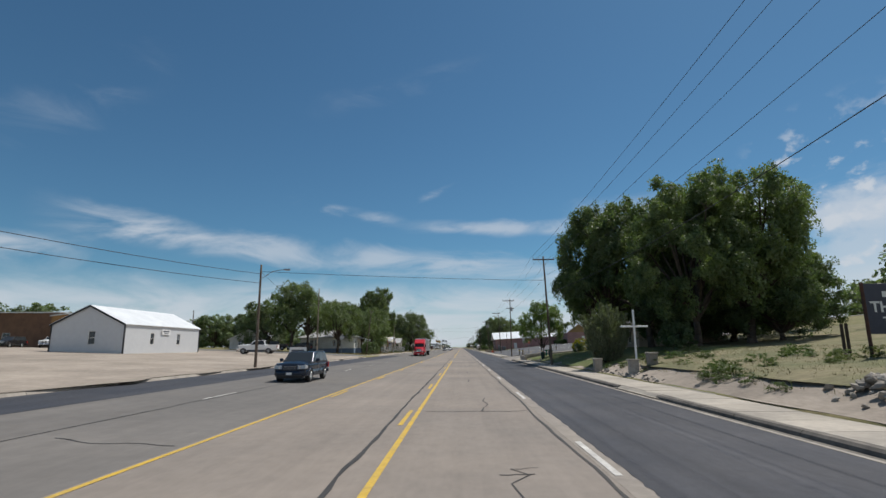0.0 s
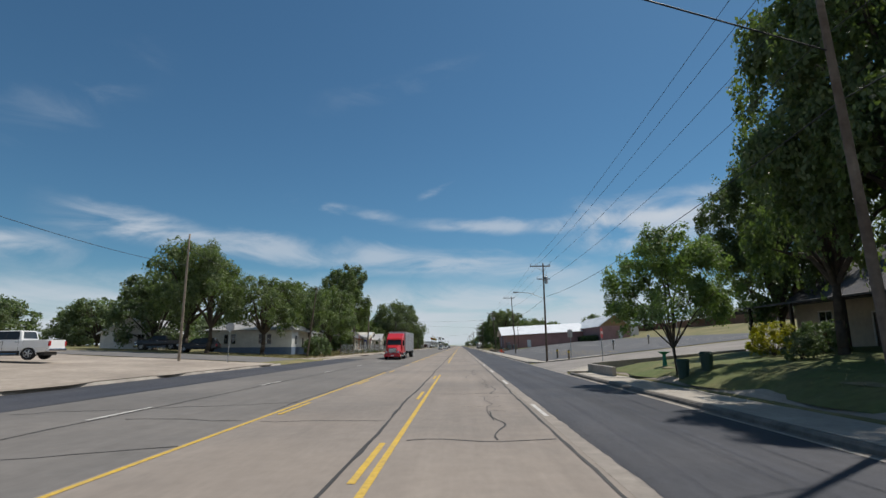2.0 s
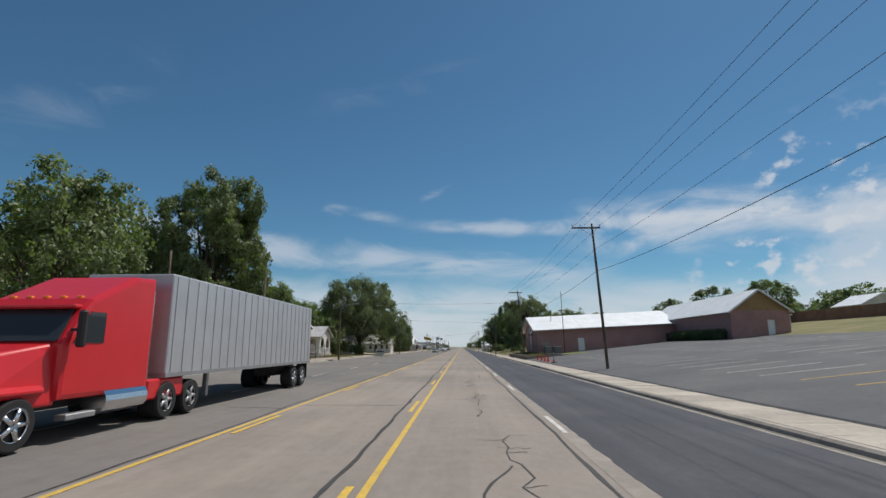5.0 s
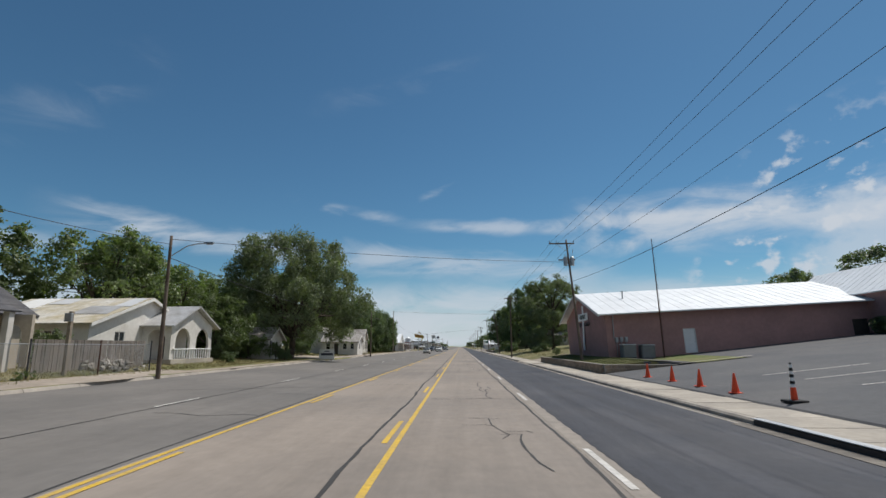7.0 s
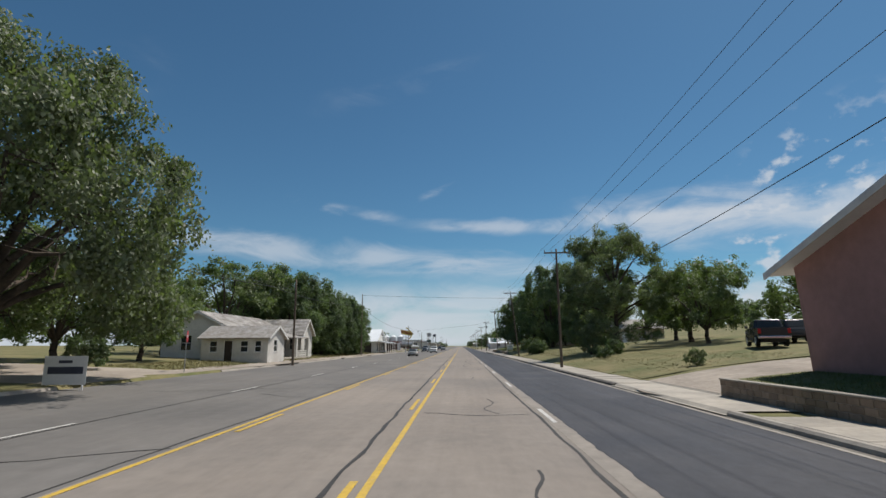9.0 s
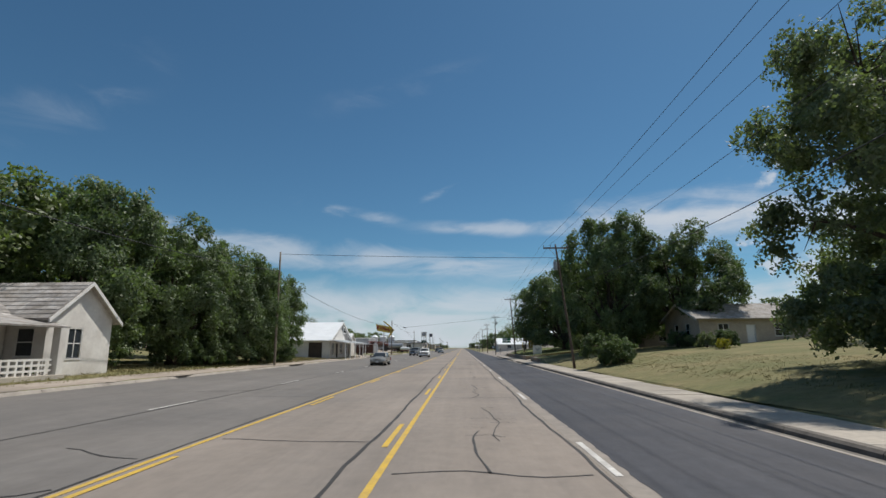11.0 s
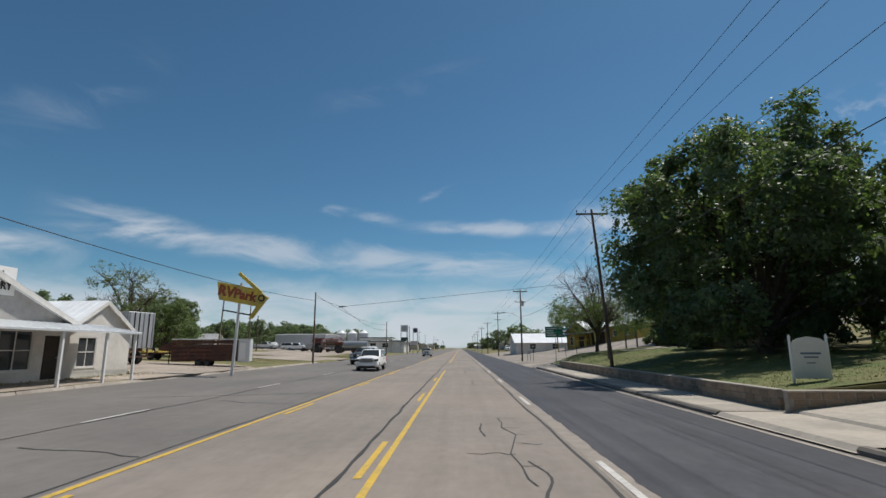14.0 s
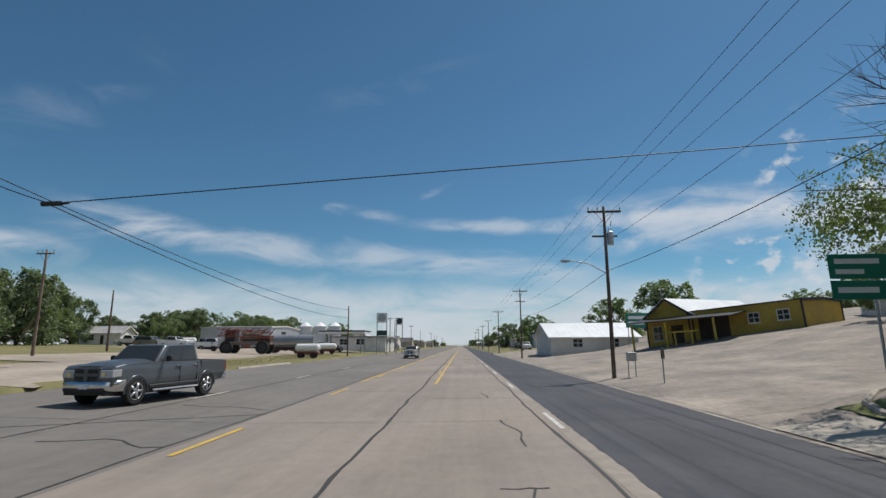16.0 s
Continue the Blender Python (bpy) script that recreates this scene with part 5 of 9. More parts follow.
KINDS = {
    "big": [tree_meshes("big", s, 18, 8.5, 3.1, 3500, 26, 0.27, LEAF_ELM, 17, 0.075, base=0.72, twigs=11) for s in (1, 2, 33)],
    "elm": [tree_meshes("elm", s, 10, 5.0, 1.8, 1050, 22, 0.21, LEAF_ELM, 12, 0.10, base=0.75, twigs=10) for s in (3, 4, 5)],
    "high": [tree_meshes("high", s, 10, 5.0, 2.7, 1000, 22, 0.20, LEAF_ELM, 12, 0.10, base=0.7, twigs=10) for s in (28, 29)],
    "mid": [tree_meshes("mid", s, 10, 5.0, 0.7, 700, 18, 0.32, LEAF_FAR_HAZED, 16, 0.13, base=0.98, low=-0.02) for s in (23, 24)],
    "dark": [tree_meshes("dark", s, 10, 5.0, 0.9, 3100, 24, 0.17, LEAF_DARK, 19, 0.085, base=0.92, wide=0.36, twigs=10, low=0.02) for s in (6, 7, 34)],
    "light": [tree_meshes("light", s, 9, 4.0, 1.8, 1600, 20, 0.16, LEAF_LIGHT, 14, 0.10, base=0.8, stems=2, trunk_r=0.14, twigs=10) for s in (8,)],
    "willow": [tree_meshes("willow", s, 15, 8.0, 2.6, 4300, 28, 0.20, LEAF_GREY, 21, 0.070, base=0.85, droop=0.35, twigs=11) for s in (9, 10)],
    "tall": [tree_meshes("tall", s, 19, 6.0, 1.6, 3700, 26, 0.19, LEAF_GREY, 19, 0.075, base=0.9, droop=0.3, twigs=11, low=0.0, trunk_r=0.36, leader=True) for s in (41,)],
    "far": [tree_meshes("far", s, 9, 5.2, 0.4, 280, 13, 0.52, LEAF_FAR_HAZED, 13, 0.15, base=0.98, low=-0.02) for s in (11, 12, 13)],
    "dying": [tree_meshes("dying", s, 9.6, 5.9, 1.9, 2300, 30, 0.10, LEAF_ELM, 22, 0.07, bare=1.0, trunk_r=0.20, wide=0.30, bare_from=0.34, low=0.12) for s in (14,)],
    "thorn": [tree_meshes("thorn", s, 10, 4.6, 3.0, 330, 20, 0.18, LEAF_GREY, 9, 0.12, bare=0.55, trunk_r=0.3) for s in (15,)],
    "juniper": [plume_meshes("juniper", s, 5.0, 2.0, 24, 17000, LEAF_JUNIPER) for s in (26, 27)],
    "bush": [tree_meshes("bush", s, 2.0, 1.3, 0.1, 620, 18, 0.10, LEAF_DARK, 12, 0.11, base=0.9, trunk_r=0.04) for s in (16, 17)],
    "greybush": [tree_meshes("greybush", s, 2.0, 1.2, 0.1, 500, 18, 0.09, LEAF_GREY, 12, 0.11, base=0.9, trunk_r=0.04) for s in (18,)],
    "bloom": [tree_meshes("bloom", s, 2.0, 1.3, 0.1, 500, 18, 0.09, YELLOW_BLOOM, 12, 0.11, base=0.9, trunk_r=0.04) for s in (19,)],
    "weed": [tree_meshes("weed", s, 1.0, 0.9, 0.02, 90, 16, 0.08, WEED, 6, 0.16, base=0.95, trunk_r=0.015) for s in (20,)],
}
tree_count = [0]


def tree(kind, x, y, height, spread=1.0, label="", turn=None, group="trees", name="tree"):
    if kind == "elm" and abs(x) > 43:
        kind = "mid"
    base_h = {"tall": 19, "high": 10, "juniper": 5.0, "mid": 10, "big": 18, "elm": 10, "dark": 10, "light": 9, "willow": 15, "far": 9, "dying": 9.6, "thorn": 10, "bush": 2.0, "greybush": 2.0, "bloom": 2.0, "weed": 1.0}[kind]
    k = KINDS[kind][tree_count[0] % len(KINDS[kind])]
    tree_count[0] += 1
    s = height / base_h
    e = new(name)
    e.matrix_world = pose(x, y, gz(x, y) - 0.05, 0, 0, (tree_count[0] * 67) % 360 if turn is None else turn) @ Matrix.Diagonal((s * spread, s * spread, s, 1))
    tagged(e, label or {"big": "tall broad leafy cottonwood in a front yard", "elm": "leafy green elm standing in dry grass", "mid": "leafy green elm among houses", "high": "leafy elm with a bare lower trunk before a house", "juniper": "feathery grey-green juniper in a yard", "dark": "dense dark green tree beside the road", "light": "young bright green maple on a lawn",
                        "willow": "large drooping grey-green elm tree", "tall": "tall narrow grey-green elm on a sloping lawn", "far": "distant green tree at the town edge", "dying": "half-dead tree with bare upper twigs", "thorn": "sparse old tree with a crooked trunk", "bush": "rounded dark green shrub on a lawn", "greybush": "feathery grey-green evergreen shrub", "bloom": "yellow flowering shrub before a porch", "weed": "low green weed clump in dry dirt"}[kind], "shrub" if kind in ("bush", "greybush", "bloom") else "weed" if kind == "weed" else "tree", group)
    for nm, me in (("trunk", k[0]), ("crown", k[1])):
        o = new(nm, me)
        o.parent = e
    return e


TREES = [  # kind, x, y, height, spread
    # big (33, 74) and dark (31.5, 66) are added to shade the porch house
    ("big", 27.5, 50, 17.6, 0.76), ("big", 21.8, 78.2, 12.6, 0.72), ("big", 17.6, 61, 17.0, 0.66), ("big", 20.8, 57.5, 16.4, 0.8), ("big", 33, 74, 16, 0.8), ("dark", 31.5, 66, 11, 1.0), ("dark", 30, 58, 11, 1.2), ("high", 16.6, 66.0, 12.5, 0.6), ("light", 10.9, 69.6, 7.4, 0.90), ("elm", 40, 70, 13, 1.2), ("dark", 24, 57, 9, 1.1), ("big", 21.6, 48.0, 15.0, 0.8), ("dark", 31, 51, 9, 1.1),
    ("elm", 55, 30, 8, 1.0), ("elm", 62, 42, 9, 1.1), ("far", 48, 52, 8, 1.2),
    ("high", -37.0, 112, 15.0, 0.85), ("high", -33.4, 110.5, 13.5, 0.75), ("high", -27.6, 114.6, 11.0, 1.0), ("high", -24.2, 126, 10.5, 0.8), ("elm", -45, 118, 11, 1.1), ("elm", -23.5, 136, 11.5, 0.85), ("elm", -33, 140, 9, 1),
    ("big", -26.8, 160.8, 18.5, 0.72), ("elm", -37, 156, 15, 1.0), ("willow", -21.3, 214.5, 15.6, 0.98), ("elm", -31, 206, 10, 1.1), ("elm", -35, 199, 12, 1.0), ("elm", -29, 222, 9, 1.1), ("elm", -27.5, 237, 8.0, 1.0),
    ("elm", -35, 253, 9.5, 1.0), ("elm", -40, 176, 13, 1.0), ("elm", -42, 188, 13.5, 1.0), ("elm", -38, 165, 13, 1.0), ("elm", -26, 203, 7, 1.0), ("elm", -23.2, 205.8, 2.7, 1.5), ("elm", -25.6, 206.2, 3.3, 1.3), ("elm", -28.6, 205.8, 3.6, 1.3), ("elm", -20.9, 208.2, 2.0, 1.4), ("elm", -33, 215, 10, 1.0), ("elm", -37, 208, 12.5, 1.0), ("elm", -31, 232, 9, 1.1),
    ("dark", -26, 271, 12.0, 0.9), ("dark", -24, 278, 11.5, 0.85), ("dark", -22.3, 284.5, 11.0, 0.85), ("dark", -21.8, 291.5, 10.0, 0.85), ("elm", -30, 276, 14.0, 0.9), ("elm", -34, 268, 14, 1.1), ("elm", -31, 292, 12, 1.0), ("elm", -43.5, 327, 14.0, 0.75), ("elm", -38, 285, 11, 1.2),
    ("elm", -50, 322, 12, 1.0), ("thorn", -43.5, 366, 11.5, 0.95), ("elm", -43, 372, 6.5, 1.2), ("elm", -33.5, 358, 6.0, 1.0), ("elm", -50, 360, 7, 1.2), ("mid", -73.5, 431, 11, 0.95), ("mid", -67, 419.5, 11.5, 1.0), ("mid", -84, 452, 10, 0.9), ("mid", -76, 423, 12, 1.1), ("mid", -60, 404, 9, 0.9),
    ("tall", 18.9, 256.5, 15.5, 1.22), ("elm", 27.5, 252, 9, 1.0), ("dark", 19.5, 304.3, 17.2, 0.76), ("dark", 28, 302.5, 14.5, 1.0), ("dark", 24.5, 316, 11, 0.8), ("high", 20.5, 311.5, 13.5, 0.85), ("dark", 26, 324, 10, 0.8),
    ("dark", 18.7, 332.8, 14.6, 1.06), ("elm", 30, 334, 13, 1.1), ("dark", 31, 348, 10, 1.0), ("dark", 20.9, 347.6, 2.6, 1.3), ("dark", 21.3, 352.6, 2.1, 1.4), ("dark", 21.4, 357.4, 1.7, 1.5), ("dark", 24.8, 341.5, 14, 0.85), ("dying", 14.35, 355.3, 9.6, 0.90), ("dark", 28.5, 367.5, 7.0, 1.1), ("elm", 30, 316, 11, 1.1), ("elm", 42, 372, 8, 1.2), ("elm", 34, 384, 6, 1.0),
    ("elm", 46, 222, 8.0, 1.0), ("elm", 52, 214, 9, 1.0), ("elm", 59, 208, 8.5, 1.1), ("elm", 30, 262, 11, 1.1), ("elm", 33, 274, 10, 1.1), ("elm", 36, 246, 8, 1.1),
]
for k in TREES:
    tree(*k)
rg = random.Random(21)
for i in range(46):      # the town's far trees, left
    y = 95 + i * 11 + rg.uniform(-4, 4)
    tree("far", rg.uniform(-115, -62) - (30 if y < 120 else 0), y + (130 if 385 < y < 480 else 0), rg.uniform(7, 11.5), rg.uniform(1, 1.3))
for i in range(44):      # right
    y = 110 + i * 12 + rg.uniform(-4, 4)
    tree("far", rg.uniform(62, 110), y, rg.uniform(5, 8.5), rg.uniform(1, 1.3))
for i in range(34):      # along the road ahead
    y = 440 + i * 26 + rg.uniform(-8, 8)
    tree("far", rg.uniform(13, 40), y, rg.uniform(6, 9.5), 1.1)
    tree("far", -rg.uniform(26, 75), y + 30, rg.uniform(4, 7.5), 1.1)
for i in range(24):      # the field's edge
    x = -52 - 3.8 * i + rg.uniform(-2, 2)
    tree("mid", x, 470 + rg.uniform(-60, 40) - 1.2 * i + (58 if -104 < x else 0), rg.uniform(6, 10), rg.uniform(1.1, 1.4))
for i in range(14):      # behind the dirt lot
    tree("mid", -56 - 5.2 * i + rg.uniform(-2, 2), 128 + rg.uniform(-4, 14), rg.uniform(6.5, 9.5), rg.uniform(1.0, 1.3))
# ================= the buildings =================
W = lambda p, w, s, h: (p, w, s, h, "w")
house("metal_shop", "white metal-clad shop building with dark trim on a dirt lot", -49.0, 60.0, 1.6, 9.0, 17.5, 3.45, 5.7, "y", WHITE_METAL, WHITE_ROOF, 0.15,
      {"s": [W(4.6, 0.9, 1.1, 1.6)], "e": [W(5.2, 0.9, 1.1, 1.5), W(11.4, 0.9, 1.1, 1.5)]}, rib=0.9, trim=DARK_METAL, category="shop")
house("brick_block", "long flat brown brick building behind parked cars", -112, 96, 2.9, 35, 18, 6.3, 6.5, "y", BROWN_BRICK, GREY_ROOF, 0.3, {"s": [W(4, 1.6, 0.9, 1.6), W(12, 1.6, 0.9, 1.6), W(24, 1.6, .9, 1.6)]}, category="building")
house("cottage", "small white gabled cottage under trees", -54, 119, 2.0, 9, 9, 2.3, 4.4, "y", SIDING_WHITE, GREY_ROOF, 0.4, {"s": [W(2, 1.2, .9, 1.2), W(5.6, 1.2, .9, 1.2)], "e": [W(3, 1.2, .9, 1.2)]}, rib=0.6)
house("bungalow", "white bungalow with a blue base and pale metal roof", -37.0, 118, 1.25, 12.4, 11, 3.3, 5.0, "x", SIDING_WHITE, GREY_ROOF, 0.5,
      {"s": [W(2.2, 0.8, 1.2, 1.5), W(3.3, 0.8, 1.2, 1.5), W(7.4, 0.8, 1.2, 1.5), W(8.6, .8, 1.2, 1.5)], "e": [W(1.5, 1.2, 1.1, 1.4), (5, 1.0, 0.1, 2.1, "d", WOOD_DARK)]}, hip=3.5, rib=0.6, base=SIDING_BLUE)
house("arched_house", "pale stucco house with arched porch and hip roof", -39.0, 146, 1.3, 8.5, 21, 3.5, 5.6, "y", STUCCO, GREY_ROOF, 0.5,
      {"s": [W(2, 1.2, 1, 1.4)], "e": [W(2, 1.2, 1, 1.3), W(5.5, 1.0, 1, 1.3), (10, 1.0, 0.1, 2.1, "d", WOOD_DARK), W(13, 1.6, 0.6, 1.8), W(17, 1.6, 0.6, 1.8)]}, hip=4.0)
house("shingled_house", "tan stucco house with a dark shingle roof behind a fence", -34.5, 167.6, 1.05, 9, 11.6, 3.1, 6.1, "y", STUCCO_TAN, SHINGLE, 0.5,
      {"s": [W(1.6, 1.2, .9, 1.4), W(5.5, 1.4, .9, 1.4)], "e": [W(2.0, 1.7, .9, 1.5), (7.3, 1.0, .05, 2.1, "d", WHITE_PAINT), W(9.8, .9, .9, 1.4)]}, courses=0.35)
house("tin_roof_house", "pale stucco house with a patched tan metal roof", -34.2, 184.0, 0.95, 9.2, 12.5, 2.8, 4.9, "x", STUCCO, RUST_ROOF, 0.45,
      {"s": [W(1.4, 1.4, .9, 1.4), W(6, 1.2, .9, 1.4)], "e": [W(2.6, 1.2, .9, 1.4), (8.6, 1.0, .05, 2.1, "d", WOOD_DARK)]}, rib=0.7)
house("shed", "old outbuilding with a mottled roof, overgrown with vines", -31.0, 207.6, 0.95, 9.4, 4.4, 2.1, 3.3, "x", STUCCO, SHINGLE_OLD, 0.40, {"e": [(0.5, 0.8, 0.1, 1.8, "b"), (2.4, 0.8, 1.0, 0.8, "w")], "s": [(2.0, 1.0, 0.8, 1.0, "w")]}, category="shed", courses=0.4)
house("low_house", "low white house with a weathered roof at the road edge", -25.0, 242.5, 0.70, 6.5, 4.6, 2.3, 3.4, "x", STUCCO, SHINGLE_OLD, 0.3, {"s": [W(0.8, .8, .9, 1.1), (2.2, .9, .05, 2.0, "d", WOOD_DARK), W(3.8, .8, .9, 1.1), W(5.2, .7, .9, 1.1)], "e": [W(1.6, 1.0, .9, 1.2)]})
house("stucco_house", "white stucco house with weathered shingle roof", -31.0, 246, 0.85, 7.5, 16.0, 3.0, 4.9, "y", STUCCO, SHINGLE_OLD, 0.45, {"s": [W(2, 1.2, .9, 1.6)], "e": [W(2.2, 1.1, .9, 1.7), (9.0, 1.0, .05, 2.1, "d", WOOD_DARK), W(11.6, 1.3, .7, 1.7)]}, courses=0.4)
house("stucco_wing", "white stucco gabled wing with a patched roof", -30.0, 262.1, 0.80, 8.6, 4.9, 3.05, 4.95, "x", STUCCO, SHINGLE_OLD, 0.40, {"s": [W(7, 1, .9, 1.5)], "e": [(1.5, 1.1, .75, 1.7, "w")]}, courses=0.4)
laundry = house("laundry", "white shopfront laundry with ribbed white metal roof", -29.5, 311.3, 0.62, 10.1, 14.2, 2.62, 5.45, "x", STUCCO, WHITE_ROOF, 0.35,
      {"s": [(7.0, 2.0, 0.1, 2.2, "b")], "e": [(1.2, 1.5, .4, 1.9, "w"), (4.0, 1.2, .05, 2.1, "b"), (6.4, 1.8, .5, 1.8, "w"), (10.2, 1.8, .5, 1.8, "w"), (12.6, 1.1, .05, 2.1, "d", WOOD_DARK)]}, rib=0.30, category="shop", gable_mat=STUCCO_GREY)
porch(laundry, 10.1, 12.6, -0.2, 16.0, 2.2, 2.62, [(12.4, q) for q in (0.3, 3.6, 7.2, 10.8, 13.6, 15.8)], WHITE_PAINT, WHITE_ROOF, "w", rib=0.45)
part("faded_paint", prism(B(), [(2.6, 2.75), (9.6, 2.75), (7.6, 4.3), (6.6, 4.7), (4.6, 3.6)], "x", 10.1, 10.112), SIDING_WHITE, laundry)
part("sign_board", box(B(), 10.13, 10.21, 8.0, 10.5, 3.72, 4.92, 0.01), SIGN_WHITE, laundry)
letters("COIN\nLAUNDRY", 0.46, LETTER_BLACK, laundry, pose(10.23, 9.25, 4.32, 90, 0, 90))
ramp = part("concrete_ramp", prism(B(), [(309.4, 0.62), (311.25, 0.62), (311.25, 0.80), (309.4, 0.66)], "x", -23.9, -21.2), SIDEWALK)
tagged(ramp, "pale concrete ramp before a boarded shop opening", "ramp")
house("laundry_annex", "low white annex with a flat pale roof beside the laundry", -29.6, 325.8, 0.62, 9.8, 5.0, 2.5, 4.0, "x", STUCCO, WHITE_ROOF, 0.2,
      {"e": [(0.8, 1.4, .5, 1.6, "w")]}, rib=0.45, category="shop")
house("church_hall", "long pink block church hall with a white metal roof", 13.2, 197.0, 1.0, 23.6, 16.6, 3.95, 6.4, "x", PINK_BLOCK, WHITE_ROOF, 0.75,
      {"s": [(6.75, 1.1, 0.05, 2.15, "d", WHITE_PAINT), (21.6, 1.4, .05, 2.2, "b")]}, rib=0.9, trim=SIDING_WHITE, category="church", shear=0.095)
house("church_wing", "church wing with tan brick gable and white metal roof", 36.4, 178.5, 3.4, 7.8, 30, 3.4, 6.2, "y", PINK_BLOCK, WHITE_ROOF, 0.4,
      {"s": [(4.8, 1.0, .05, 2.1, "d", WHITE_PAINT)], "w": [W(3, .9, 1, 1.5)]}, rib=0.9, gable_mat=TAN_BRICK, category="church")
house("porch_house", "shaded old house with a deep porch behind tall trees", 21.5, 63.5, 1.5, 10, 13, 3.2, 6.4, "y", STUCCO_TAN, SHINGLE, 0.6, {"w": [W(2, 1.2, .9, 1.5), (6, 1, .05, 2.1, "d", WOOD_DARK), W(9, 1.2, .9, 1.5)], "s": [W(3, 1.2, .9, 1.5)]})
house("beige_house", "beige gabled house on a grassy rise", 25.8, 293.5, 2.2, 13, 9.5, 2.9, 4.7, "x", STUCCO_TAN, SHINGLE_OLD, 0.5, {"w": [W(3, 1.0, .9, 1.5), W(6, 1.0, .9, 1.5)], "s": [W(2, 1.2, .9, 1.4), (5, 1.0, .05, 2.1, "d", WHITE_PAINT), W(8, 1.6, .9, 1.4)]})
house("grey_roof_house", "stucco house with grey roof behind shrubs", 22.8, 348.4, 1.95, 9.6, 11.6, 3.3, 7.3, "y", STUCCO_TAN, GREY_ROOF, 0.5, {"w": [W(3, 1.2, .9, 1.4), W(7, 1.2, .9, 1.4)], "s": [W(3, 1.2, .9, 1.4), W(7, 1.2, .9, 1.4)]})
house("field_house", "small pale house at the far edge of a dry field", -82, 452, 2.6, 9, 5, 2.5, 3.9, "x", SIDING_WHITE, GREY_ROOF, 0.4, {"s": [W(2, 1.2, .9, 1.2), (4.5, .9, .05, 2.0, "d", WOOD_DARK)], "e": [W(2, 1.2, .9, 1.2)]})
house("yellow_store", "yellow painted store block with flat roof and dark trim", 24.05, 398.65, 2.2, 10.8, 7.6, 3.15, 3.3, "x", YELLOW_WALL, DARK_METAL, 0.12,
      {"s": [(6.0, 1.1, 1.45, 1.0, "w"), (8.6, 1.1, 1.5, 1.0, "w"), (1.0, 3.2, 0.1, 2.3, "b")]}, trim=DARK_METAL, category="store", turn=-56.7, shear=0.10)
house("yellow_gable_store", "yellow gabled storefront with a white metal roof", 21.2, 403.0, 1.65, 5.6, 14, 3.3, 5.15, "y", YELLOW_WALL, WHITE_ROOF, 0.35,
      {"s": [(0.7, 1.2, .7, 1.6, "w"), (3.0, 1.4, .05, 2.2, "b")], "w": [W(2, 1.2, .9, 1.4)]}, rib=0.7, trim=DARK_METAL, category="store", turn=-56.7, shear=0.09)
house("white_roof_house", "pale house with a white metal roof behind the stores", 40, 394, 4.6, 9, 12, 2.9, 5.4, "y", STUCCO, WHITE_ROOF, 0.5, {"w": [W(3, 1.2, .9, 1.4)], "s": [W(3, 1.2, .9, 1.4)]}, rib=0.7, turn=-30)
house("grey_store", "pale stucco store with a white metal roof", 12.4, 416, 0.9, 12, 14, 2.2, 4.3, "x", STUCCO, WHITE_ROOF, 0.4, {"s": [W(3, 1.4, .8, 1.2), W(8, 1.4, .8, 1.2)]}, rib=0.8, category="store")
house("shaded_house", "low stucco house in deep shade behind tall trees", 26.0, 314, 1.9, 9, 20, 2.9, 4.8, "y", STUCCO_TAN, SHINGLE_OLD, 0.6, {"w": [W(2, 1.2, .9, 1.4), W(6, 1.2, .9, 1.4), (10, 1.0, .05, 2.1, "d", WOOD_DARK), W(14, 1.6, .9, 1.4)], "s": [W(3, 1.2, .9, 1.4)]})
# ================= vehicles (front towards local -y) =================
def wheel(parent, x, y, r, w, side, rim_mat=ALLOY, dual=False):
    """A tyre with its rim; side is +1 where the outer face looks to +x."""
    wh = new("wheel")
    wh.parent = parent
    wh.matrix_local = pose(x, y, r)
    bm = B()
    prof = [(-w / 2, r * 0.62), (-w / 2, r * 0.93), (-w * 0.38, r), (w * 0.38, r), (w / 2, r * 0.93), (w / 2, r * 0.62)]
    n = 22
    rings = [[bm.verts.new((px, pr * math.cos(6.2832 * k / n), pr * math.sin(6.2832 * k / n))) for px, pr in prof] for k in range(n)]
    for k in range(n):
        a, b = rings[k], rings[(k + 1) % n]
        for i in range(len(prof)):
            j = (i + 1) % len(prof)
            bm.faces.new((a[i], b[i], b[j], a[j]))
    part("tyre", bm, RUBBER, wh)
    part("wheel_well", rod(B(), (-w * 0.3, 0, 0), (w * 0.28 * side + 0.001, 0, 0), r * 0.63, n=18), DARK_METAL, wh)
    bm = B()
    xo = w * 0.42 * side
    for k in range(20):
        a0, a1 = 6.2832 * k / 20, 6.2832 * (k + 1) / 20
        rod(bm, (xo, r * 0.64 * math.cos(a0), r * 0.64 * math.sin(a0)), (xo, r * 0.64 * math.cos(a1), r * 0.64 * math.sin(a1)), r * 0.055, n=5, caps=False)
    rod(bm, (xo - 0.02, 0, 0), (xo + 0.01, 0, 0), r * 0.16, n=10)
    for k in range(5):
        a = 6.2832 * k / 5
        rod(bm, (xo - 0.01, 0, 0), (xo - 0.01, r * 0.62 * math.cos(a), r * 0.62 * math.sin(a)), r * 0.13, r * 0.10, 6)
    part("rim", bm, rim_mat, wh, smooth=True)
    return wh


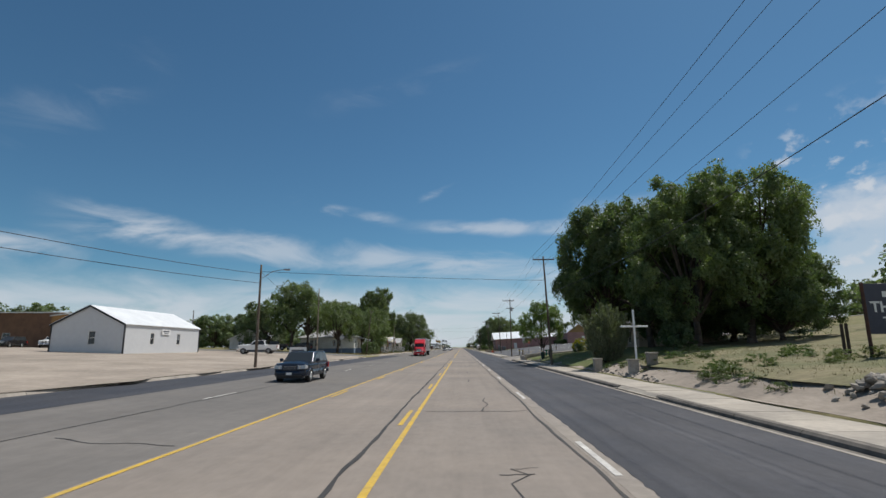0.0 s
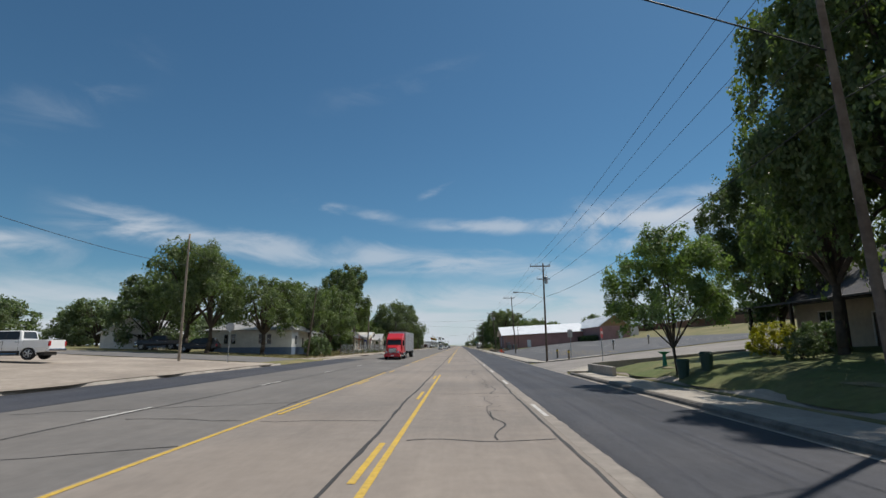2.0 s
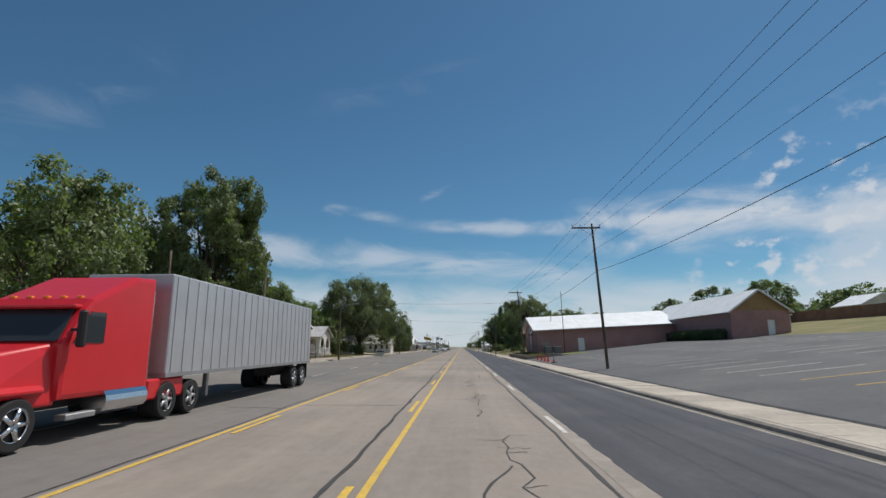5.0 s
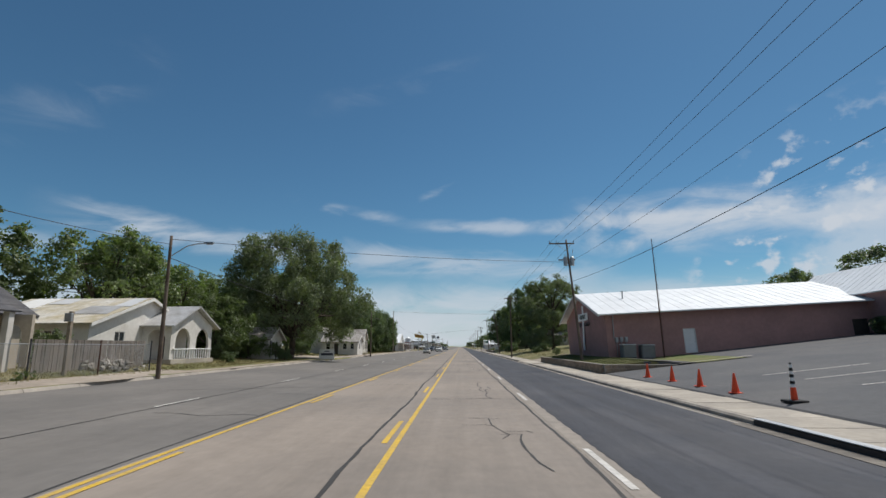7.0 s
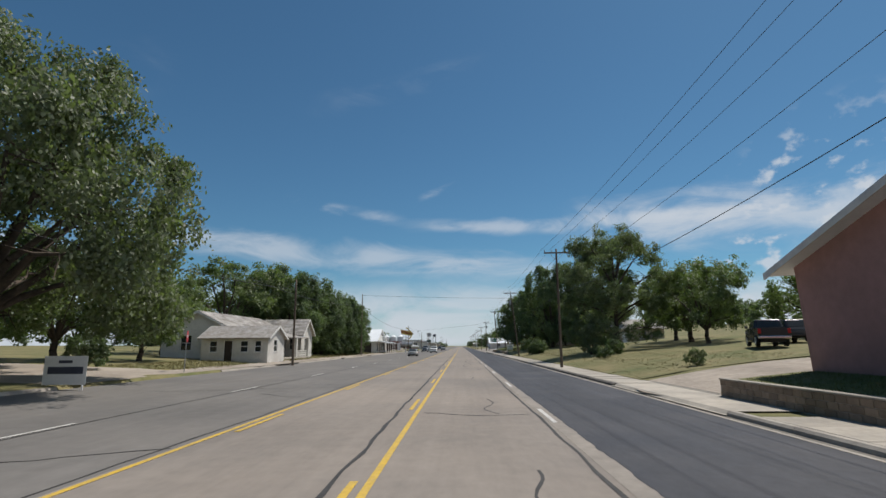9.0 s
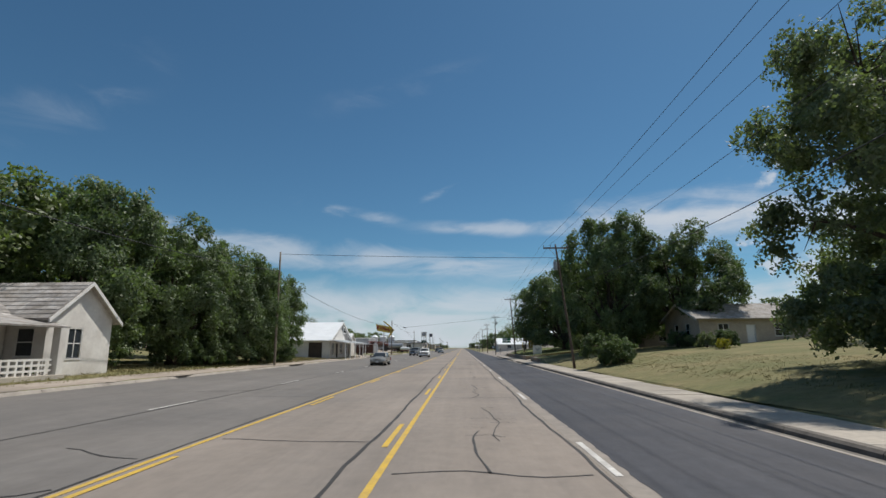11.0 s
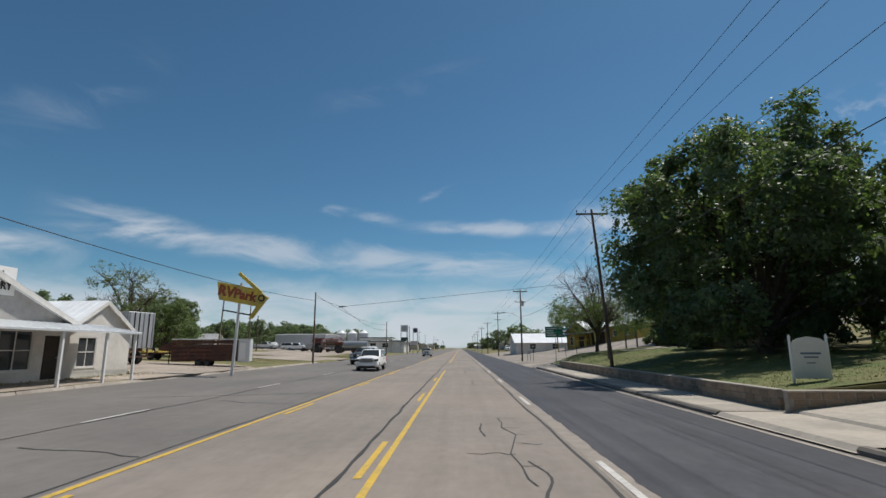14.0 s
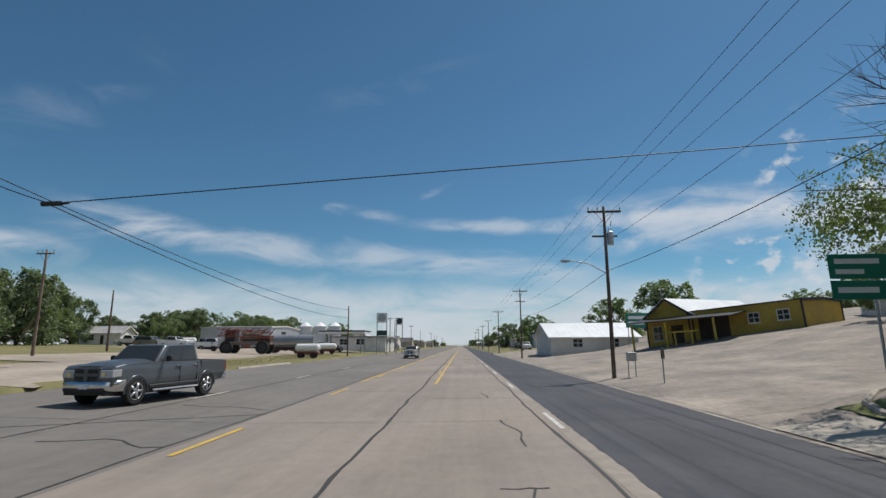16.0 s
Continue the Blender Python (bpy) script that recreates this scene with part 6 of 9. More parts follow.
def panel(a, b, c, d, out=0.012, inset=0.0):
    """A thin plate on the quad a b c d (counter-clockwise seen from outside)."""
    P = [Vector(v) for v in (a, b, c, d)]
    mid = sum(P, Vector()) / 4
    P = [p + (mid - p).normalized() * inset for p in P]
    n = (P[1] - P[0]).cross(P[3] - P[0]).normalized()
    bm = B()
    lo, hi = [bm.verts.new(p - n * 0.01) for p in P], [bm.verts.new(p + n * out) for p in P]
    bm.faces.new(lo[::-1]), bm.faces.new(hi)
    for i in range(4):
        j = (i + 1) % 4
        bm.faces.new((lo[i], lo[j], hi[j], hi[i]))
    return bm


def bi(q, u, v):
    a, b, c, d = map(Vector, q)
    return a.lerp(b, u).lerp(d.lerp(c, u), v)


def road_car(kind, paint, x, y, label, turn=0.0, z=None, name=None, detail=True):
    """Passenger vehicles: 'suv', 'pickup', 'sedan'."""
    S = {"suv": dict(L=5.6, W=2.02, belt=1.20, hood=1.23, roof=1.90, nose=1.17, low=0.40, c0=1.42, c1=5.54, t0=2.34, t1=5.22, wr=0.41, ax=(0.95, 4.20)),
         "crossover": dict(L=5.1, W=1.98, belt=1.12, hood=1.12, roof=1.76, nose=1.09, low=0.38, c0=1.32, c1=5.0, t0=2.15, t1=4.6, wr=0.37, ax=(0.95, 4.0)),
         "pickup": dict(L=5.85, W=2.04, belt=1.34, hood=1.35, roof=1.97, nose=1.31, low=0.50, c0=1.72, c1=4.12, t0=2.36, t1=3.98, wr=0.43, ax=(0.97, 4.60)),
         "sedan": dict(L=4.75, W=1.82, belt=0.96, hood=0.90, roof=1.45, nose=0.80, low=0.30, c0=1.15, c1=4.25, t0=2.05, t1=3.45, wr=0.32, ax=(0.95, 3.70))}[kind]
    t = thing(name or {"suv": "suv", "crossover": "suv", "pickup": "pickup_truck", "sedan": "sedan"}[kind], (x, y, gz(x, y) if z is None else z), label, "car", "vehicles", "", turn)
    L, hw = S["L"], S["W"] / 2
    # lower body: a side outline with wheel arches, pushed across, edges rounded
    def arch(cy):
        r = S["wr"] * 1.17
        return [(cy + r * math.cos(a), max(S["low"], S["wr"] + r * math.sin(a))) for a in [math.pi - k * math.pi / 7 for k in range(8)]]
    back_z = S["belt"] if kind != "sedan" else 0.98
    outline = [(0.04, S["low"] + 0.06)] + [(S["ax"][0] - S["wr"] * 1.17, S["low"])] + arch(S["ax"][0]) + [(S["ax"][1] - S["wr"] * 1.17, S["low"])] + arch(S["ax"][1]) + [(L - 0.05, S["low"] + 0.05), (L, S["low"] + 0.3)]
    outline += [(L - 0.02, back_z - 0.12), (L - 0.12, back_z)] if kind != "pickup" else [(L, S["belt"])]
    if kind == "pickup":
        outline += [(L - 0.08, S["belt"]), (L - 0.08, 0.78), (S["c1"] + 0.06, 0.78), (S["c1"] + 0.06, S["belt"])]
    outline += [(S["c0"], S["hood"] - 0.02), (0.50, S["nose"] - 0.01), (0.16, S["nose"] - 0.04), (0.04, S["nose"] - 0.12), (0.0, S["nose"] - 0.30)]
    clean = [outline[0]]
    for p in outline[1:]:
        if (Vector(p) - Vector(clean[-1])).length > 0.01:
            clean.append(p)
    bm = prism(B(), clean, "x", -hw, hw)
    rim_e = [e for e in bm.edges if abs(e.verts[0].co.x - e.verts[1].co.x) < 1e-4]
    bmesh.ops.bevel(bm, geom=rim_e, offset=0.10 if kind != "pickup" else 0.06, segments=3, affect="EDGES", profile=0.6)
    for v in bm.verts:
        # rounded in plan at both ends, drawn in a little towards the waist
        end = max(0.0, 1 - v.co.y / 0.7) if v.co.y < 0.7 else max(0.0, 1 - (L - v.co.y) / 0.5)
        v.co.x *= 1 - 0.10 * end ** 1.5 - 0.03 * max(0.0, (v.co.z - S["belt"] + 0.25) / 0.25)
        if v.co.z < S["low"] + 0.3:
            v.co.x *= 0.985
    # more rings along the sides, swelling over the arches and drawn in above and below
    for zc in (S["low"] + 0.16, S["low"] + 0.34, S["low"] + 0.52, S["belt"] - 0.22, S["belt"] - 0.10):
        bmesh.ops.bisect_plane(bm, geom=list(bm.verts) + list(bm.edges) + list(bm.faces), plane_co=(0, 0, zc), plane_no=(0, 0, 1))
    mid_z, half_z = (S["low"] + S["belt"]) / 2 + 0.08, (S["belt"] - S["low"]) / 2
    for v in bm.verts:
        if abs(v.co.x) > hw * 0.7:
            k = (v.co.z - mid_z) / half_z
            v.co.x *= 1.012 - 0.050 * k * k - (0.012 if -0.45 < k < -0.05 else 0.0)
    body = part("body", bm, paint, t, smooth=True)
    body.data.set_sharp_from_angle(angle=0.7)
    if kind == "pickup":
        for s in (-1, 1):
            part("bed_side", box(B(), s * hw - s * 0.09, s * hw - s * 0.012, S["c1"] + 0.08, L - 0.06, 0.8, S["belt"] - 0.005, 0.015), paint, t)
        part("tailgate", box(B(), -hw + 0.1, hw - 0.1, L - 0.07, L - 0.01, 0.62, S["belt"] - 0.01, 0.012), paint, t)
    # crowned hood over the engine, with a raised middle
    bm = B()
    nu, nv = 12, 8
    wf, wb = hw * 0.74, hw * 0.86
    top_ = []
    for j in range(nv + 1):
        v = j / nv
        yy = 0.07 + (S["c0"] + 0.12 - 0.07) * v
        zz = S["nose"] - 0.085 + 0.08 * min(1, v * 3.2) ** 0.6 + (S["hood"] - S["nose"] + 0.05) * v
        row, low_ = [], []
        for i in range(nu + 1):
            u = 2 * i / nu - 1
            xx = u * (wf + (wb - wf) * v)
            bulge = 0.022 if abs(u) < 0.58 else 0.0
            row.append(bm.verts.new((xx, yy + 0.10 * u * u * (1 - v) ** 2, zz + 0.045 * (1 - u * u) + bulge * min(1, v * 4 + 0.3) - 0.035 * abs(u) ** 6)))
            low_.append((xx, row[-1].co.y))
        top_.append(row)
    for j in range(nv):
        for i in range(nu):
            bm.faces.new((top_[j][i], top_[j][i + 1], top_[j + 1][i + 1], top_[j + 1][i]))
    rim_ = [e for e in bm.edges if e.is_boundary]
    ext = bmesh.ops.extrude_edge_only(bm, edges=rim_)
    for v in ext["geom"]:
        if isinstance(v, bmesh.types.BMVert):
            v.co.z -= 0.09
    bmesh.ops.recalc_face_normals(bm, faces=list(bm.faces))
    part("hood", bm, paint, t, smooth=True).data.set_sharp_from_angle(angle=0.9)
    for s in (-1, 1):
        # lips round the wheel openings
        for cy in S["ax"]:
            bm = B()
            r0, r1, x0 = S["wr"] * 1.12, S["wr"] * 1.22, s * (hw - 0.05)
            rows_ = []
            for k in range(13):
                a = -0.12 + (math.pi + 0.24) * k / 12
                c_, s_ = math.cos(a), math.sin(a)
                rows_.append([bm.verts.new((x0 + s * d, cy + r * c_, S["wr"] + r * s_)) for r, d in ((r0, 0.0), (r0, 0.05), ((r0 + r1) / 2, 0.054), (r1, 0.042), (r1, 0.0))])
            for k in range(12):
                for i in range(4):
                    bm.faces.new((rows_[k][i], rows_[k + 1][i], rows_[k + 1][i + 1], rows_[k][i + 1]))
            bmesh.ops.recalc_face_normals(bm, faces=list(bm.faces))
            part("wheel_arch", bm, paint, t, smooth=True)
        part("wiper", rod(B(), (s * 0.62 - 0.25, S["c0"] + 0.13, S["belt"] + 0.06), (s * 0.62 + 0.25, S["c0"] + 0.16, S["belt"] + 0.07), 0.012, n=5), PLASTIC_BLACK, t)
    # cabin
    b0, b1 = hw - 0.05, hw - (0.20 if kind != "sedan" else 0.26)
    zb, zt = S["belt"] - 0.06, S["roof"]
    lo = [(-b0, S["c0"], zb), (b0, S["c0"], zb), (b0, S["c1"], zb), (-b0, S["c1"], zb)]
    hi = [(-b1, S["t0"], zt - 0.03), (b1, S["t0"], zt - 0.03), (b1, S["t1"], zt), (-b1, S["t1"], zt)]
    bm = B()
    vl, vh = [bm.verts.new(v) for v in lo], [bm.verts.new(v) for v in hi]
    bm.faces.new(vl[::-1]), bm.faces.new(vh)
    for i in range(4):
        j = (i + 1) % 4
        bm.faces.new((vl[i], vl[j], vh[j], vh[i]))
    bmesh.ops.bevel(bm, geom=list(bm.edges), offset=0.09, segments=3, affect="EDGES", profile=0.55)
    cab_ = part("cabin", bm, paint, t, smooth=True)
    cab_.data.set_sharp_from_angle(angle=0.7)
    front = (lo[0], lo[1], hi[1], hi[0])
    part("screen_frame", panel(*(bi(front, u, v) for u, v in ((.04, .08), (.96, .08), (.94, .94), (.06, .94))), 0.006), PLASTIC_BLACK, t)
    part("windscreen", panel(*(bi(front, u, v) for u, v in ((.07, .14), (.93, .14), (.91, .90), (.09, .90)))), GLASS_CAR, t)
    rear = (lo[2], lo[3], hi[3], hi[2])
    part("rear_window", panel(*(bi(rear, u, v) for u, v in ((.1, .22), (.9, .22), (.88, .9), (.12, .9)))), GLASS_CAR, t)
    cuts = {"suv": ((.12, .40), (.43, .66), (.69, .94)), "crossover": ((.12, .40), (.43, .68), (.71, .92)), "pickup": ((.14, .52), (.56, .92)), "sedan": ((.14, .50), (.53, .86))}[kind]
    for s, quad in ((1, (lo[1], lo[2], hi[2], hi[1])), (-1, (lo[3], lo[0], hi[0], hi[3]))):
        for a, b in (((cuts[0][0], cuts[1][1]), cuts[2]) if len(cuts) == 3 else ((cuts[0][0], cuts[1][1]),)):
            if s < 0:
                a, b = 1 - b, 1 - a
            part("window_frame", panel(*(bi(quad, u, v) for u, v in ((a - .012, .12), (b + .012, .12), (b + .008, .93), (a - .008, .93))), 0.006), PLASTIC_BLACK, t)
        for a, b in cuts:
            if s < 0:
                a, b = 1 - b, 1 - a
            part("side_window", panel(*(bi(quad, u, v) for u, v in ((a, .16), (b, .16), (b, .90), (a, .90)))), GLASS_CAR, t)
    for s in (-1, 1):
        for ay in S["ax"]:
            wheel(t, s * (hw - 0.13), ay, S["wr"], 0.25, s)
        # headlight wrapped round the corner, a dark housing with a bright bowl in it
        hz0, hz1 = S["nose"] - (0.42 if kind == "pickup" else 0.33), S["nose"] - (0.17 if kind == "pickup" else 0.13)
        plan = [(hw - 0.52, -0.03), (hw - 0.28, -0.03), (hw - 0.085, 0.0), (hw - 0.022, 0.30), (hw - 0.08, 0.36), (hw - 0.50, 0.25)]
        bm = B()
        lo_, hi_ = [], []
        for i, (px, py) in enumerate(plan):
            tip = (0, 0.01, 0.02, 0.05, 0.05, 0)[i]
            lo_.append(bm.verts.new((s * px, py, hz0 + tip)))
            hi_.append(bm.verts.new((s * (px - 0.01), py + 0.02, hz1 + tip * 0.4)))
        bm.faces.new(lo_), bm.faces.new(hi_)
        for i in range(6):
            j = (i + 1) % 6
            bm.faces.new((lo_[i], lo_[j], hi_[j], hi_[i]))
        bmesh.ops.recalc_face_normals(bm, faces=list(bm.faces))
        bmesh.ops.bevel(bm, geom=list(bm.edges), offset=0.012, segments=1, affect="EDGES")
        hl = part("headlight", bm, GLASS_CAR if kind == "suv" else LAMP_GLASS, t)
        part("bowl", rod(B(), (s * (hw - 0.38), -0.04, (hz0 + hz1) / 2), (s * (hw - 0.38), 0.05, (hz0 + hz1) / 2), (hz1 - hz0) * 0.30, n=12), CHROME, hl)
        part("tail_light", box(B(), s * (hw - 0.22), s * (hw - 0.02), L - 0.16, L + 0.015, S["belt"] - 0.42, S["belt"] - 0.08, 0.02), RED_LENS, t)
        m = box(B(), s * (hw + 0.02), s * (hw + 0.24), S["c0"] + 0.42, S["c0"] + 0.54, S["belt"] + 0.02, S["belt"] + 0.22, 0.03)
        part("mirror", m, PLASTIC_BLACK if kind == "pickup" else paint, t)
        part("sill", box(B(), s * (hw - 0.1), s * (hw + 0.015), S["ax"][0] + S["wr"] * 1.25, S["ax"][1] - S["wr"] * 1.25, S["low"] - 0.02, S["low"] + 0.10, 0.02), PLASTIC_BLACK, t)
        for a, b in cuts[:2]:
            yh = S["c0"] + (S["c1"] - S["c0"]) * (b - 0.03)
            part("door_handle", box(B(), s * (hw - 0.01), s * (hw + 0.025), yh - 0.12, yh + 0.06, S["belt"] - 0.16, S["belt"] - 0.12, 0.008), CHROME if kind != "sedan" else paint, t)
            part("door_seam", box(B(), s * (hw - 0.02), s * (hw + 0.002), yh + 0.1, yh + 0.112, S["low"] + 0.1, S["belt"] - 0.05), PLASTIC_BLACK, t)
    gz0, gz1 = S["nose"] - {"pickup": 0.50, "crossover": 0.50, "suv": 0.38, "sedan": 0.32}[kind], S["nose"] - (0.10 if kind == "suv" else 0.13)
    gx = hw - (0.47 if kind == "suv" else 0.58)
    part("grille_surround", box(B(), -gx - 0.05, gx + 0.05, -0.022, 0.12, gz0 - 0.04, gz1 + 0.04, 0.025), paint if kind != "suv" else CHROME, t)
    part("grille", box(B(), -gx, gx, -0.03, 0.1, gz0, gz1, 0.02), PLASTIC_BLACK, t)
    bars_n = 5 if kind == "suv" else 3
    for k in range(bars_n):
        zz = gz0 + (gz1 - gz0) * (k + 0.5) / bars_n
        part("grille_bar", box(B(), -gx + 0.02, gx - 0.02, -0.045, -0.02, zz - 0.011, zz + 0.011, 0.006), CHROME if kind != "pickup" else PLASTIC_BLACK, t)
    if kind == "pickup":
        part("grille_post", box(B(), -0.075, 0.075, -0.060, -0.02, gz0, gz1, 0.012), paint, t)
        part("grille_crossbar", box(B(), -hw + 0.56, hw - 0.56, -0.056, -0.02, (gz0 + gz1) / 2 - 0.045, (gz0 + gz1) / 2 + 0.045, 0.012), paint, t)
        for s in (-1, 1):
            part("step_bar", rod(B(), (s * (hw + 0.03), S["ax"][0] + 0.65, 0.42), (s * (hw + 0.03), S["ax"][1] - 0.65, 0.42), 0.04, n=7), CHROME, t)
    bm = B()
    ny_ = 10
    prof_ = [(0.16, S["low"] - 0.04), (-0.02, S["low"] - 0.02), (-0.10, S["low"] + 0.06), (-0.10, S["low"] + 0.24), (-0.03, S["low"] + 0.31), (0.16, S["low"] + 0.33)]
    ribs_ = []
    for i in range(ny_ + 1):
        u = 2 * i / ny_ - 1
        back_ = 0.05 * u * u + 0.30 * max(0.0, abs(u) - 0.78) / 0.22
        ribs_.append([bm.verts.new((u * (hw + 0.01 - (0.03 if abs(u) == 1 else 0)), py + back_, pz)) for py, pz in prof_])
    for i in range(ny_):
        for k in range(6):
            m_ = (k + 1) % 6
            bm.faces.new((ribs_[i][k], ribs_[i + 1][k], ribs_[i + 1][m_], ribs_[i][m_]))
    bm.faces.new(ribs_[0]), bm.faces.new(ribs_[-1])
    bmesh.ops.recalc_face_normals(bm, faces=list(bm.faces))
    part("front_bumper", bm, CHROME if kind == "pickup" else paint, t, smooth=True).data.set_sharp_from_angle(angle=0.9)
    part("lower_grille", box(B(), -hw + 0.28, hw - 0.28, -0.115, 0.0, S["low"] - 0.02, S["low"] + 0.08, 0.01), PLASTIC_BLACK, t)
    part("air_dam", box(B(), -hw + 0.22, hw - 0.22, -0.02, 0.3, S["low"] - 0.14, S["low"] - 0.02, 0.02), PLASTIC_BLACK, t)
    part("rear_bumper", box(B(), -hw + 0.03, hw - 0.03, L - 0.2, L + 0.08, S["low"] + 0.05, S["low"] + 0.25, 0.04), CHROME if kind == "pickup" else paint, t)
    part("plate", box(B(), -0.16, 0.16, -0.12, -0.10, S["low"] + 0.06, S["low"] + 0.2), SIGN_WHITE, t)
    part("underbody", box(B(), -hw + 0.30, hw - 0.30, 0.6, L - 0.4, 0.30, S["low"] + 0.12), PLASTIC_BLACK, t)
    if kind in ("suv", "crossover"):
        for s in (-1, 1):
            part("roof_rail", box(B(), s * (b1 - 0.05), s * (b1 - 0.01), S["t0"] + 0.3, S["t1"] - 0.2, zt, zt + 0.05, 0.01), PLASTIC_BLACK, t)
    return t


def semi_truck(x, y):
    t = thing("semi_truck", (x, y, road_z(x)), "red semi truck pulling a long pale box trailer", "truck", "vehicles")
    hw = 1.2
    # hood, cab and sleeper
    bm = B()
    lo = [(-0.95, 0.1, 0.75), (0.95, 0.1, 0.75), (1.12, 2.1, 0.75), (-1.12, 2.1, 0.75)]
    hi = [(-0.62, 0.2, 1.72), (0.62, 0.2, 1.72), (1.0, 2.1, 2.05), (-1.0, 2.1, 2.05)]
    vl, vh = [bm.verts.new(v) for v in lo], [bm.verts.new(v) for v in hi]
    bm.faces.new(vl[::-1]), bm.faces.new(vh)
    for i in range(4):
        bm.faces.new((vl[i], vl[(i + 1) % 4], vh[(i + 1) % 4], vh[i]))
    bmesh.ops.bevel(bm, geom=list(bm.edges), offset=0.1, segments=3, affect="EDGES", profile=0.6)
    part("hood", bm, RED_PAINT, t)
    bm = prism(B(), [(2.0, 0.85), (2.0, 2.02), (2.55, 2.85), (2.75, 3.05), (4.3, 3.75), (5.1, 3.8), (5.1, 0.85)], "x", -hw, hw)
    bmesh.ops.bevel(bm, geom=[e for e in bm.edges if abs(e.verts[0].co.x - e.verts[1].co.x) < 1e-4], offset=0.12, segments=2, affect="EDGES", profile=0.6)
    part("cab", bm, RED_PAINT, t)
    part("windscreen", panel((-1.05, 2.0, 2.08), (1.05, 2.0, 2.08), (0.98, 2.50, 2.80), (-0.98, 2.50, 2.80), 0.02), GLASS_CAR, t)
    part("sun_visor", box(B(), -1.08, 1.08, 2.32, 2.6, 2.80, 2.90, 0.03), RED_PAINT, t)
    for s in (-1, 1):
        q = [(s * (hw + 0.004), 2.25, 2.05), (s * (hw + 0.004), 3.2, 2.05), (s * (hw + 0.004), 3.2, 2.75), (s * (hw + 0.004), 2.7, 2.75)]
        part("side_window", panel(*(q if s > 0 else (q[1], q[0], q[3], q[2]))), GLASS_CAR, t)
        part("headlight", box(B(), s * 0.66, s * 0.98, 0.02, 0.35, 0.92, 1.25, 0.05), LAMP_GLASS, t)
        part("fender", box(B(), s * 0.82, s * 1.2, 0.45, 1.75, 0.98, 1.2, 0.09), RED_PAINT, t)
        bm = box(B(), s * 1.3, s * 1.48, 2.15, 2.30, 1.95, 2.75, 0.04)
        box(bm, s * 1.15, s * 1.35, 2.2, 2.26, 2.3, 2.36)
        part("mirror", bm, PLASTIC_BLACK, t)
        part("fuel_tank", rod(B(), (s * 0.98, 3.4, 0.72), (s * 0.98, 5.0, 0.72), 0.32, n=16), CHROME, t)
        part("side_fairing", box(B(), s * 1.02, s * 1.2, 5.1, 6.9, 0.55, 1.1, 0.05), RED_PAINT, t)
        part("step", box(B(), s * 0.95, s * 1.22, 2.3, 3.2, 0.42, 0.55, 0.02), STEEL, t)
        part("exhaust_stack", rod(B(), (s * 1.0, 5.25, 0.9), (s * 1.0, 5.25, 3.5), 0.07, n=10), CHROME, t)
        for ay, dual in ((1.1, 0), (6.0, 1), (7.3, 1), (17.2, 1), (18.5, 1)):
            wheel(t, s * (1.02 if not dual else 0.98), ay, 0.5, 0.3 if not dual else 0.56, s, CHROME if not dual else STEEL)
    part("grille", box(B(), -0.55, 0.55, 0.06, 0.3, 0.9, 1.62, 0.05), CHROME, t)
    for k in range(5):
        part("grille_bar", box(B(), -0.5, 0.5, 0.03, 0.07, 0.97 + k * 0.13, 1.03 + k * 0.13), DARK_METAL, t)
    part("front_bumper", box(B(), -1.18, 1.18, -0.05, 0.4, 0.40, 0.82, 0.08), RED_PAINT, t)
    part("plate", box(B(), -0.2, 0.2, -0.07, -0.05, 0.5, 0.64), SIGN_WHITE, t)
    for k in range(5):
        part("marker_lamp", box(B(), -0.8 + k * 0.4 - 0.06, -0.8 + k * 0.4 + 0.06, 2.78, 2.9, 3.06, 3.13, 0.015), AMBER, t)
    part("chassis", box(B(), -0.45, 0.45, 1.0, 8.2, 0.62, 0.95), DARK_METAL, t)
    # trailer
    tr = part("trailer_box", box(B(), -1.28, 1.28, 5.75, 19.6, 1.2, 4.05, 0.03), TRAILER_SKIN, t, "pale ribbed box trailer")
    for k in range(23):
        yy = 6.0 + k * 0.6
        for s in (-1, 1):
            part("trailer_post", box(B(), s * 1.282, s * 1.30, yy - 0.03, yy + 0.03, 1.25, 4.0), TRAILER_SKIN, tr)
    part("trailer_rail", box(B(), -1.3, 1.3, 5.74, 19.61, 1.12, 1.24), STEEL, tr)
    for s in (-1, 1):
        part("landing_leg", box(B(), s * 0.85 - 0.07, s * 0.85 + 0.07, 8.9, 9.05, 0.35, 1.15), STEEL, tr)
        part("mud_flap", box(B(), s * 0.7, s * 1.25, 19.2, 19.22, 0.35, 1.1), RUBBER, tr)
    part("bogie", box(B(), -0.5, 0.5, 16.4, 19.3, 0.6, 1.1), DARK_METAL, tr)
    return t


road_car("crossover", NAVY_PAINT, -9.9, 29.8, "dark navy suv driving in the oncoming lane", z=0.12)
semi_truck(-9.6, 116.4)
road_car("sedan", SILVER_PAINT, -9.6, 294.6, "silver beige sedan in the oncoming lane", z=0.11)
road_car("suv", WHITE_PAINT, -8.2, 345.8, "large white suv in the oncoming lane", z=0.07)
road_car("pickup", GREY_PAINT, -11.9, 360.0, "dark grey crew cab pickup in the oncoming lane", z=0.19, turn=-9)
road_car("pickup", SILVER_PAINT, -8.0, 424, "pale pickup truck driving in the distance", z=0.06)
road_car("crossover", DARK_PAINT, -11.5, 470, "dark suv driving in the distance", z=0.17)
road_car("pickup", WHITE_PAINT, -33.6, 77, "white crew cab pickup parked on a dirt lot", turn=-80)
road_car("suv", DARK_PAINT, -79, 86, "dark blue suv parked before a brick building", turn=10)
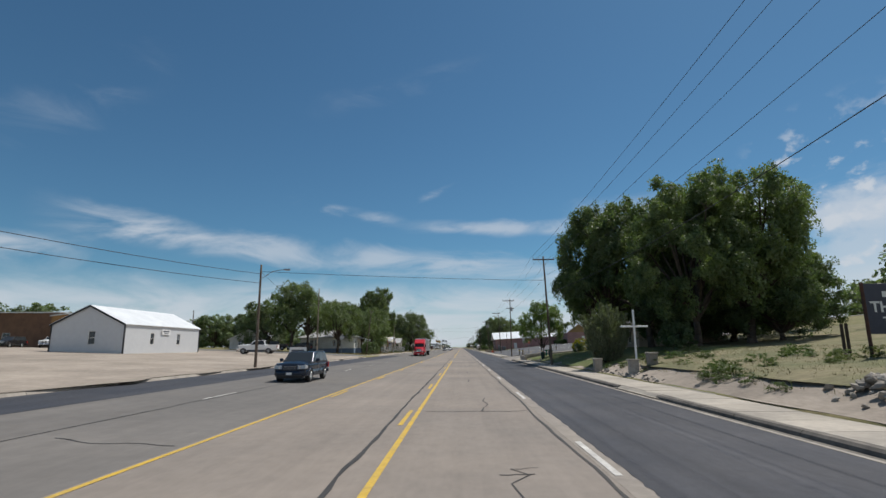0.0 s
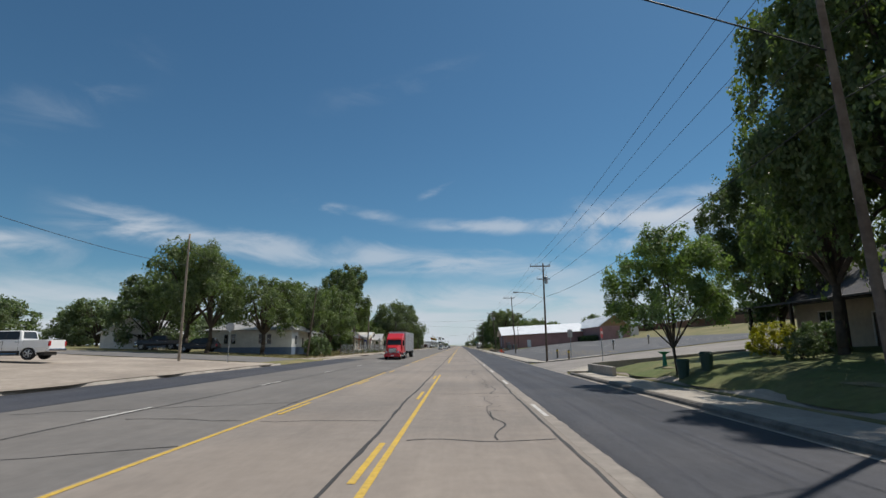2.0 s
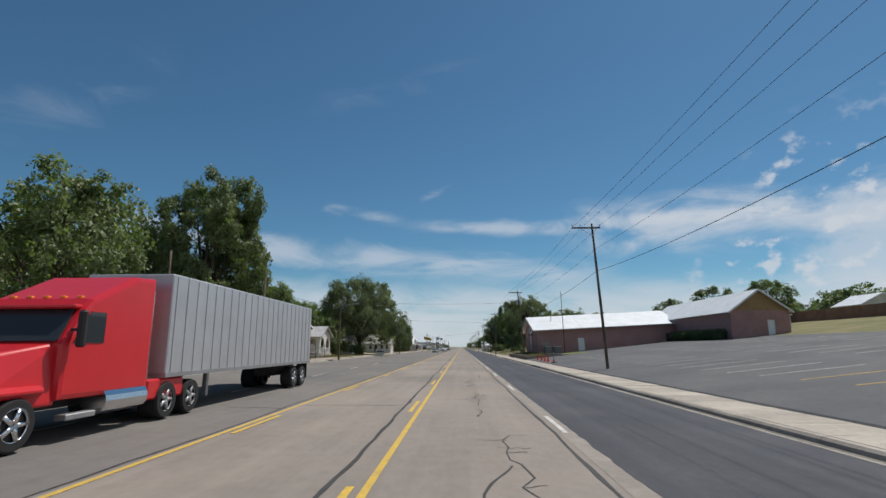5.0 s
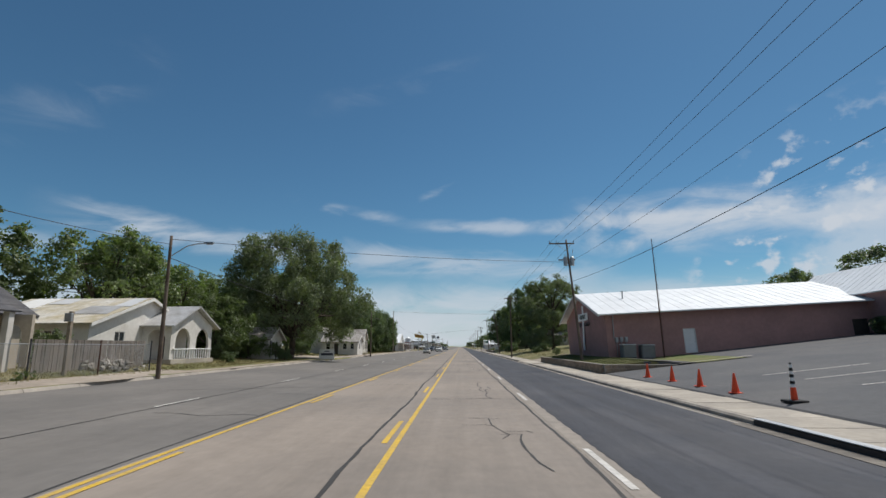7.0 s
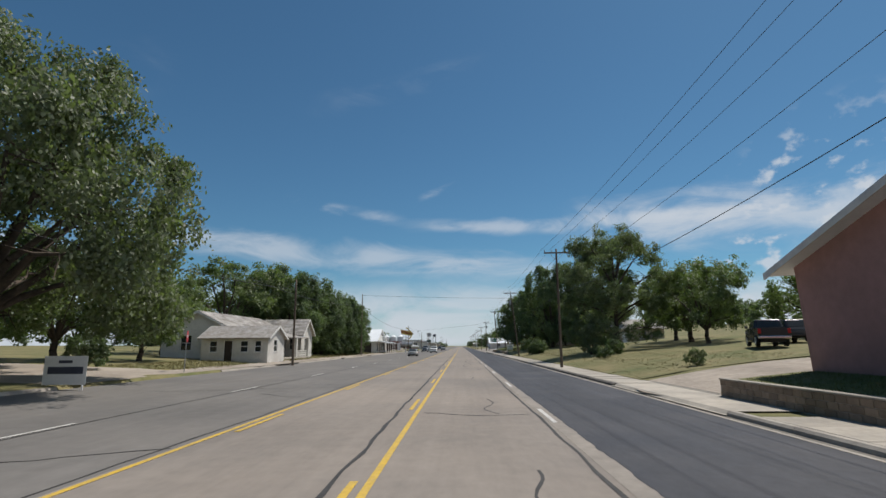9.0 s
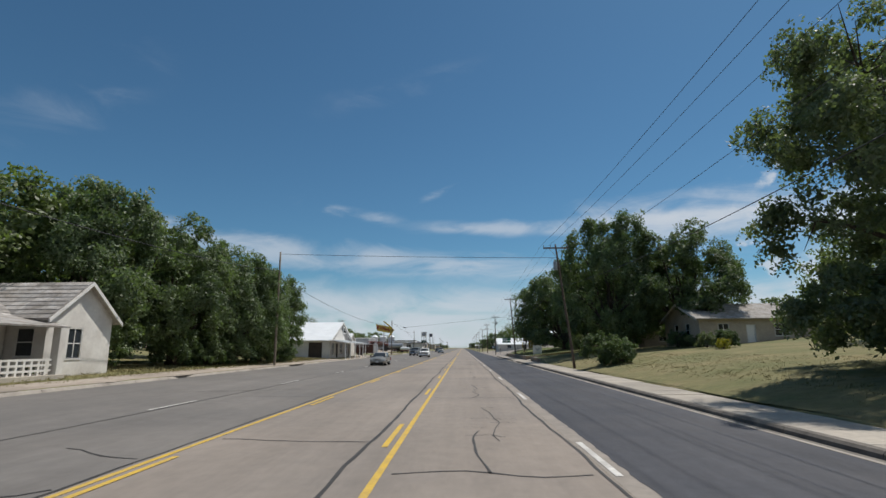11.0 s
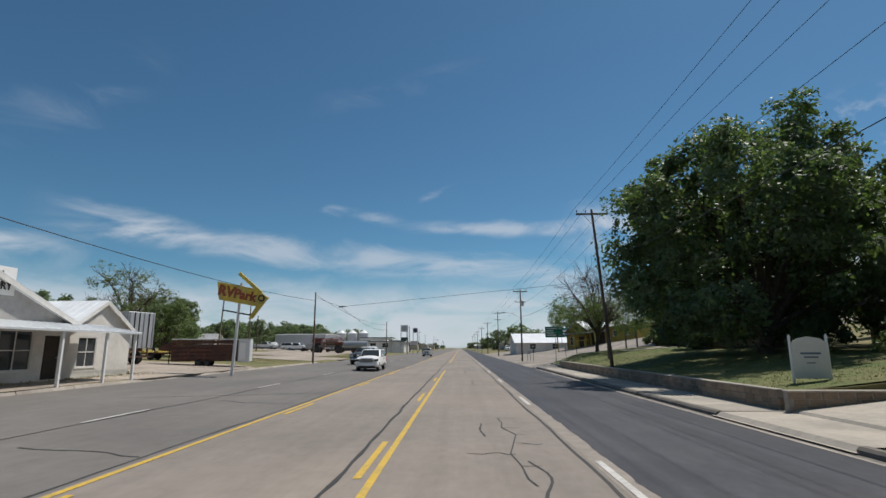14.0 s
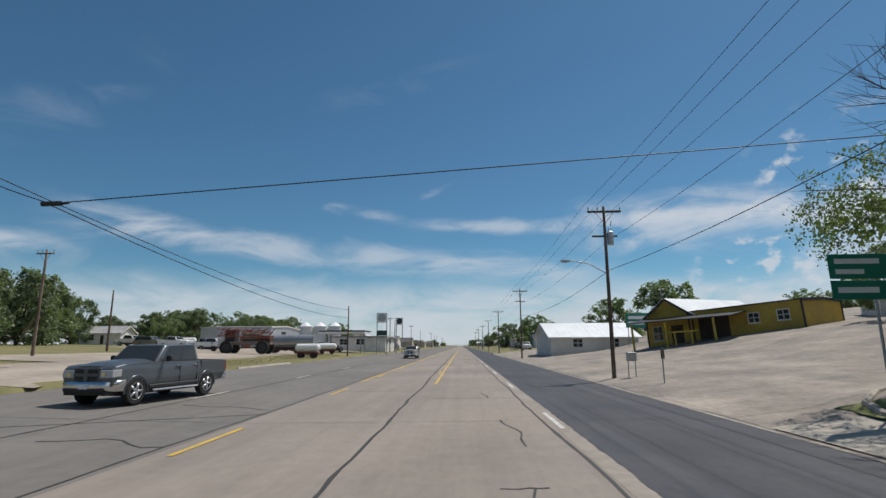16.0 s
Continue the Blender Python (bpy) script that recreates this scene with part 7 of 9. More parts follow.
road_car("pickup", WHITE_PAINT, -72, 87, "white pickup parked behind the metal shop", turn=15)
road_car("pickup", DARK_PAINT, -44, 112, "dark pickup parked beside a cottage", turn=-75)
road_car("crossover", DARK_PAINT, -37.5, 111, "dark car parked under trees", turn=-80)
road_car("pickup", DARK_PAINT, 24, 236, "dark pickup parked on a dirt drive", turn=160)
road_car("crossover", DARK_PAINT, 28, 240, "dark suv parked on a dirt drive", turn=165)
RED_CAR = material("dull_red_car_paint", (0.22, 0.02, 0.02), 0.3, vary=0.05, bump=0)
road_car("pickup", RED_CAR, 32, 241, "dull red pickup parked beside a carport", turn=160)
for i, (xx, yy, kk, pp, tt) in enumerate([(-47, 432, "pickup", WHITE_PAINT, 80), (-52.5, 434, "suv", SILVER_PAINT, 85), (-58, 437, "pickup", WHITE_PAINT, 82), (-41.5, 434.5, "suv", WHITE_PAINT, 80), (-30.5, 437, "pickup", WHITE_PAINT, 70), (-36.5, 425, "pickup", WHITE_PAINT, 85),
                                          (-24, 446, "suv", DARK_PAINT, 60), (-27, 455, "pickup", WHITE_PAINT, 80), (-22, 470, "sedan", RED_CAR, 20), (-25, 486, "suv", WHITE_PAINT, 10), (-21, 505, "pickup", DARK_PAINT, 0), (16, 470, "pickup", WHITE_PAINT, 0), (17, 500, "suv", DARK_PAINT, 10)]):
    road_car(kk, pp, xx, yy, "vehicle parked in a yard beside the highway", turn=tt)
# ================= low walls =================
def block_wall(name, label, segs, z0, courses, bl, bh, th, mat, cap):
    """A coursed wall along straight runs ((x0, y0), (x1, y1)), each block a piece, with a cap."""
    w = thing(name, (*segs[0][0], 0), label, "wall", "", "structure")
    base = Vector((*segs[0][0], 0))
    rg = random.Random(len(segs) * 7 + int(segs[0][0][1]))
    bm = box(B(), -bl / 2 + 0.006, bl / 2 - 0.006, -th / 2, th / 2, -bh / 2 + 0.006, bh / 2 - 0.006, 0.012)
    src = None
    for (x0, y0), (x1, y1) in segs:
        d = Vector((x1 - x0, y1 - y0, 0))
        n = max(1, int(d.length / bl))
        ang = math.degrees(math.atan2(d.y, d.x))
        for c in range(courses):
            for i in range(n):
                p = Vector((x0, y0, 0)) + d * ((i + 0.5 + (0.25 if c % 2 else -0.0)) / n) - base
                m = pose(p.x + rg.uniform(-.006, .006), p.y, z0 + bh * (c + 0.5), rg.uniform(-.6, .6), 0, ang + rg.uniform(-1, 1))
                if src is None:
                    src = part("block", bm, mat, w)
                    src.matrix_local = m
                else:
                    share(src, w, m)
        mid = (Vector((x0, y0, 0)) + d / 2) - base
        core = part("core", box(B(), -d.length / 2, d.length / 2, -th / 2 + 0.02, th / 2 - 0.02, z0 - 0.2, z0 + bh * courses - 0.01), KERB, w)
        core.matrix_local = pose(mid.x, mid.y, 0, 0, 0, ang)
        cp = part("cap", box(B(), -d.length / 2 - 0.02, d.length / 2 + 0.02, -th / 2 - 0.03, th / 2 + 0.03, z0 + bh * courses, z0 + bh * courses + 0.06, 0.015), cap, w)
        cp.matrix_local = pose(mid.x, mid.y, 0, 0, 0, ang)
    return w


block_wall("low_wall", "low brown block wall holding the church lawn", [((9.74, 213.4), (9.74, 186.2)), ((9.74, 186.0), (14.6, 186.0))], 0.14, 3, 0.42, 0.20, 0.24, STONE, SIDEWALK)
block_wall("low_wall", "low stone wall holding a front lawn", [((9.74, 310.9), (9.74, 303.0)), ((9.9, 311.0), (13.0, 311.6))], 0.12, 3, 0.45, 0.18, 0.24, STONE, SIDEWALK)
block_wall("low_wall", "long low stone wall holding a front lawn", [((9.74, 351.3), (9.74, 316.8)), ((9.62, 316.35), (14.5, 316.35)), ((9.74, 351.5), (12.6, 352.2))], 0.12, 3, 0.45, 0.20, 0.24, STONE, SIDEWALK)
w = part("corner_wall", box(B(), 9.0, 9.25, 74.3, 80.2, 0.1, 0.72, 0.03), KERB)
tagged(w, "short plain concrete wall at a street corner", "wall", "", "structure")
w2 = part("corner_wall", box(B(), 9.25, 20.0, 80.0, 80.22, 0.2, 0.78, 0.03), KERB)
w2.data.transform(Matrix(((1, 0, 0, 0), (0, 1, 0, 0), (0.08, 0, 1, -0.74), (0, 0, 0, 1))))
tagged(w2, "short plain concrete wall along the side street", "wall", "", "structure")
# rounded kerb at the side street corner
bm = B()
pts = [(7.7, 101.5)] + [(11.2 - 3.5 * math.cos(a), 101.2 - 3.0 * math.sin(a)) for a in [k * 0.3 for k in range(6)]] + [(16.0, 98.4)]
for (xa, ya), (xb, yb) in zip(pts, pts[1:]):
    d = Vector((xb - xa, yb - ya, 0)).normalized()
    n = Vector((-d.y, d.x, 0)) * 0.12
    za, zb = gz(xa, ya), gz(xb, yb)
    vs = []
    for (px, py, pz) in ((xa, ya, za), (xb, yb, zb)):
        for s in (-1, 1):
            for q in (-0.15, 0.14):
                vs.append(bm.verts.new((px + n.x * s, py + n.y * s, pz + q)))
    for f in ((0, 1, 3, 2), (4, 6, 7, 5), (0, 4, 5, 1), (2, 3, 7, 6), (1, 5, 7, 3), (0, 2, 6, 4)):
        bm.faces.new([vs[i] for i in f])
tagged(part("corner_kerb", bm, SIDEWALK), "rounded pale concrete kerb at the side street", "kerb", "", "structure")
drape("corner_sidewalk", 8.2, 15.5, 98.9, 101.4, SIDEWALK, 0.10, "pale concrete corner sidewalk", d=0.8)

# parking bay lines
lot_lines = new("parking_lines")
tagged(lot_lines, "faded white parking bay lines", "markings", "", "structure")
for r0, r1 in ((14, 19), (23, 28), (31, 36)):
    for k in range(24):
        yy = 106 + k * 3.0
        vs = []
        for xx in steps(r0, r1, 1.0):
            vs += [(xx, yy - 0.06, gz(xx, yy) + 0.03), (xx, yy + 0.06, gz(xx, yy) + 0.03)]
        fs = [(2 * i, 2 * i + 2, 2 * i + 3, 2 * i + 1) for i in range(len(vs) // 2 - 1)]
        part("bay_line", (vs, [], fs), YELLOW if (r0 == 14 and k < 9) else WHITE_LINE, lot_lines)

# ================= church details =================
cx = thing("wall_cross", (13.0, 205.06, 0), "large white cross with church name on the gable", "cross")
part("upright", box(B(), -0.06, 0, -0.28, 0.28, 1.6, 6.25, 0.01), WHITE_PAINT, cx)
part("arm", box(B(), -0.075, -0.004, -2.0, 2.0, 4.62, 5.40, 0.01), WHITE_PAINT, cx)
letters("CALVARY", 0.62, LETTER_BLACK, cx, pose(-0.085, 0, 5.0, 90, 0, -90))
letters("BAPTIST", 0.55, LETTER_BLACK, cx, pose(-0.02, 1.75, 4.22, 90, 0, -90))
letters("CHURCH", 0.55, LETTER_BLACK, cx, pose(-0.02, -1.65, 4.22, 90, 0, -90))
for k, xx in enumerate((14.5, 16.1)):
    zz = gz(xx, 195.6)
    hv = thing("air_conditioner", (xx, 195.7, zz), "grey outdoor air conditioning unit on a pad", "air conditioner", "church units")
    part("pad", box(B(), -0.65, 0.65, -0.65, 0.65, -0.05, 0.08, 0.02), SIDEWALK, hv)
    part("case", box(B(), -0.58, 0.58, -0.5, 0.5, 0.08, 1.22, 0.09), AC_GREY, hv)
    part("top_cover", box(B(), -0.60, 0.60, -0.52, 0.52, 1.20, 1.27, 0.03), SIGN_WHITE, hv)
    for q in range(9):
        part("louvre", box(B(), -0.46, 0.46, -0.512, -0.5, 0.2 + q * 0.1, 0.24 + q * 0.1), AC_GREY, hv)
    part("fan_grille", rod(B(), (0, 0, 1.27), (0, 0, 1.30), 0.4, n=16), DARK_METAL, hv)
for k in range(3):
    mt = thing("electric_meter", (13.95 + k * 0.42, 196.97, 2.55 + 0.03 * k), "grey electric meter box with a round dial", "meter", "church meters")
    part("case", box(B(), -0.14, 0.14, -0.12, 0, -0.22, 0.22, 0.02), STEEL, mt)
    part("dial", rod(B(), (0, -0.17, 0.03), (0, -0.12, 0.03), 0.10, n=14), LAMP_GLASS, mt)
    part("conduit", rod(B(), (0, -0.06, -1.4), (0, -0.06, -0.2), 0.03, n=7), STEEL, mt)
part("riser", rod(B(), (-0.25, -0.08, 0.1), (-0.25, -0.08, 2.5), 0.045, n=8), STEEL, bpy.data.objects["electric_meter"])
fp = thing("flagpole", (17.15, 194.6, gz(17.15, 194.6)), "tall thin bare flagpole beside the church", "flagpole")
part("pole", rod(B(), (0, 0, -0.2), (-0.3, 0, 10.2), 0.07, 0.03, 9), RUST, fp)
part("finial", rod(B(), (-0.3, 0, 10.2), (-0.3, 0, 10.32), 0.06, 0.02, 8), CHROME, fp)
part("rope", rod(B(), (0.07, 0, 1.2), (-0.2, 0, 10.1), 0.008, n=4), WIRE, fp)
vent = part("roof_vent", rod(rod(B(), (16.3, 202.0, 6.4), (16.3, 202.0, 7.35), 0.07, n=8), (16.3, 202, 7.35), (16.3, 202, 7.45), 0.14, n=8), STEEL)
tagged(vent, "small metal vent pipe on the church roof", "vent")
hedge_at = [(35.7, 180.5 + k * 1.1) for k in range(14)]
for hx, hy in hedge_at:
    tree("bush", hx, hy, 1.5, 1.0, "clipped dark hedge shrub along the church wing", group="church hedge", name="shrub")


def cone(x, y, h=0.75):
    c = thing("traffic_cone", (x, y, gz(x, y) + 0.02), "orange traffic cone on the parking lot", "traffic cone", "cones")
    part("base", box(B(), -0.19, 0.19, -0.19, 0.19, 0, 0.04, 0.01), ORANGE_CONE, c)
    part("shell", rod(B(), (0, 0, 0.04), (0, 0, h), 0.14, 0.03, 12), ORANGE_CONE, c)
    return c


for x, y in ((10.3, 170.3), (10.4, 173.4), (10.5, 176.6), (10.5, 180.0)):
    cone(x, y)
ch = thing("channelizer", (10.4, 167.0, gz(10.4, 167) + 0.02), "tall channelizer post, orange below, banded black and white", "traffic post")
part("base", box(B(), -0.28, 0.28, -0.28, 0.28, 0, 0.08, 0.02), RUBBER, ch)
part("shell", rod(B(), (0, 0, 0.08), (0, 0, 0.46), 0.10, 0.075, 12), ORANGE_CONE, ch)
for k in range(7):
    part("band", rod(B(), (0, 0, 0.46 + k * 0.1), (0, 0, 0.56 + k * 0.1), 0.075 - k * 0.004, 0.071 - k * 0.004, 10), SIGN_WHITE if k % 2 == 0 else RUBBER, ch)
part("grip", rod(B(), (0, 0, 1.16), (0, 0, 1.22), 0.03, n=8), RUBBER, ch)

# ================= signs =================
def post_sign(name, label, x, y, posts, board, face, z0=None, post_mat=STEEL, turn=0.0, back=None, post_r=0.035):
    """posts: (dx, height); board: (x0, x1, z0, z1). The front looks to -y."""
    s = thing(name, (x, y, gz(x, y) if z0 is None else z0), label, "sign", "", "", turn)
    for dx, h in posts:
        part("post", rod(B(), (dx, 0.03, -0.3), (dx, 0.03, h), post_r, n=8), post_mat, s)
    a, b, c, d = board
    part("board", box(B(), a, b, -0.02, 0.0, c, d, 0.008), face, s)
    return s


def bars(s, rows, mat, y=-0.026):
    """Plain bars that stand for writing too faint to read: (x0, x1, z0, z1)."""
    for a, b, c, d in rows:
        part("text_bar", box(B(), a, b, y - 0.006, y, c, d), mat, s)


s = post_sign("roadside_board", "dark billboard with pale lettering on a steel frame", 16.9, 22.0, [(0.0, 3.1), (3.4, 3.1)], (0.02, 3.5, 0.95, 3.05), SIGN_NAVY, post_mat=RUST, post_r=0.07)
bars(s, [(0.75, 2.3, 2.48, 2.72)], SIGN_WHITE)
letters("THE ON", 0.62, SIGN_WHITE, s, pose(1.35, -0.03, 2.05, 90))
letters("TO", 0.52, SIGN_WHITE, s, pose(1.0, -0.03, 1.45, 90))
s = post_sign("yard_sign", "white store sign board on short legs at the dirt lot", -17.95, 56.5, [(-0.8, 1.6), (0.8, 1.6)], (-0.95, 0.95, 0.45, 1.65), SIGN_WHITE, post_mat=WHITE_PAINT)
bars(s, [(-0.7, 0.7, 1.1, 1.38)], SIGN_NAVY)
bars(s, [(-0.5, 0.5, 0.72, 0.86)], STEEL)
s = post_sign("shop_sign", "small white sign over the shop windows", -39.9, 68.5, [], (-1.0, 1.0, 0, 0.7), SIGN_WHITE, z0=4.0, turn=90)
bars(s, [(-0.7, 0.7, 0.36, 0.52), (-0.5, 0.5, 0.15, 0.22)], SIGN_NAVY)


def stop_sign(x, y, turn, h=2.9):
    s = thing("stop_sign", (x, y, gz(x, y)), "octagonal stop sign on a steel post", "stop sign", "stop signs", "", turn)
    part("post", rod(B(), (0, 0.03, -0.3), (0, 0.03, h), 0.03, n=8), STEEL, s)
    oct_ = [(0.4 * math.cos(math.pi / 8 + k * math.pi / 4), h - 0.35 + 0.4 * math.sin(math.pi / 8 + k * math.pi / 4)) for k in range(8)]
    part("back", prism(B(), oct_, "y", 0.0, 0.008), STEEL, s)
    part("face", prism(B(), oct_, "y", -0.012, -0.001), STOP_RED, s)
    letters("STOP", 0.26, SIGN_WHITE, s, pose(0, -0.016, h - 0.35, 90), depth=0.006)


stop_sign(-20.6, 88.6, 190, 3.5)
stop_sign(10.6, 82.0, 60)
stop_sign(-17.8, 226.5, 110, 2.6)
s = post_sign("street_sign", "grey sign on a steel post at the side street corner", 11.9, 99.2, [(0, 3.3)], (-0.3, 0.3, 2.4, 3.2), STEEL, turn=200)
for bx, by in ((11.6, 98.9), (11.9, 107)):
    b_ = thing("bollard", (bx, by, gz(bx, by)), "weathered yellow wooden bollard", "bollard", "bollards")
    part("post", rod(B(), (0, 0, -0.2), (0, 0, 1.1), 0.12, n=9), POLE_PALE, b_)
    part("band", rod(B(), (0, 0, 0.8), (0, 0, 1.0), 0.125, n=9), SIGN_YELLOW, b_)
for xx, yy in ((20.5, 113), (27, 118), (34, 124)):
    s = post_sign("lot_sign", "small white sign on a timber post at the lot edge", xx, yy, [(0, 1.2)], (-0.17, 0.17, 0.85, 1.30), SIGN_WHITE, post_mat=POLE_PALE, post_r=0.08)
    bars(s, [(-0.12, 0.12, 1.10, 1.18), (-0.12, 0.12, 0.96, 1.02)], LETTER_BLACK)
s = post_sign("yard_sign", "weathered white double-board sign at the road edge", -16.9, 215.2, [(-0.8, 1.3), (0.8, 1.3)], (-0.95, 0.95, 0.2, 1.4), SIGN_WHITE, post_mat=WHITE_PAINT)
bars(s, [(-0.3, 0.3, 1.1, 1.22), (-0.75, 0.8, 0.65, 0.95)], SIGN_NAVY)
s = post_sign("garden_sign", "white painted sign with finial posts on a lawn", 11.7, 318.2, [(-0.85, 1.75), (0.85, 1.75)], (-0.8, 0.8, 0.12, 1.55), SIGN_WHITE, post_mat=WHITE_PAINT, post_r=0.06)
s.scale = (0.72, 0.8, 0.82)
for dx in (-0.85, 0.85):
    part("finial", rod(B(), (dx, 0.03, 1.75), (dx, 0.03, 1.9), 0.075, 0.02, 8), WHITE_PAINT, s)
part("arched_head", prism(B(), [(-0.8, 1.55), (0.8, 1.55), (0.55, 1.72), (0.0, 1.80), (-0.55, 1.72)], "y", -0.02, 0.0), SIGN_WHITE, s)
bars(s, [(-0.45, 0.48, 1.08, 1.16), (-0.3, 0.35, 0.94, 1.0), (-0.2, 0.2, 0.72, 0.76)], SIDING_BLUE)
s = post_sign("direction_sign", "green highway direction sign on a steel post", 10.2, 356.8, [(0.12, 3.8)], (-0.95, 0.95, 3.22, 3.85), GREEN_SIGN)
part("board", box(B(), -0.95, 0.95, -0.02, 0.0, 2.70, 3.18, 0.008), GREEN_SIGN, s)
bars(s, [(-0.8, 0.3, 3.60, 3.73), (-0.8, -0.1, 3.34, 3.46), (-0.8, 0.2, 2.87, 3.01), (0.5, 0.8, 3.64, 3.69), (0.5, 0.8, 2.92, 2.97)], SIGN_WHITE)
s = post_sign("small_sign", "small grey box sign on a short post", 11.5, 357.4, [(0, 1.2)], (-0.16, 0.16, 0.95, 1.28), WHITE_METAL)
mp = thing("marker_post", (12.8, 358.0, gz(12.8, 358.0)), "short bare steel post at a lawn edge", "post")
part("post", rod(B(), (0, 0, -0.2), (0.02, 0, 1.05), 0.035, n=8), POLE_WOOD, mp)
s = post_sign("small_sign", "narrow weathered marker sign on a steel post", 9.6, 369.0, [(0, 1.6)], (-0.09, 0.09, 1.15, 1.65), WOOD_GREY)
st = thing("stub_pole", (12.9, 346.0, gz(12.9, 346)), "short weathered timber stub pole on the lawn", "post")
part("pole", rod(B(), (0, 0, -0.3), (0.05, 0, 4.6), 0.14, 0.12, 10), POLE_WOOD, st)
cp = thing("carport", (22.2, 362.4, gz(22.2, 362.4)), "open carport with a dark flat roof beside a house", "carport")
part("roof", box(B(), -2.1, 2.2, -2.2, 2.2, 2.55, 2.78, 0.02), WOOD_DARK, cp)
part("fascia", box(B(), -2.16, -2.1, -2.25, 2.25, 2.45, 2.85, 0.01), WOOD_DARK, cp)
for dx, dy in ((-1.95, -2.0), (-1.95, 2.0), (2.0, -2.0), (2.0, 2.0)):
    part("post", box(B(), dx - 0.07, dx + 0.07, dy - 0.07, dy + 0.07, -0.8, 2.55), WOOD_GREY, cp)
vp = thing("vent_pipe", (27.2, 359.0, 9.1), "tall white roof vent pipe on a grey roof", "pipe")
part("pipe", rod(B(), (0, 0, -0.8), (0, 0, 1.9), 0.12, n=12), WHITE_METAL, vp)
part("base", rod(B(), (0, 0, -0.8), (0, 0, 0.35), 0.30, 0.26, 12), WHITE_METAL, vp)
part("cap", rod(B(), (0, 0, 1.9), (0, 0, 2.05), 0.24, 0.05, 12), WHITE_METAL, vp)

# the old arrow sign of the park
rv = thing("arrow_sign", (-15.2, 334.6, gz(-15.2, 334.6)), "faded yellow arrow-shaped park sign on a pale pole", "sign")
part("pole", rod(B(), (0, 0.12, -0.3), (0.25, 0.12, 6.2), 0.11, 0.09, 10), WHITE_METAL, rv)
bm = prism(B(), [(-1.35, 6.3), (-1.15, 5.05), (1.55, 4.55), (2.25, 5.15), (1.35, 5.75)], "y", -0.12, 0.1)
part("panel", bm, SIGN_YELLOW, rv)
part("arrow_wing", prism(B(), [(0.15, 6.95), (0.05, 6.75), (1.55, 5.45), (1.8, 5.55)], "y", -0.08, 0.08), SIGN_YELLOW, rv)
part("arrow_wing", prism(B(), [(1.45, 4.62), (0.95, 3.75), (1.2, 3.75), (2.05, 4.95)], "y", -0.08, 0.08), SIGN_YELLOW, rv)
letters("RV", 0.95, LETTER_RED, rv, pose(-0.66, -0.13, 5.60, 90, 0, 0) @ pose(0, 0, 0, 0, 0, -11), bold=0.05)
letters("Park", 0.86, LETTER_RED, rv, pose(0.64, -0.13, 5.30, 90, 0, 0) @ pose(0, 0, 0, 0, 0, -11), bold=0.045)
part("disc", rod(B(), (1.78, -0.14, 5.12), (1.78, -0.10, 5.12), 0.24, n=16), LETTER_BLACK, rv)
part("disc_face", rod(B(), (1.78, -0.155, 5.12), (1.78, -0.14, 5.12), 0.13, n=12), SIGN_YELLOW, rv)
part("bracket", rod(B(), (-0.9, 0.1, 4.35), (1.3, 0.1, 3.95), 0.05, n=6), DARK_METAL, rv)

# ================= yard with the white cross =================
wc = thing("white_cross", (10.9, 32.9, gz(10.9, 32.9)), "tall white timber cross between stone pillars", "cross")
part("upright", box(B(), -0.055, 0.055, -0.05, 0.05, -0.2, 3.75, 0.012), WHITE_PAINT, wc)
part("arm", box(B(), -0.85, 0.85, -0.062, 0.062, 2.66, 2.77, 0.012), WHITE_PAINT, wc)
for px, py, ph in ((10.55, 32.5, 0.75), (11.6, 32.2, 0.75), (9.95, 38.6, 0.85)):
    pl = thing("stone_pillar", (px, py, gz(px, py)), "squat rough stone pillar at a yard edge", "pillar", "pillars")
    bm = box(B(), -0.27, 0.27, -0.27, 0.27, -0.2, ph, 0.03)
    part("shaft", bm, STONE_GREY, pl)
    part("cap", box(B(), -0.31, 0.31, -0.31, 0.31, ph, ph + 0.1, 0.02), SIDEWALK, pl)


def rock_mesh(seed):
    bm = B()
    bmesh.ops.create_icosphere(bm, subdivisions=1, radius=1.0)
    for v in bm.verts:
        v.co *= 0.75 + 0.6 * noise.noise(v.co * 1.3 + Vector((seed, 0, 0)))
        v.co.z *= 0.65
    return bm


rocks = [part("rock", rock_mesh(s * 3.1), STONE_GREY) for s in range(4)]
rg = random.Random(8)
spots = [(10.1 + rg.uniform(-.25, .35), rg.uniform(27, 42), rg.uniform(.07, .17)) for _ in range(70)] + [(rg.gauss(11.9, 0.6), rg.gauss(14.6, 0.8), rg.uniform(.1, .26)) for _ in range(90)]
for i, (x, y, r) in enumerate(spots):
    o = rocks[i % 4] if i < 4 else new("rock", rocks[i % 4].data)
    pile = i >= 70
    o.matrix_world = pose(x, y, gz(x, y) + r * 0.3 + (max(0, 0.45 - 0.35 * math.hypot(x - 11.9, y - 14.6)) if pile else 0), rg.uniform(0, 60), 0, rg.uniform(0, 360)) @ Matrix.Diagonal((r, r * rg.uniform(.7, 1.2), r, 1))
    tagged(o, "rough pale field stone" + (" in a heap" if pile else " edging the yard"), "rock", "rock heap" if pile else "edging stones")
for px, py in ((17.6, 24.5), (18.1, 24.9)):
    o = part("fence_post", rod(B(), (px, py, gz(px, py) - 0.3), (px, py, gz(px, py) + 1.4), 0.07, n=8), WOOD_DARK)
    tagged(o, "old dark timber fence post", "post", "yard posts")
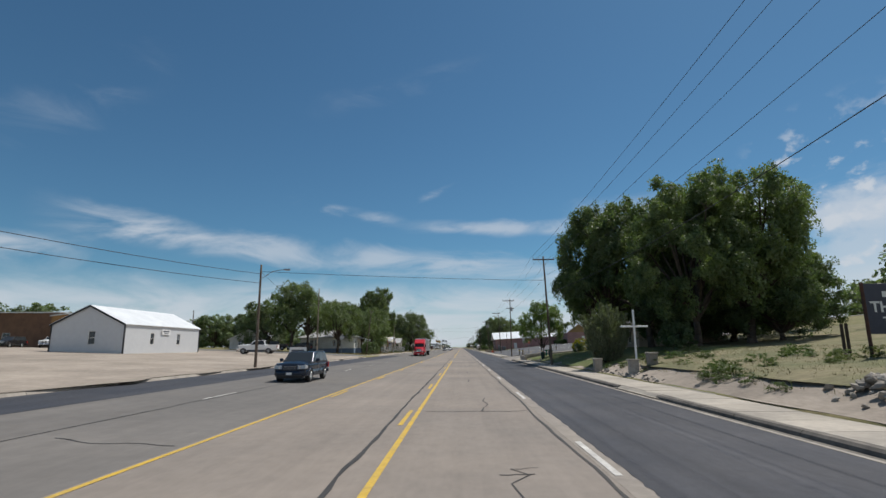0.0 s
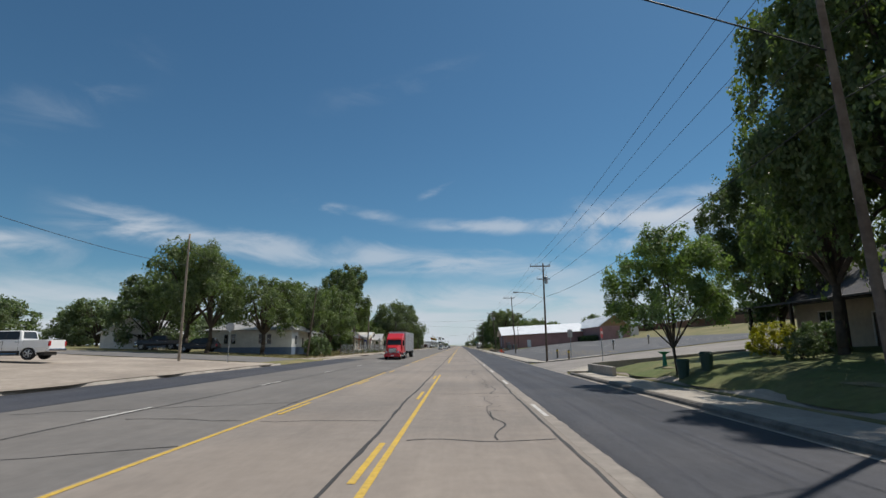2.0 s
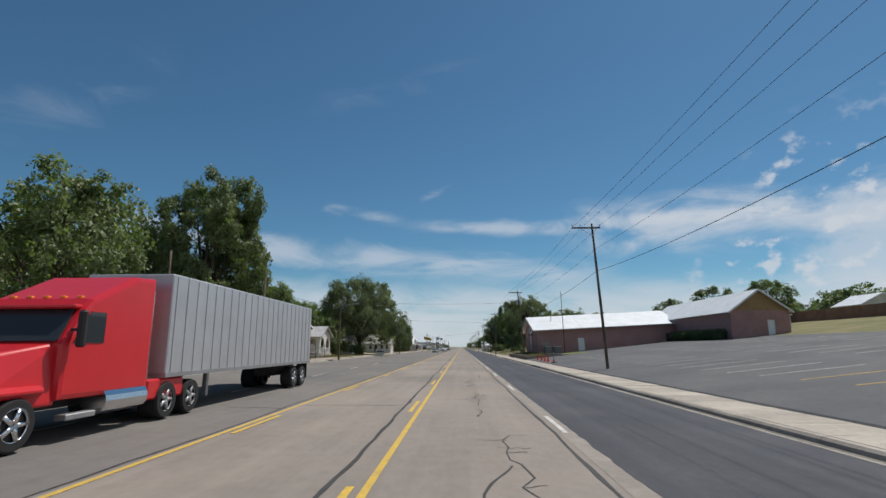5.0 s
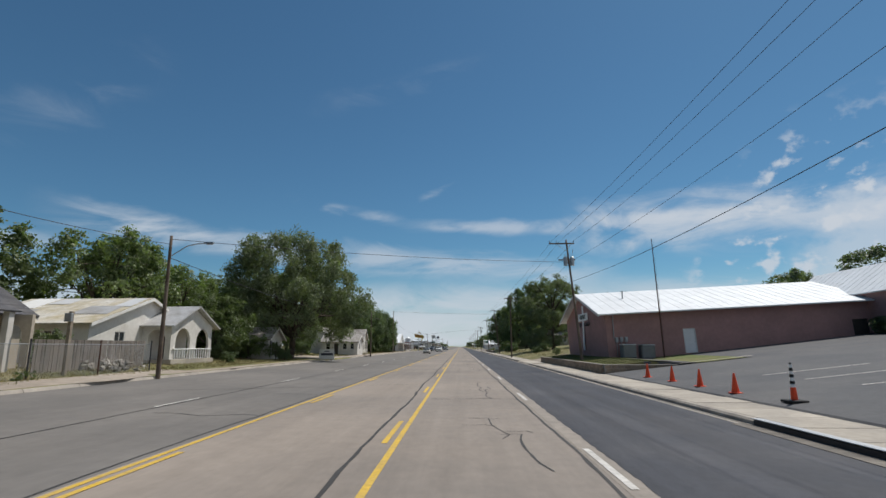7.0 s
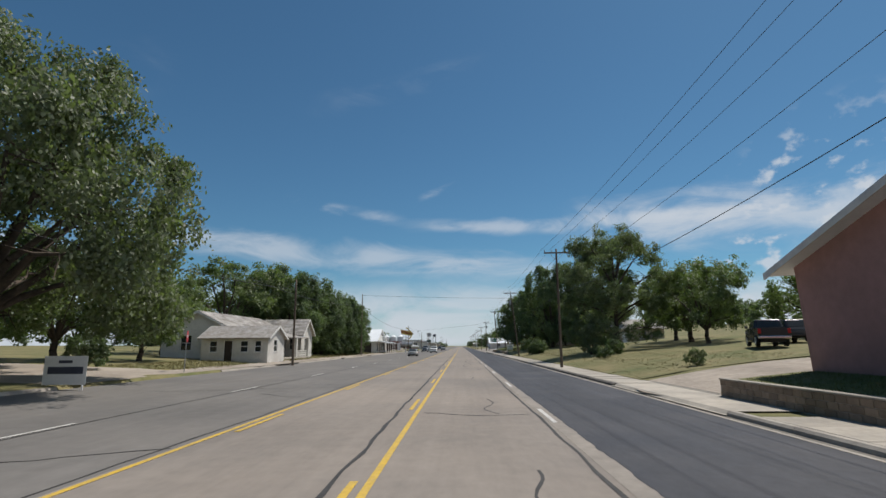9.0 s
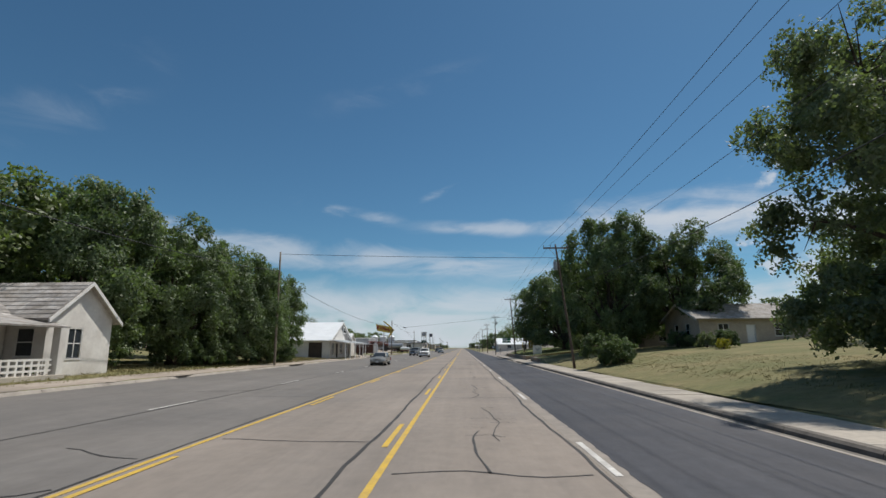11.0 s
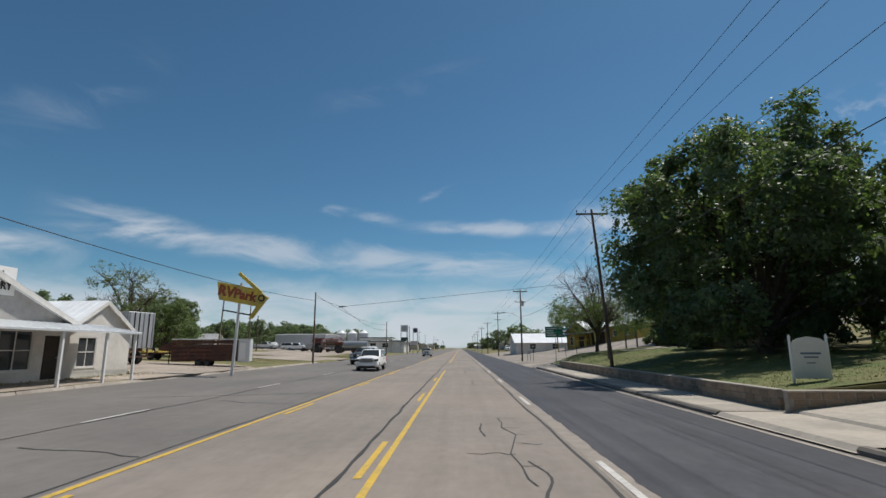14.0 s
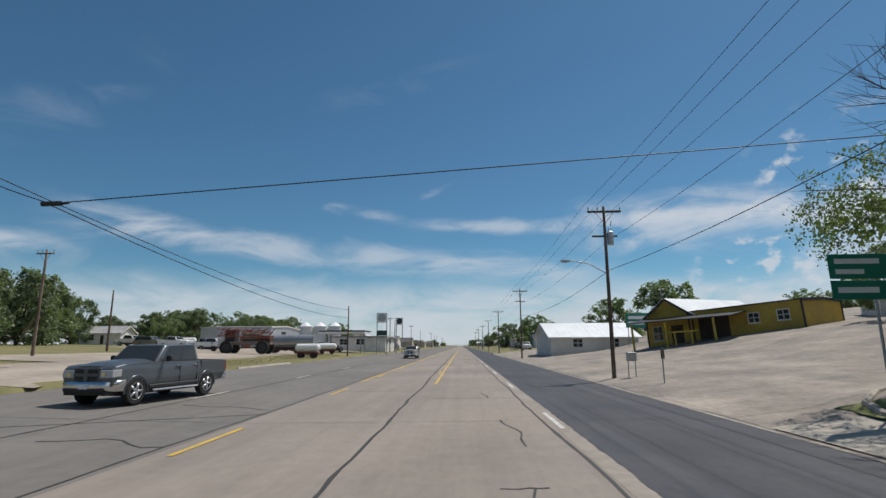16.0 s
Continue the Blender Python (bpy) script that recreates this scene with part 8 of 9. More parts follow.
for x, y, k, h in ((11.4, 41.6, "juniper", 5.0), (12.4, 43.6, "juniper", 4.6), (14.5, 55, "bush", 1.8), (16.2, 57.5, "bush", 1.5), (19, 46, "bush", 2.4), (21.8, 353, "bush", 2.2), (22.4, 356, "greybush", 2.0), (24.5, 355.5, "bush", 1.8), (16.0, 70.0, "bloom", 1.8), (17.2, 68.0, "bush", 1.6), (14.8, 66, "greybush", 1.2), (11.7, 279.8, "bush", 2.6), (13.2, 281.8, "bush", 2.1), (12.6, 278.2, "bush", 1.8),
                   (24.8, 286, "bush", 1.7), (24.6, 289.5, "greybush", 1.6), (25.0, 293, "bush", 1.4), (24.8, 297, "bush", 1.9), (23.5, 284, "bloom", 1.0), (20, 330, "bush", 2.2), (19, 322, "greybush", 2.4),
                   (-20.9, 118.0, "bush", 2.9), (-21.3, 120.4, "bush", 2.7), (-21.4, 197.2, "bush", 1.0), (-24.5, 202.5, "bush", 2.6), (-26.2, 205.8, "bush", 3.3), (-28.3, 205.5, "bush", 3.6), (-24.4, 206.3, "bush", 2.2), (-19.8, 208, "bush", 1.2), (-29, 255, "bush", 2), (-27, 126.5, "bush", 1.2), (-21.8, 262.2, "bush", 0.6),
                   (-27, 169.5, "bush", 0.9), (-26.2, 158.6, "bush", 3.6), (-27.5, 155.5, "bush", 3.2), (-25.2, 181, "greybush", 2.2), (-23, 224.5, "bush", 2.0), (-24.5, 286, "bush", 3), (13.5, 224, "greybush", 1.0), (15.5, 247, "bush", 1.6), (14.5, 252, "greybush", 2.0), (13.5, 243, "bush", 1.2)):
    tree(k, x, y, h, 1.0, group="shrubs", name="shrub")
rg = random.Random(3)
for i in range(36):
    x, y = rg.uniform(10.6, 18), rg.uniform(12, 44)
    tree("weed", x, y, rg.uniform(.25, .6), 1.2, group="weeds", name="weed")
for i in range(26):
    x, y = rg.uniform(-22.5, -18.4), rg.uniform(152, 176)
    tree("weed", x, y, rg.uniform(.3, .7), 1.0, group="weeds", name="weed")

for x, y, hh in ((11.2, 23.2, .62), (11.7, 24.0, .55), (11.5, 22.4, .5), (12.3, 24.6, .5), (10.9, 22.6, .4), (12.6, 26, .35), (11.2, 20.6, .35)):
    tree("weed", x, y, hh, 1.5, group="weeds", name="weed")
for x, y, hh in ((-20.8, 282, 2.6), (-20.3, 287, 2.4), (-20.2, 292, 2.2), (-22.6, 276.5, 2.8), (-20.6, 295.5, 2.0), (-21.4, 279, 2.4), (-24, 269.5, 2.6)):
    tree("bush", x, y, hh, 1.1, "dense dark shrub at the foot of trees", group="shrubs", name="shrub")

# grass tufts on the verges: uncountable
def tufts(name, spots, h, label, blade=GRASS_BLADE):
    V, Fs = [], []
    rg = random.Random(len(spots))
    for x, y in spots:
        z = gz(x, y)
        for k in range(5):
            a = rg.uniform(0, 6.28)
            dx, dy = math.cos(a), math.sin(a)
            hh = h * rg.uniform(.5, 1.3)
            ox, oy = x + rg.uniform(-.12, .12), y + rg.uniform(-.12, .12)
            n = len(V)
            V += [(ox - dy * .014, oy + dx * .014, z - .02), (ox + dy * .014, oy - dx * .014, z - .02), (ox + dx * hh * .45, oy + dy * hh * .45, z + hh)]
            Fs.append((n, n + 1, n + 2))
    return tagged(part(name, (V, [], Fs), blade), label, "grass", "", "stuff")


rg = random.Random(12)
tufts("grass", [(rg.uniform(11, 24), rg.uniform(2, 70)) for _ in range(5000)], 0.10, "sparse dry grass tufts in a yard")
tufts("grass", [(rg.uniform(10.0, 13), rg.uniform(186.2, 213)) for _ in range(4000)], 0.07, "short lawn grass at the church", LAWN_BLADE)
tufts("grass", [(rg.uniform(10.0, 20), rg.uniform(223, 298)) for _ in range(6000)], 0.06, "dry lawn grass")
tufts("grass", [(rg.uniform(10.0, 19), rg.uniform(317, 351)) for _ in range(5000)], 0.06, "lawn grass behind a low wall", LAWN_BLADE)
tufts("grass", [(rg.uniform(-27, -18.6), rg.uniform(106, 212)) for _ in range(11000)], 0.11, "dry grass along the far verge")
tufts("grass", [(rg.uniform(-25, -18.4), rg.uniform(228, 332)) for _ in range(9000)], 0.11, "dry grass along the far verge")
field = [(rg.uniform(-38, -17.6), rg.uniform(353, 425)) for _ in range(7000)]
tufts("grass", [(a, b) for a, b in field if not (362 < b < 382 and a > -28 or 378 < b < 404 and -38 < a < -22 or b > 402 and a < -23)], 0.06, "dry field grass")

# ================= yard things, near side =================
bb = thing("bird_bath", (12.0, 74.0, gz(12, 74)), "pale green concrete bird bath on the corner lawn", "bird bath")
part("stem", rod(B(), (0, 0, -0.1), (0, 0, 0.7), 0.14, 0.09, 10), GREEN_SIGN, bb)
part("bowl", rod(B(), (0, 0, 0.7), (0, 0, 0.85), 0.12, 0.38, 14), GREEN_SIGN, bb)
for x, y in ((10.6, 68.2), (11.5, 67.7)):
    tc = thing("trash_can", (x, y, gz(x, y)), "dark green plastic wheeled trash can", "trash can", "trash cans")
    part("bin", rod(B(), (0, 0, 0.0), (0, 0, 0.82), 0.22, 0.30, 12), DARK_GREEN_PLASTIC, tc)
    part("lid", rod(B(), (0, 0, 0.82), (0, 0, 0.92), 0.32, 0.24, 12), DARK_GREEN_PLASTIC, tc)
ph = bpy.data.objects["porch_house"]
porch(ph, -3.0, 0.0, 0.5, 13.5, 2.7, 3.1, [(-2.8, 0.9), (-2.8, 5.0), (-2.8, 9.0), (-2.8, 13.1)], WOOD_DARK, SHINGLE, "e", 0.16)
# porches and arches, far side
def arch_panel(parent, m, w, h, mat, open_w, spring, thick=0.2, name="arch"):
    """A wall panel with a round-headed opening."""
    bm = B()
    o0 = (w - open_w) / 2
    top = [(o0 + open_w / 2 - open_w / 2 * math.cos(a), spring + open_w / 2 * math.sin(a)) for a in [k * math.pi / 8 for k in range(9)]]
    for (xa, za), (xb, zb) in zip(top, top[1:]):
        prism(bm, [(xa, za), (xb, zb), (xb, h), (xa, h)], "y", 0, thick)
    box(bm, 0, o0, 0, thick, 0, h), box(bm, w - o0, w, 0, thick, 0, h)
    ob = part(name, bm, mat, parent)
    ob.matrix_local = m
    return ob


ap = thing("arched_porch", (-25.0, 189.9, 1.12), "white stucco front porch with round arches and railing", "porch")
for k in range(2):
    arch_panel(ap, pose(2.3, 0.2 + k * 3.2, 0, 0, 0, 90), 3.2, 2.45, STUCCO, 2.2, 1.25)
arch_panel(ap, pose(0, 0, 0), 2.3, 2.45, STUCCO, 1.4, 1.5)
part("floor", box(B(), 0, 2.5, -0.1, 6.8, -0.6, 0.02), SIDEWALK, ap)
ap.scale = (1, 1, 1.07)
part("gable", prism(B(), [(-0.1, 2.45), (6.9, 2.45), (3.4, 3.95)], "x", 2.08, 2.3), STUCCO, ap)
bm = B()
slab_roof(bm, (-1.6, -0.45, 2.35), (2.75, -0.45, 2.35), (2.75, 3.4, 4.0), (-1.6, 3.4, 4.0))
slab_roof(bm, (2.75, 7.25, 2.35), (-1.6, 7.25, 2.35), (-1.6, 3.4, 4.0), (2.75, 3.4, 4.0))
part("roof", bm, GREY_ROOF, ap)
for k in range(16):
    part("baluster", box(B(), 2.33, 2.40, 0.55 + k * 0.38, 0.62 + k * 0.38, 0.0, 0.72), WHITE_PAINT, ap)
part("handrail", box(B(), 2.31, 2.43, 0.3, 6.5, 0.72, 0.80, 0.01), WHITE_PAINT, ap)
ah = bpy.data.objects["arched_house"]
for k in range(3):
    arch_panel(ah, pose(10.6, 10.5 + k * 3.0, 0, 0, 0, 90), 3.0, 3.0, STUCCO, 2.0, 1.7)
bm = B()
slab_roof(bm, (11.0, 10.0, 2.95), (11.0, 19.8, 2.95), (8.3, 19.8, 3.7), (8.3, 10.0, 3.7))
part("porch_roof", bm, GREY_ROOF, ah)
bg_ = bpy.data.objects["bungalow"]
porch(bg_, 12.4, 14.6, 3.0, 9.5, 2.8, 3.2, [(14.4, 3.3), (14.4, 6.2), (14.4, 9.2)], WHITE_PAINT, GREY_ROOF, "w", 0.22)
sh = bpy.data.objects["shingled_house"]
arch_panel(sh, pose(9.0, 9.6, 0), 2.3, 2.8, STUCCO_TAN, 1.4, 1.6)
porch(sh, 9.0, 10.8, 6.2, 9.4, 2.9, 3.45, [(10.5, 6.6), (10.5, 9.0)], STUCCO, SHINGLE, "w", 0.35)
st_ = bpy.data.objects["stucco_house"]
porch(st_, 7.5, 10.7, 5.8, 16.3, 2.3, 2.95, [(10.5, 6.1), (10.5, 11.0), (10.5, 15.9)], STUCCO, SHINGLE_OLD, "w", 0.4)
bm = B()
for r_ in range(3):
    for c_ in range(10):
        y_ = 11.4 + c_ * 0.42
        box(bm, 10.4, 10.52, y_, y_ + 0.12, r_ * 0.26, 0.26 + r_ * 0.26)
        box(bm, 10.4, 10.52, y_ + 0.12, y_ + 0.42, 0.16 + r_ * 0.26, 0.26 + r_ * 0.26)
part("pierced_rail", bm, STUCCO, st_, "pierced white block porch rail")
part("porch_floor", box(B(), 7.5, 10.8, 5.8, 16.2, -0.5, 0.0, 0.02), SIDEWALK, st_)
sd = bpy.data.objects["shed"]
part("lean_post", rod(B(), (9.75, 0.1, -0.4), (9.75, 0.1, 2.1), 0.05, n=6), WHITE_METAL, sd)

# chain-link fence with gate
def chain_fence(x0, y0, x1, y1, h=1.6, label="rusty chain-link fence on steel posts"):
    f = thing("chain_link_fence", (x0, y0, 0), label, "fence", "fences")
    d = Vector((x1 - x0, y1 - y0, 0))
    n = max(1, int(d.length / 4.2))
    for i in range(n + 1):
        p = d * i / n
        z = gz(x0 + p.x, y0 + p.y)
        part("post", rod(B(), (p.x, p.y, z - 0.2), (p.x, p.y, z + h + 0.25), 0.04, n=7), DARK_METAL if i % 3 else RUST, f)
    for i in range(n):
        a, b = d * i / n, d * (i + 1) / n
        za, zb = gz(x0 + a.x, y0 + a.y), gz(x0 + b.x, y0 + b.y)
        part("top_rail", rod(B(), (a.x, a.y, za + h), (b.x, b.y, zb + h), 0.022, n=6), STEEL, f)
        # woven wire
        u = b - a
        L_ = u.length
        k = int(L_ / 0.16)
        bm = B()
        for s in (1, -1):
            for j in range(-int(h / 0.16), k + 1):
                s0, s1 = j * 0.16, j * 0.16 + h
                c0, c1 = max(0, s0), min(L_, s1)
                if c1 <= c0:
                    continue
                h0, h1 = c0 - s0, c1 - s0
                if s < 0:
                    h0, h1 = h - h0, h - h1
                rod(bm, a + u * (c0 / L_) + Vector((0, 0, za + h0)), a + u * (c1 / L_) + Vector((0, 0, zb + h1)), 0.004, n=3, caps=False)
        wv = part("wire_mesh", bm, STEEL, f)
        wv["kind"] = "stuff"
    return f


chain_fence(-20.0, 150.0, -20.0, 183.0)
chain_fence(-20.4, 131, -20.4, 150.0)
bf = thing("board_fence", (-22.4, 176.6, 0), "grey weathered board fence before a house", "fence", "fences")
src = None
for k in range(50):
    m = pose(0.02 * math.sin(k * 2.1), k * 0.19, gz(-22.4, 180), 0, 0.6 * math.sin(k * 1.7), 0)
    if src is None:
        src = part("board", box(B(), -0.012, 0.012, 0.004, 0.182, -0.1, 1.75), WOOD_GREY, bf)
        src.matrix_local = m
    else:
        share(src, bf, m)
for zz in (0.5, 1.45):
    part("rail", box(B(), -0.06, -0.014, 0, 9.5, gz(-22.4, 180) + zz, gz(-22.4, 180) + zz + 0.09), WOOD_GREY, bf)
fl = thing("flag", (-22.2, 168.0, gz(-22, 168)), "striped flag hanging on an angled pole", "flag")
part("pole", rod(B(), (0, 0, 1.6), (0.9, -0.2, 3.6), 0.02, n=6), STEEL, fl)
for k in range(7):
    part("stripe", box(B(), 0.35 + 0.07 * k, 0.42 + 0.07 * k, -0.16, -0.145, 1.75 + 0.14 * k, 3.2 + 0.06 * k), FLAG_RED if k % 2 == 0 else SIGN_WHITE, fl)
part("post", rod(B(), (0, 0, -0.2), (0, 0, 1.7), 0.05, n=6), POLE_PALE, fl)
bn = thing("banner", (-24.3, 173.2, gz(-24.3, 173.2)), "dark blue hanging banner on a porch post", "banner")
part("pole", rod(B(), (0, 0.02, -0.2), (0, 0.02, 2.9), 0.025, n=6), STEEL, bn)
part("cloth", box(B(), 0.02, 0.8, -0.01, 0.01, 1.1, 2.7), FLAG_BLUE, bn)
part("emblem", box(B(), 0.2, 0.6, -0.016, -0.011, 1.5, 2.3), SIGN_WHITE, bn)
oc = thing("orange_cross", (-22.8, 159.4, gz(-22.8, 159.4)), "orange painted timber cross on a dirt mound", "cross")
part("upright", box(B(), -0.06, 0.06, -0.06, 0.06, -0.2, 3.7, 0.01), ORANGE_WOOD, oc)
part("arm", box(B(), -0.62, 0.62, -0.07, 0.07, 2.72, 2.85, 0.01), ORANGE_WOOD, oc)
bm = B()
bmesh.ops.create_icosphere(bm, subdivisions=3, radius=1.0, matrix=Matrix.Translation((-23.4, 159.8, gz(-23.4, 159.8) - 0.15)) @ Matrix.Diagonal((2.6, 2.0, 0.75, 1)))
for v in bm.verts:
    v.co += Vector((0, 0, 0.12 * noise.noise(v.co * 1.1)))
tagged(part("dirt_mound", bm, DIRT, smooth=True), "low mound of bare tan dirt", "mound")
rb = thing("rubble", (-21.5, 181.0, gz(-21.5, 181)), "heap of pale broken stone before a house", "rubble")
rg = random.Random(33)
for k in range(60):
    o = new("stone", rocks[k % 4].data)
    o.parent = rb
    r = rg.uniform(.12, .32)
    o.matrix_local = pose(rg.gauss(0, .9), rg.gauss(0, .7), rg.uniform(0, .55), rg.uniform(0, 90), 0, rg.uniform(0, 360)) @ Matrix.Diagonal((r, r, r, 1))
sp_ = thing("old_post", (-20.9, 177.0, gz(-20.9, 177)), "weathered timber post with a small box", "post")
part("post", box(B(), -0.09, 0.09, -0.09, 0.09, -0.2, 3.3, 0.01), POLE_PALE, sp_)
part("box", box(B(), -0.2, 0.2, -0.25, -0.09, 2.75, 3.2, 0.02), STEEL, sp_)
sc = thing("window_screen", (-21.9, 160.9, gz(-21.9, 160.9)), "white wooden window screen leaning at a dirt mound", "window screen", "", "", 12)
for x0, x1, z0, z1 in [(-.48, -.42, 0, 1.5), (.42, .48, 0, 1.5), (-.02, .02, 0, 1.5), (-.42, .42, 0, .06), (-.42, .42, 1.44, 1.5), (-.42, .42, .36, .40), (-.42, .42, .72, .76), (-.42, .42, 1.08, 1.12)]:
    part("bar", box(B(), x0, x1, -0.02 + z0 * .12, 0.02 + z0 * .12, z0, z1), WHITE_PAINT, sc)
part("backing", box(B(), -0.42, 0.42, 0.16, 0.17, 0.05, 1.45), STEEL, sc)
th_ = bpy.data.objects["tin_roof_house"]
for x0, x1, u0, u1, mt_ in ((0.2, 2.4, 0.55, 0.98, SIGN_WHITE), (2.5, 4.2, 0.72, 0.97, WHITE_METAL), (1.2, 3.4, 0.15, 0.5, GREY_ROOF), (6.4, 9.2, 0.30, 0.62, GREY_ROOF), (8.2, 9.5, 0.60, 0.96, WHITE_METAL)):
    e0, e1 = Vector((0, -0.45, 2.65)), Vector((0, 6.25, 4.9))
    p0, p1 = e0.lerp(e1, u0), e0.lerp(e1, u1)
    part("roof_patch", panel((x0, p0.y, p0.z + 0.155), (x1, p0.y, p0.z + 0.15), (x1 - 0.2, p1.y, p1.z + 0.15), (x0 + 0.15, p1.y - 0.1, p1.z + 0.15), 0.012), mt_, th_, "loose sheet patching the roof")
db = thing("dumpster", (-62, 113, gz(-62, 113)), "blue steel dumpster beyond the dirt lot", "dumpster")
part("bin", prism(B(), [(-0.9, 0), (0.9, 0), (1.1, 1.4), (-1.1, 1.5)], "y", -0.8, 0.8), BLUE_PLASTIC, db)
part("lid", box(B(), -1.15, 1.15, -0.82, 0.82, 1.5, 1.56), PLASTIC_BLACK, db)
cp = thing("carport", (-70, 108, gz(-70, 108)), "low white carport roof on posts behind the lot", "carport")
part("roof", box(B(), -5, 5, -2, 2, 2.6, 2.8, 0.03), WHITE_ROOF, cp)
for px in (-4.7, 0, 4.7):
    part("post", rod(B(), (px, -1.7, -0.2), (px, -1.7, 2.6), 0.06, n=6), STEEL, cp)
house("garage_block", "orange brick building end with a pale roof", -77, 94, 2.9, 6, 16, 5.6, 5.9, "y", ORANGE_BRICK, GREY_ROOF, 0.2, {"s": [(1.5, 3.0, 0.1, 2.8, "b")]}, category="building")

# ================= park yard: trailers =================
bt = thing("box_trailer", (-24.6, 339.4, gz(-24.6, 339.4)), "old ribbed grey semi trailer parked in a dirt yard", "trailer", "", "", 76)
part("box", box(B(), -1.25, 1.25, 0, 13.5, 1.25, 4.0, 0.03), TRAILER_SKIN, bt)
for k in range(6):
    part("door_rib", box(B(), -1.15 + k * 0.44, -1.07 + k * 0.44, -0.04, 0.0, 1.3, 3.95), DARK_METAL if k in (1, 2, 4) else STEEL, bt)
for k in range(22):
    for s in (-1, 1):
        part("side_rib", box(B(), s * 1.25, s * 1.28, 0.3 + k * 0.6, 0.36 + k * 0.6, 1.3, 3.95), TRAILER_SKIN, bt)
part("bumper", box(B(), -1.1, 1.1, -0.02, 0.1, 0.55, 0.65), RUST, bt)
for s in (-1, 1):
    part("bumper_leg", box(B(), s * 0.8 - 0.05, s * 0.8 + 0.05, 0.0, 0.1, 0.6, 1.3), RUST, bt)
    for yy in (1.3, 2.6):
        wheel(bt, s * 0.95, yy, 0.5, 0.5, s)
    part("landing_leg", box(B(), s * 0.85 - 0.08, s * 0.85 + 0.08, 10.5, 10.65, 0.0, 1.3), RUST, bt)
part("frame", box(B(), -0.5, 0.5, 0.2, 13.2, 1.0, 1.27), RUST, bt)
lt = thing("livestock_trailer", (-19.9, 343.4, gz(-19.9, 343.4)), "dark red slatted livestock trailer with pale nose", "trailer", "", "", 14)
lt.scale = (0.70, 0.72, 0.76)
for s in (0, 1):
    yy = -1.1 if s == 0 else 1.1
    for k in range(5):
        part("slat", box(B(), -5.4, 1.8, yy - 0.03, yy + 0.03, 0.75 + k * 0.42, 1.08 + k * 0.42, 0.01), RUST, lt)
    for k in range(9):
        part("upright", box(B(), -5.4 + k * 0.88, -5.32 + k * 0.88, yy - 0.05, yy + 0.05, 0.6, 2.85), RUST, lt)
    for wx in (-2.4, -1.5):
        wheel(lt, wx, yy * 1.08, 0.36, 0.24, 1).rotation_euler.z = radians(90)
part("floor", box(B(), -5.4, 1.8, -1.1, 1.1, 0.55, 0.7), RUST, lt)
for yy in (-1.02, 1.02):
    part("lining", box(B(), -5.35, 1.75, yy - 0.015, yy + 0.015, 0.72, 2.2), WOOD_DARK, lt)
part("roof", box(B(), -5.5, 3.2, -1.15, 1.15, 2.85, 2.93, 0.03), WHITE_METAL, lt)
part("nose", box(B(), 1.85, 3.2, -1.13, 1.13, 0.45, 2.84, 0.08), WHITE_METAL, lt, "scuffed white trailer nose")
part("nose_door", box(B(), 2.0, 2.7, -1.16, -1.13, 0.7, 2.5, 0.01), SIGN_WHITE, lt)
part("gooseneck", prism(B(), [(-5.4, 1.6), (-7.0, 1.7), (-7.0, 2.0), (-5.4, 2.8)], "y", -0.4, 0.4), RUST, lt)
part("jack", rod(B(), (-5.9, 0, 0), (-5.9, 0, 1.7), 0.06, n=7), RUST, lt)
ft = thing("flat_trailer", (-28.5, 349.5, gz(-28.5, 349.5)), "low rusty flatbed trailer with yellow timbers", "trailer", "", "", 12)
part("deck", box(B(), -3.5, 2.5, -1.0, 1.0, 0.55, 0.68, 0.02), RUST, ft)
for k in range(4):
    part("timber", box(B(), -2.8 + k * 1.2, -2.5 + k * 1.2, -1.2, 1.2, 0.68, 0.85, 0.02), SIGN_YELLOW, ft)
for s in (-1, 1):
    wheel(ft, -0.8, s * 0.9, 0.34, 0.22, 1).rotation_euler.z = radians(90)

# ================= farm supply yard and beyond =================
house("warehouse", "pale grey metal warehouse behind a farm yard", -53.0, 447, 2.0, 14.5, 18, 3.9, 4.3, "x", TRAILER_SKIN, GREY_ROOF, 0.2, {"e": [(6, 3, .1, 3, "b")]}, rib=0.0, category="warehouse")
house("store_block", "low white store with a dark roof edge", -31, 466, 1.5, 13, 16, 2.6, 2.9, "x", SIDING_WHITE, DARK_METAL, 0.5, {"s": [W(2, 2, .8, 1.4), W(6, 2, .8, 1.4)], "e": [W(3, 2, .8, 1.4), W(8, 2, .8, 1.4)]}, category="store")
for k in range(3):
    g = thing("grain_bin", (-41.5 + k * 3.9, 480, gz(-40, 480)), "white steel grain bin with a conical roof", "grain bin", "grain bins")
    part("drum", rod(B(), (0, 0, 0), (0, 0, 5.6), 1.7, n=20), WHITE_METAL, g)
    part("cone", rod(B(), (0, 0, 5.6), (0, 0, 6.7), 1.8, 0.2, 20), WHITE_ROOF, g)
sprayer = thing("field_sprayer", (-28.5, 412, gz(-28.5, 412)), "high-wheeled field sprayer with red folded booms", "farm machine")
part("chassis", box(B(), -3.2, 3.2, -0.6, 0.6, 1.2, 1.7, 0.05), WOOD_GREY, sprayer)
part("tank", rod(B(), (-0.6, 0, 2.3), (1.8, 0, 2.3), 0.6, n=14), WOOD_GREY, sprayer)
part("cab", box(B(), -2.9, -1.5, -0.75, 0.75, 1.7, 3.2, 0.12), DARK_METAL, sprayer)
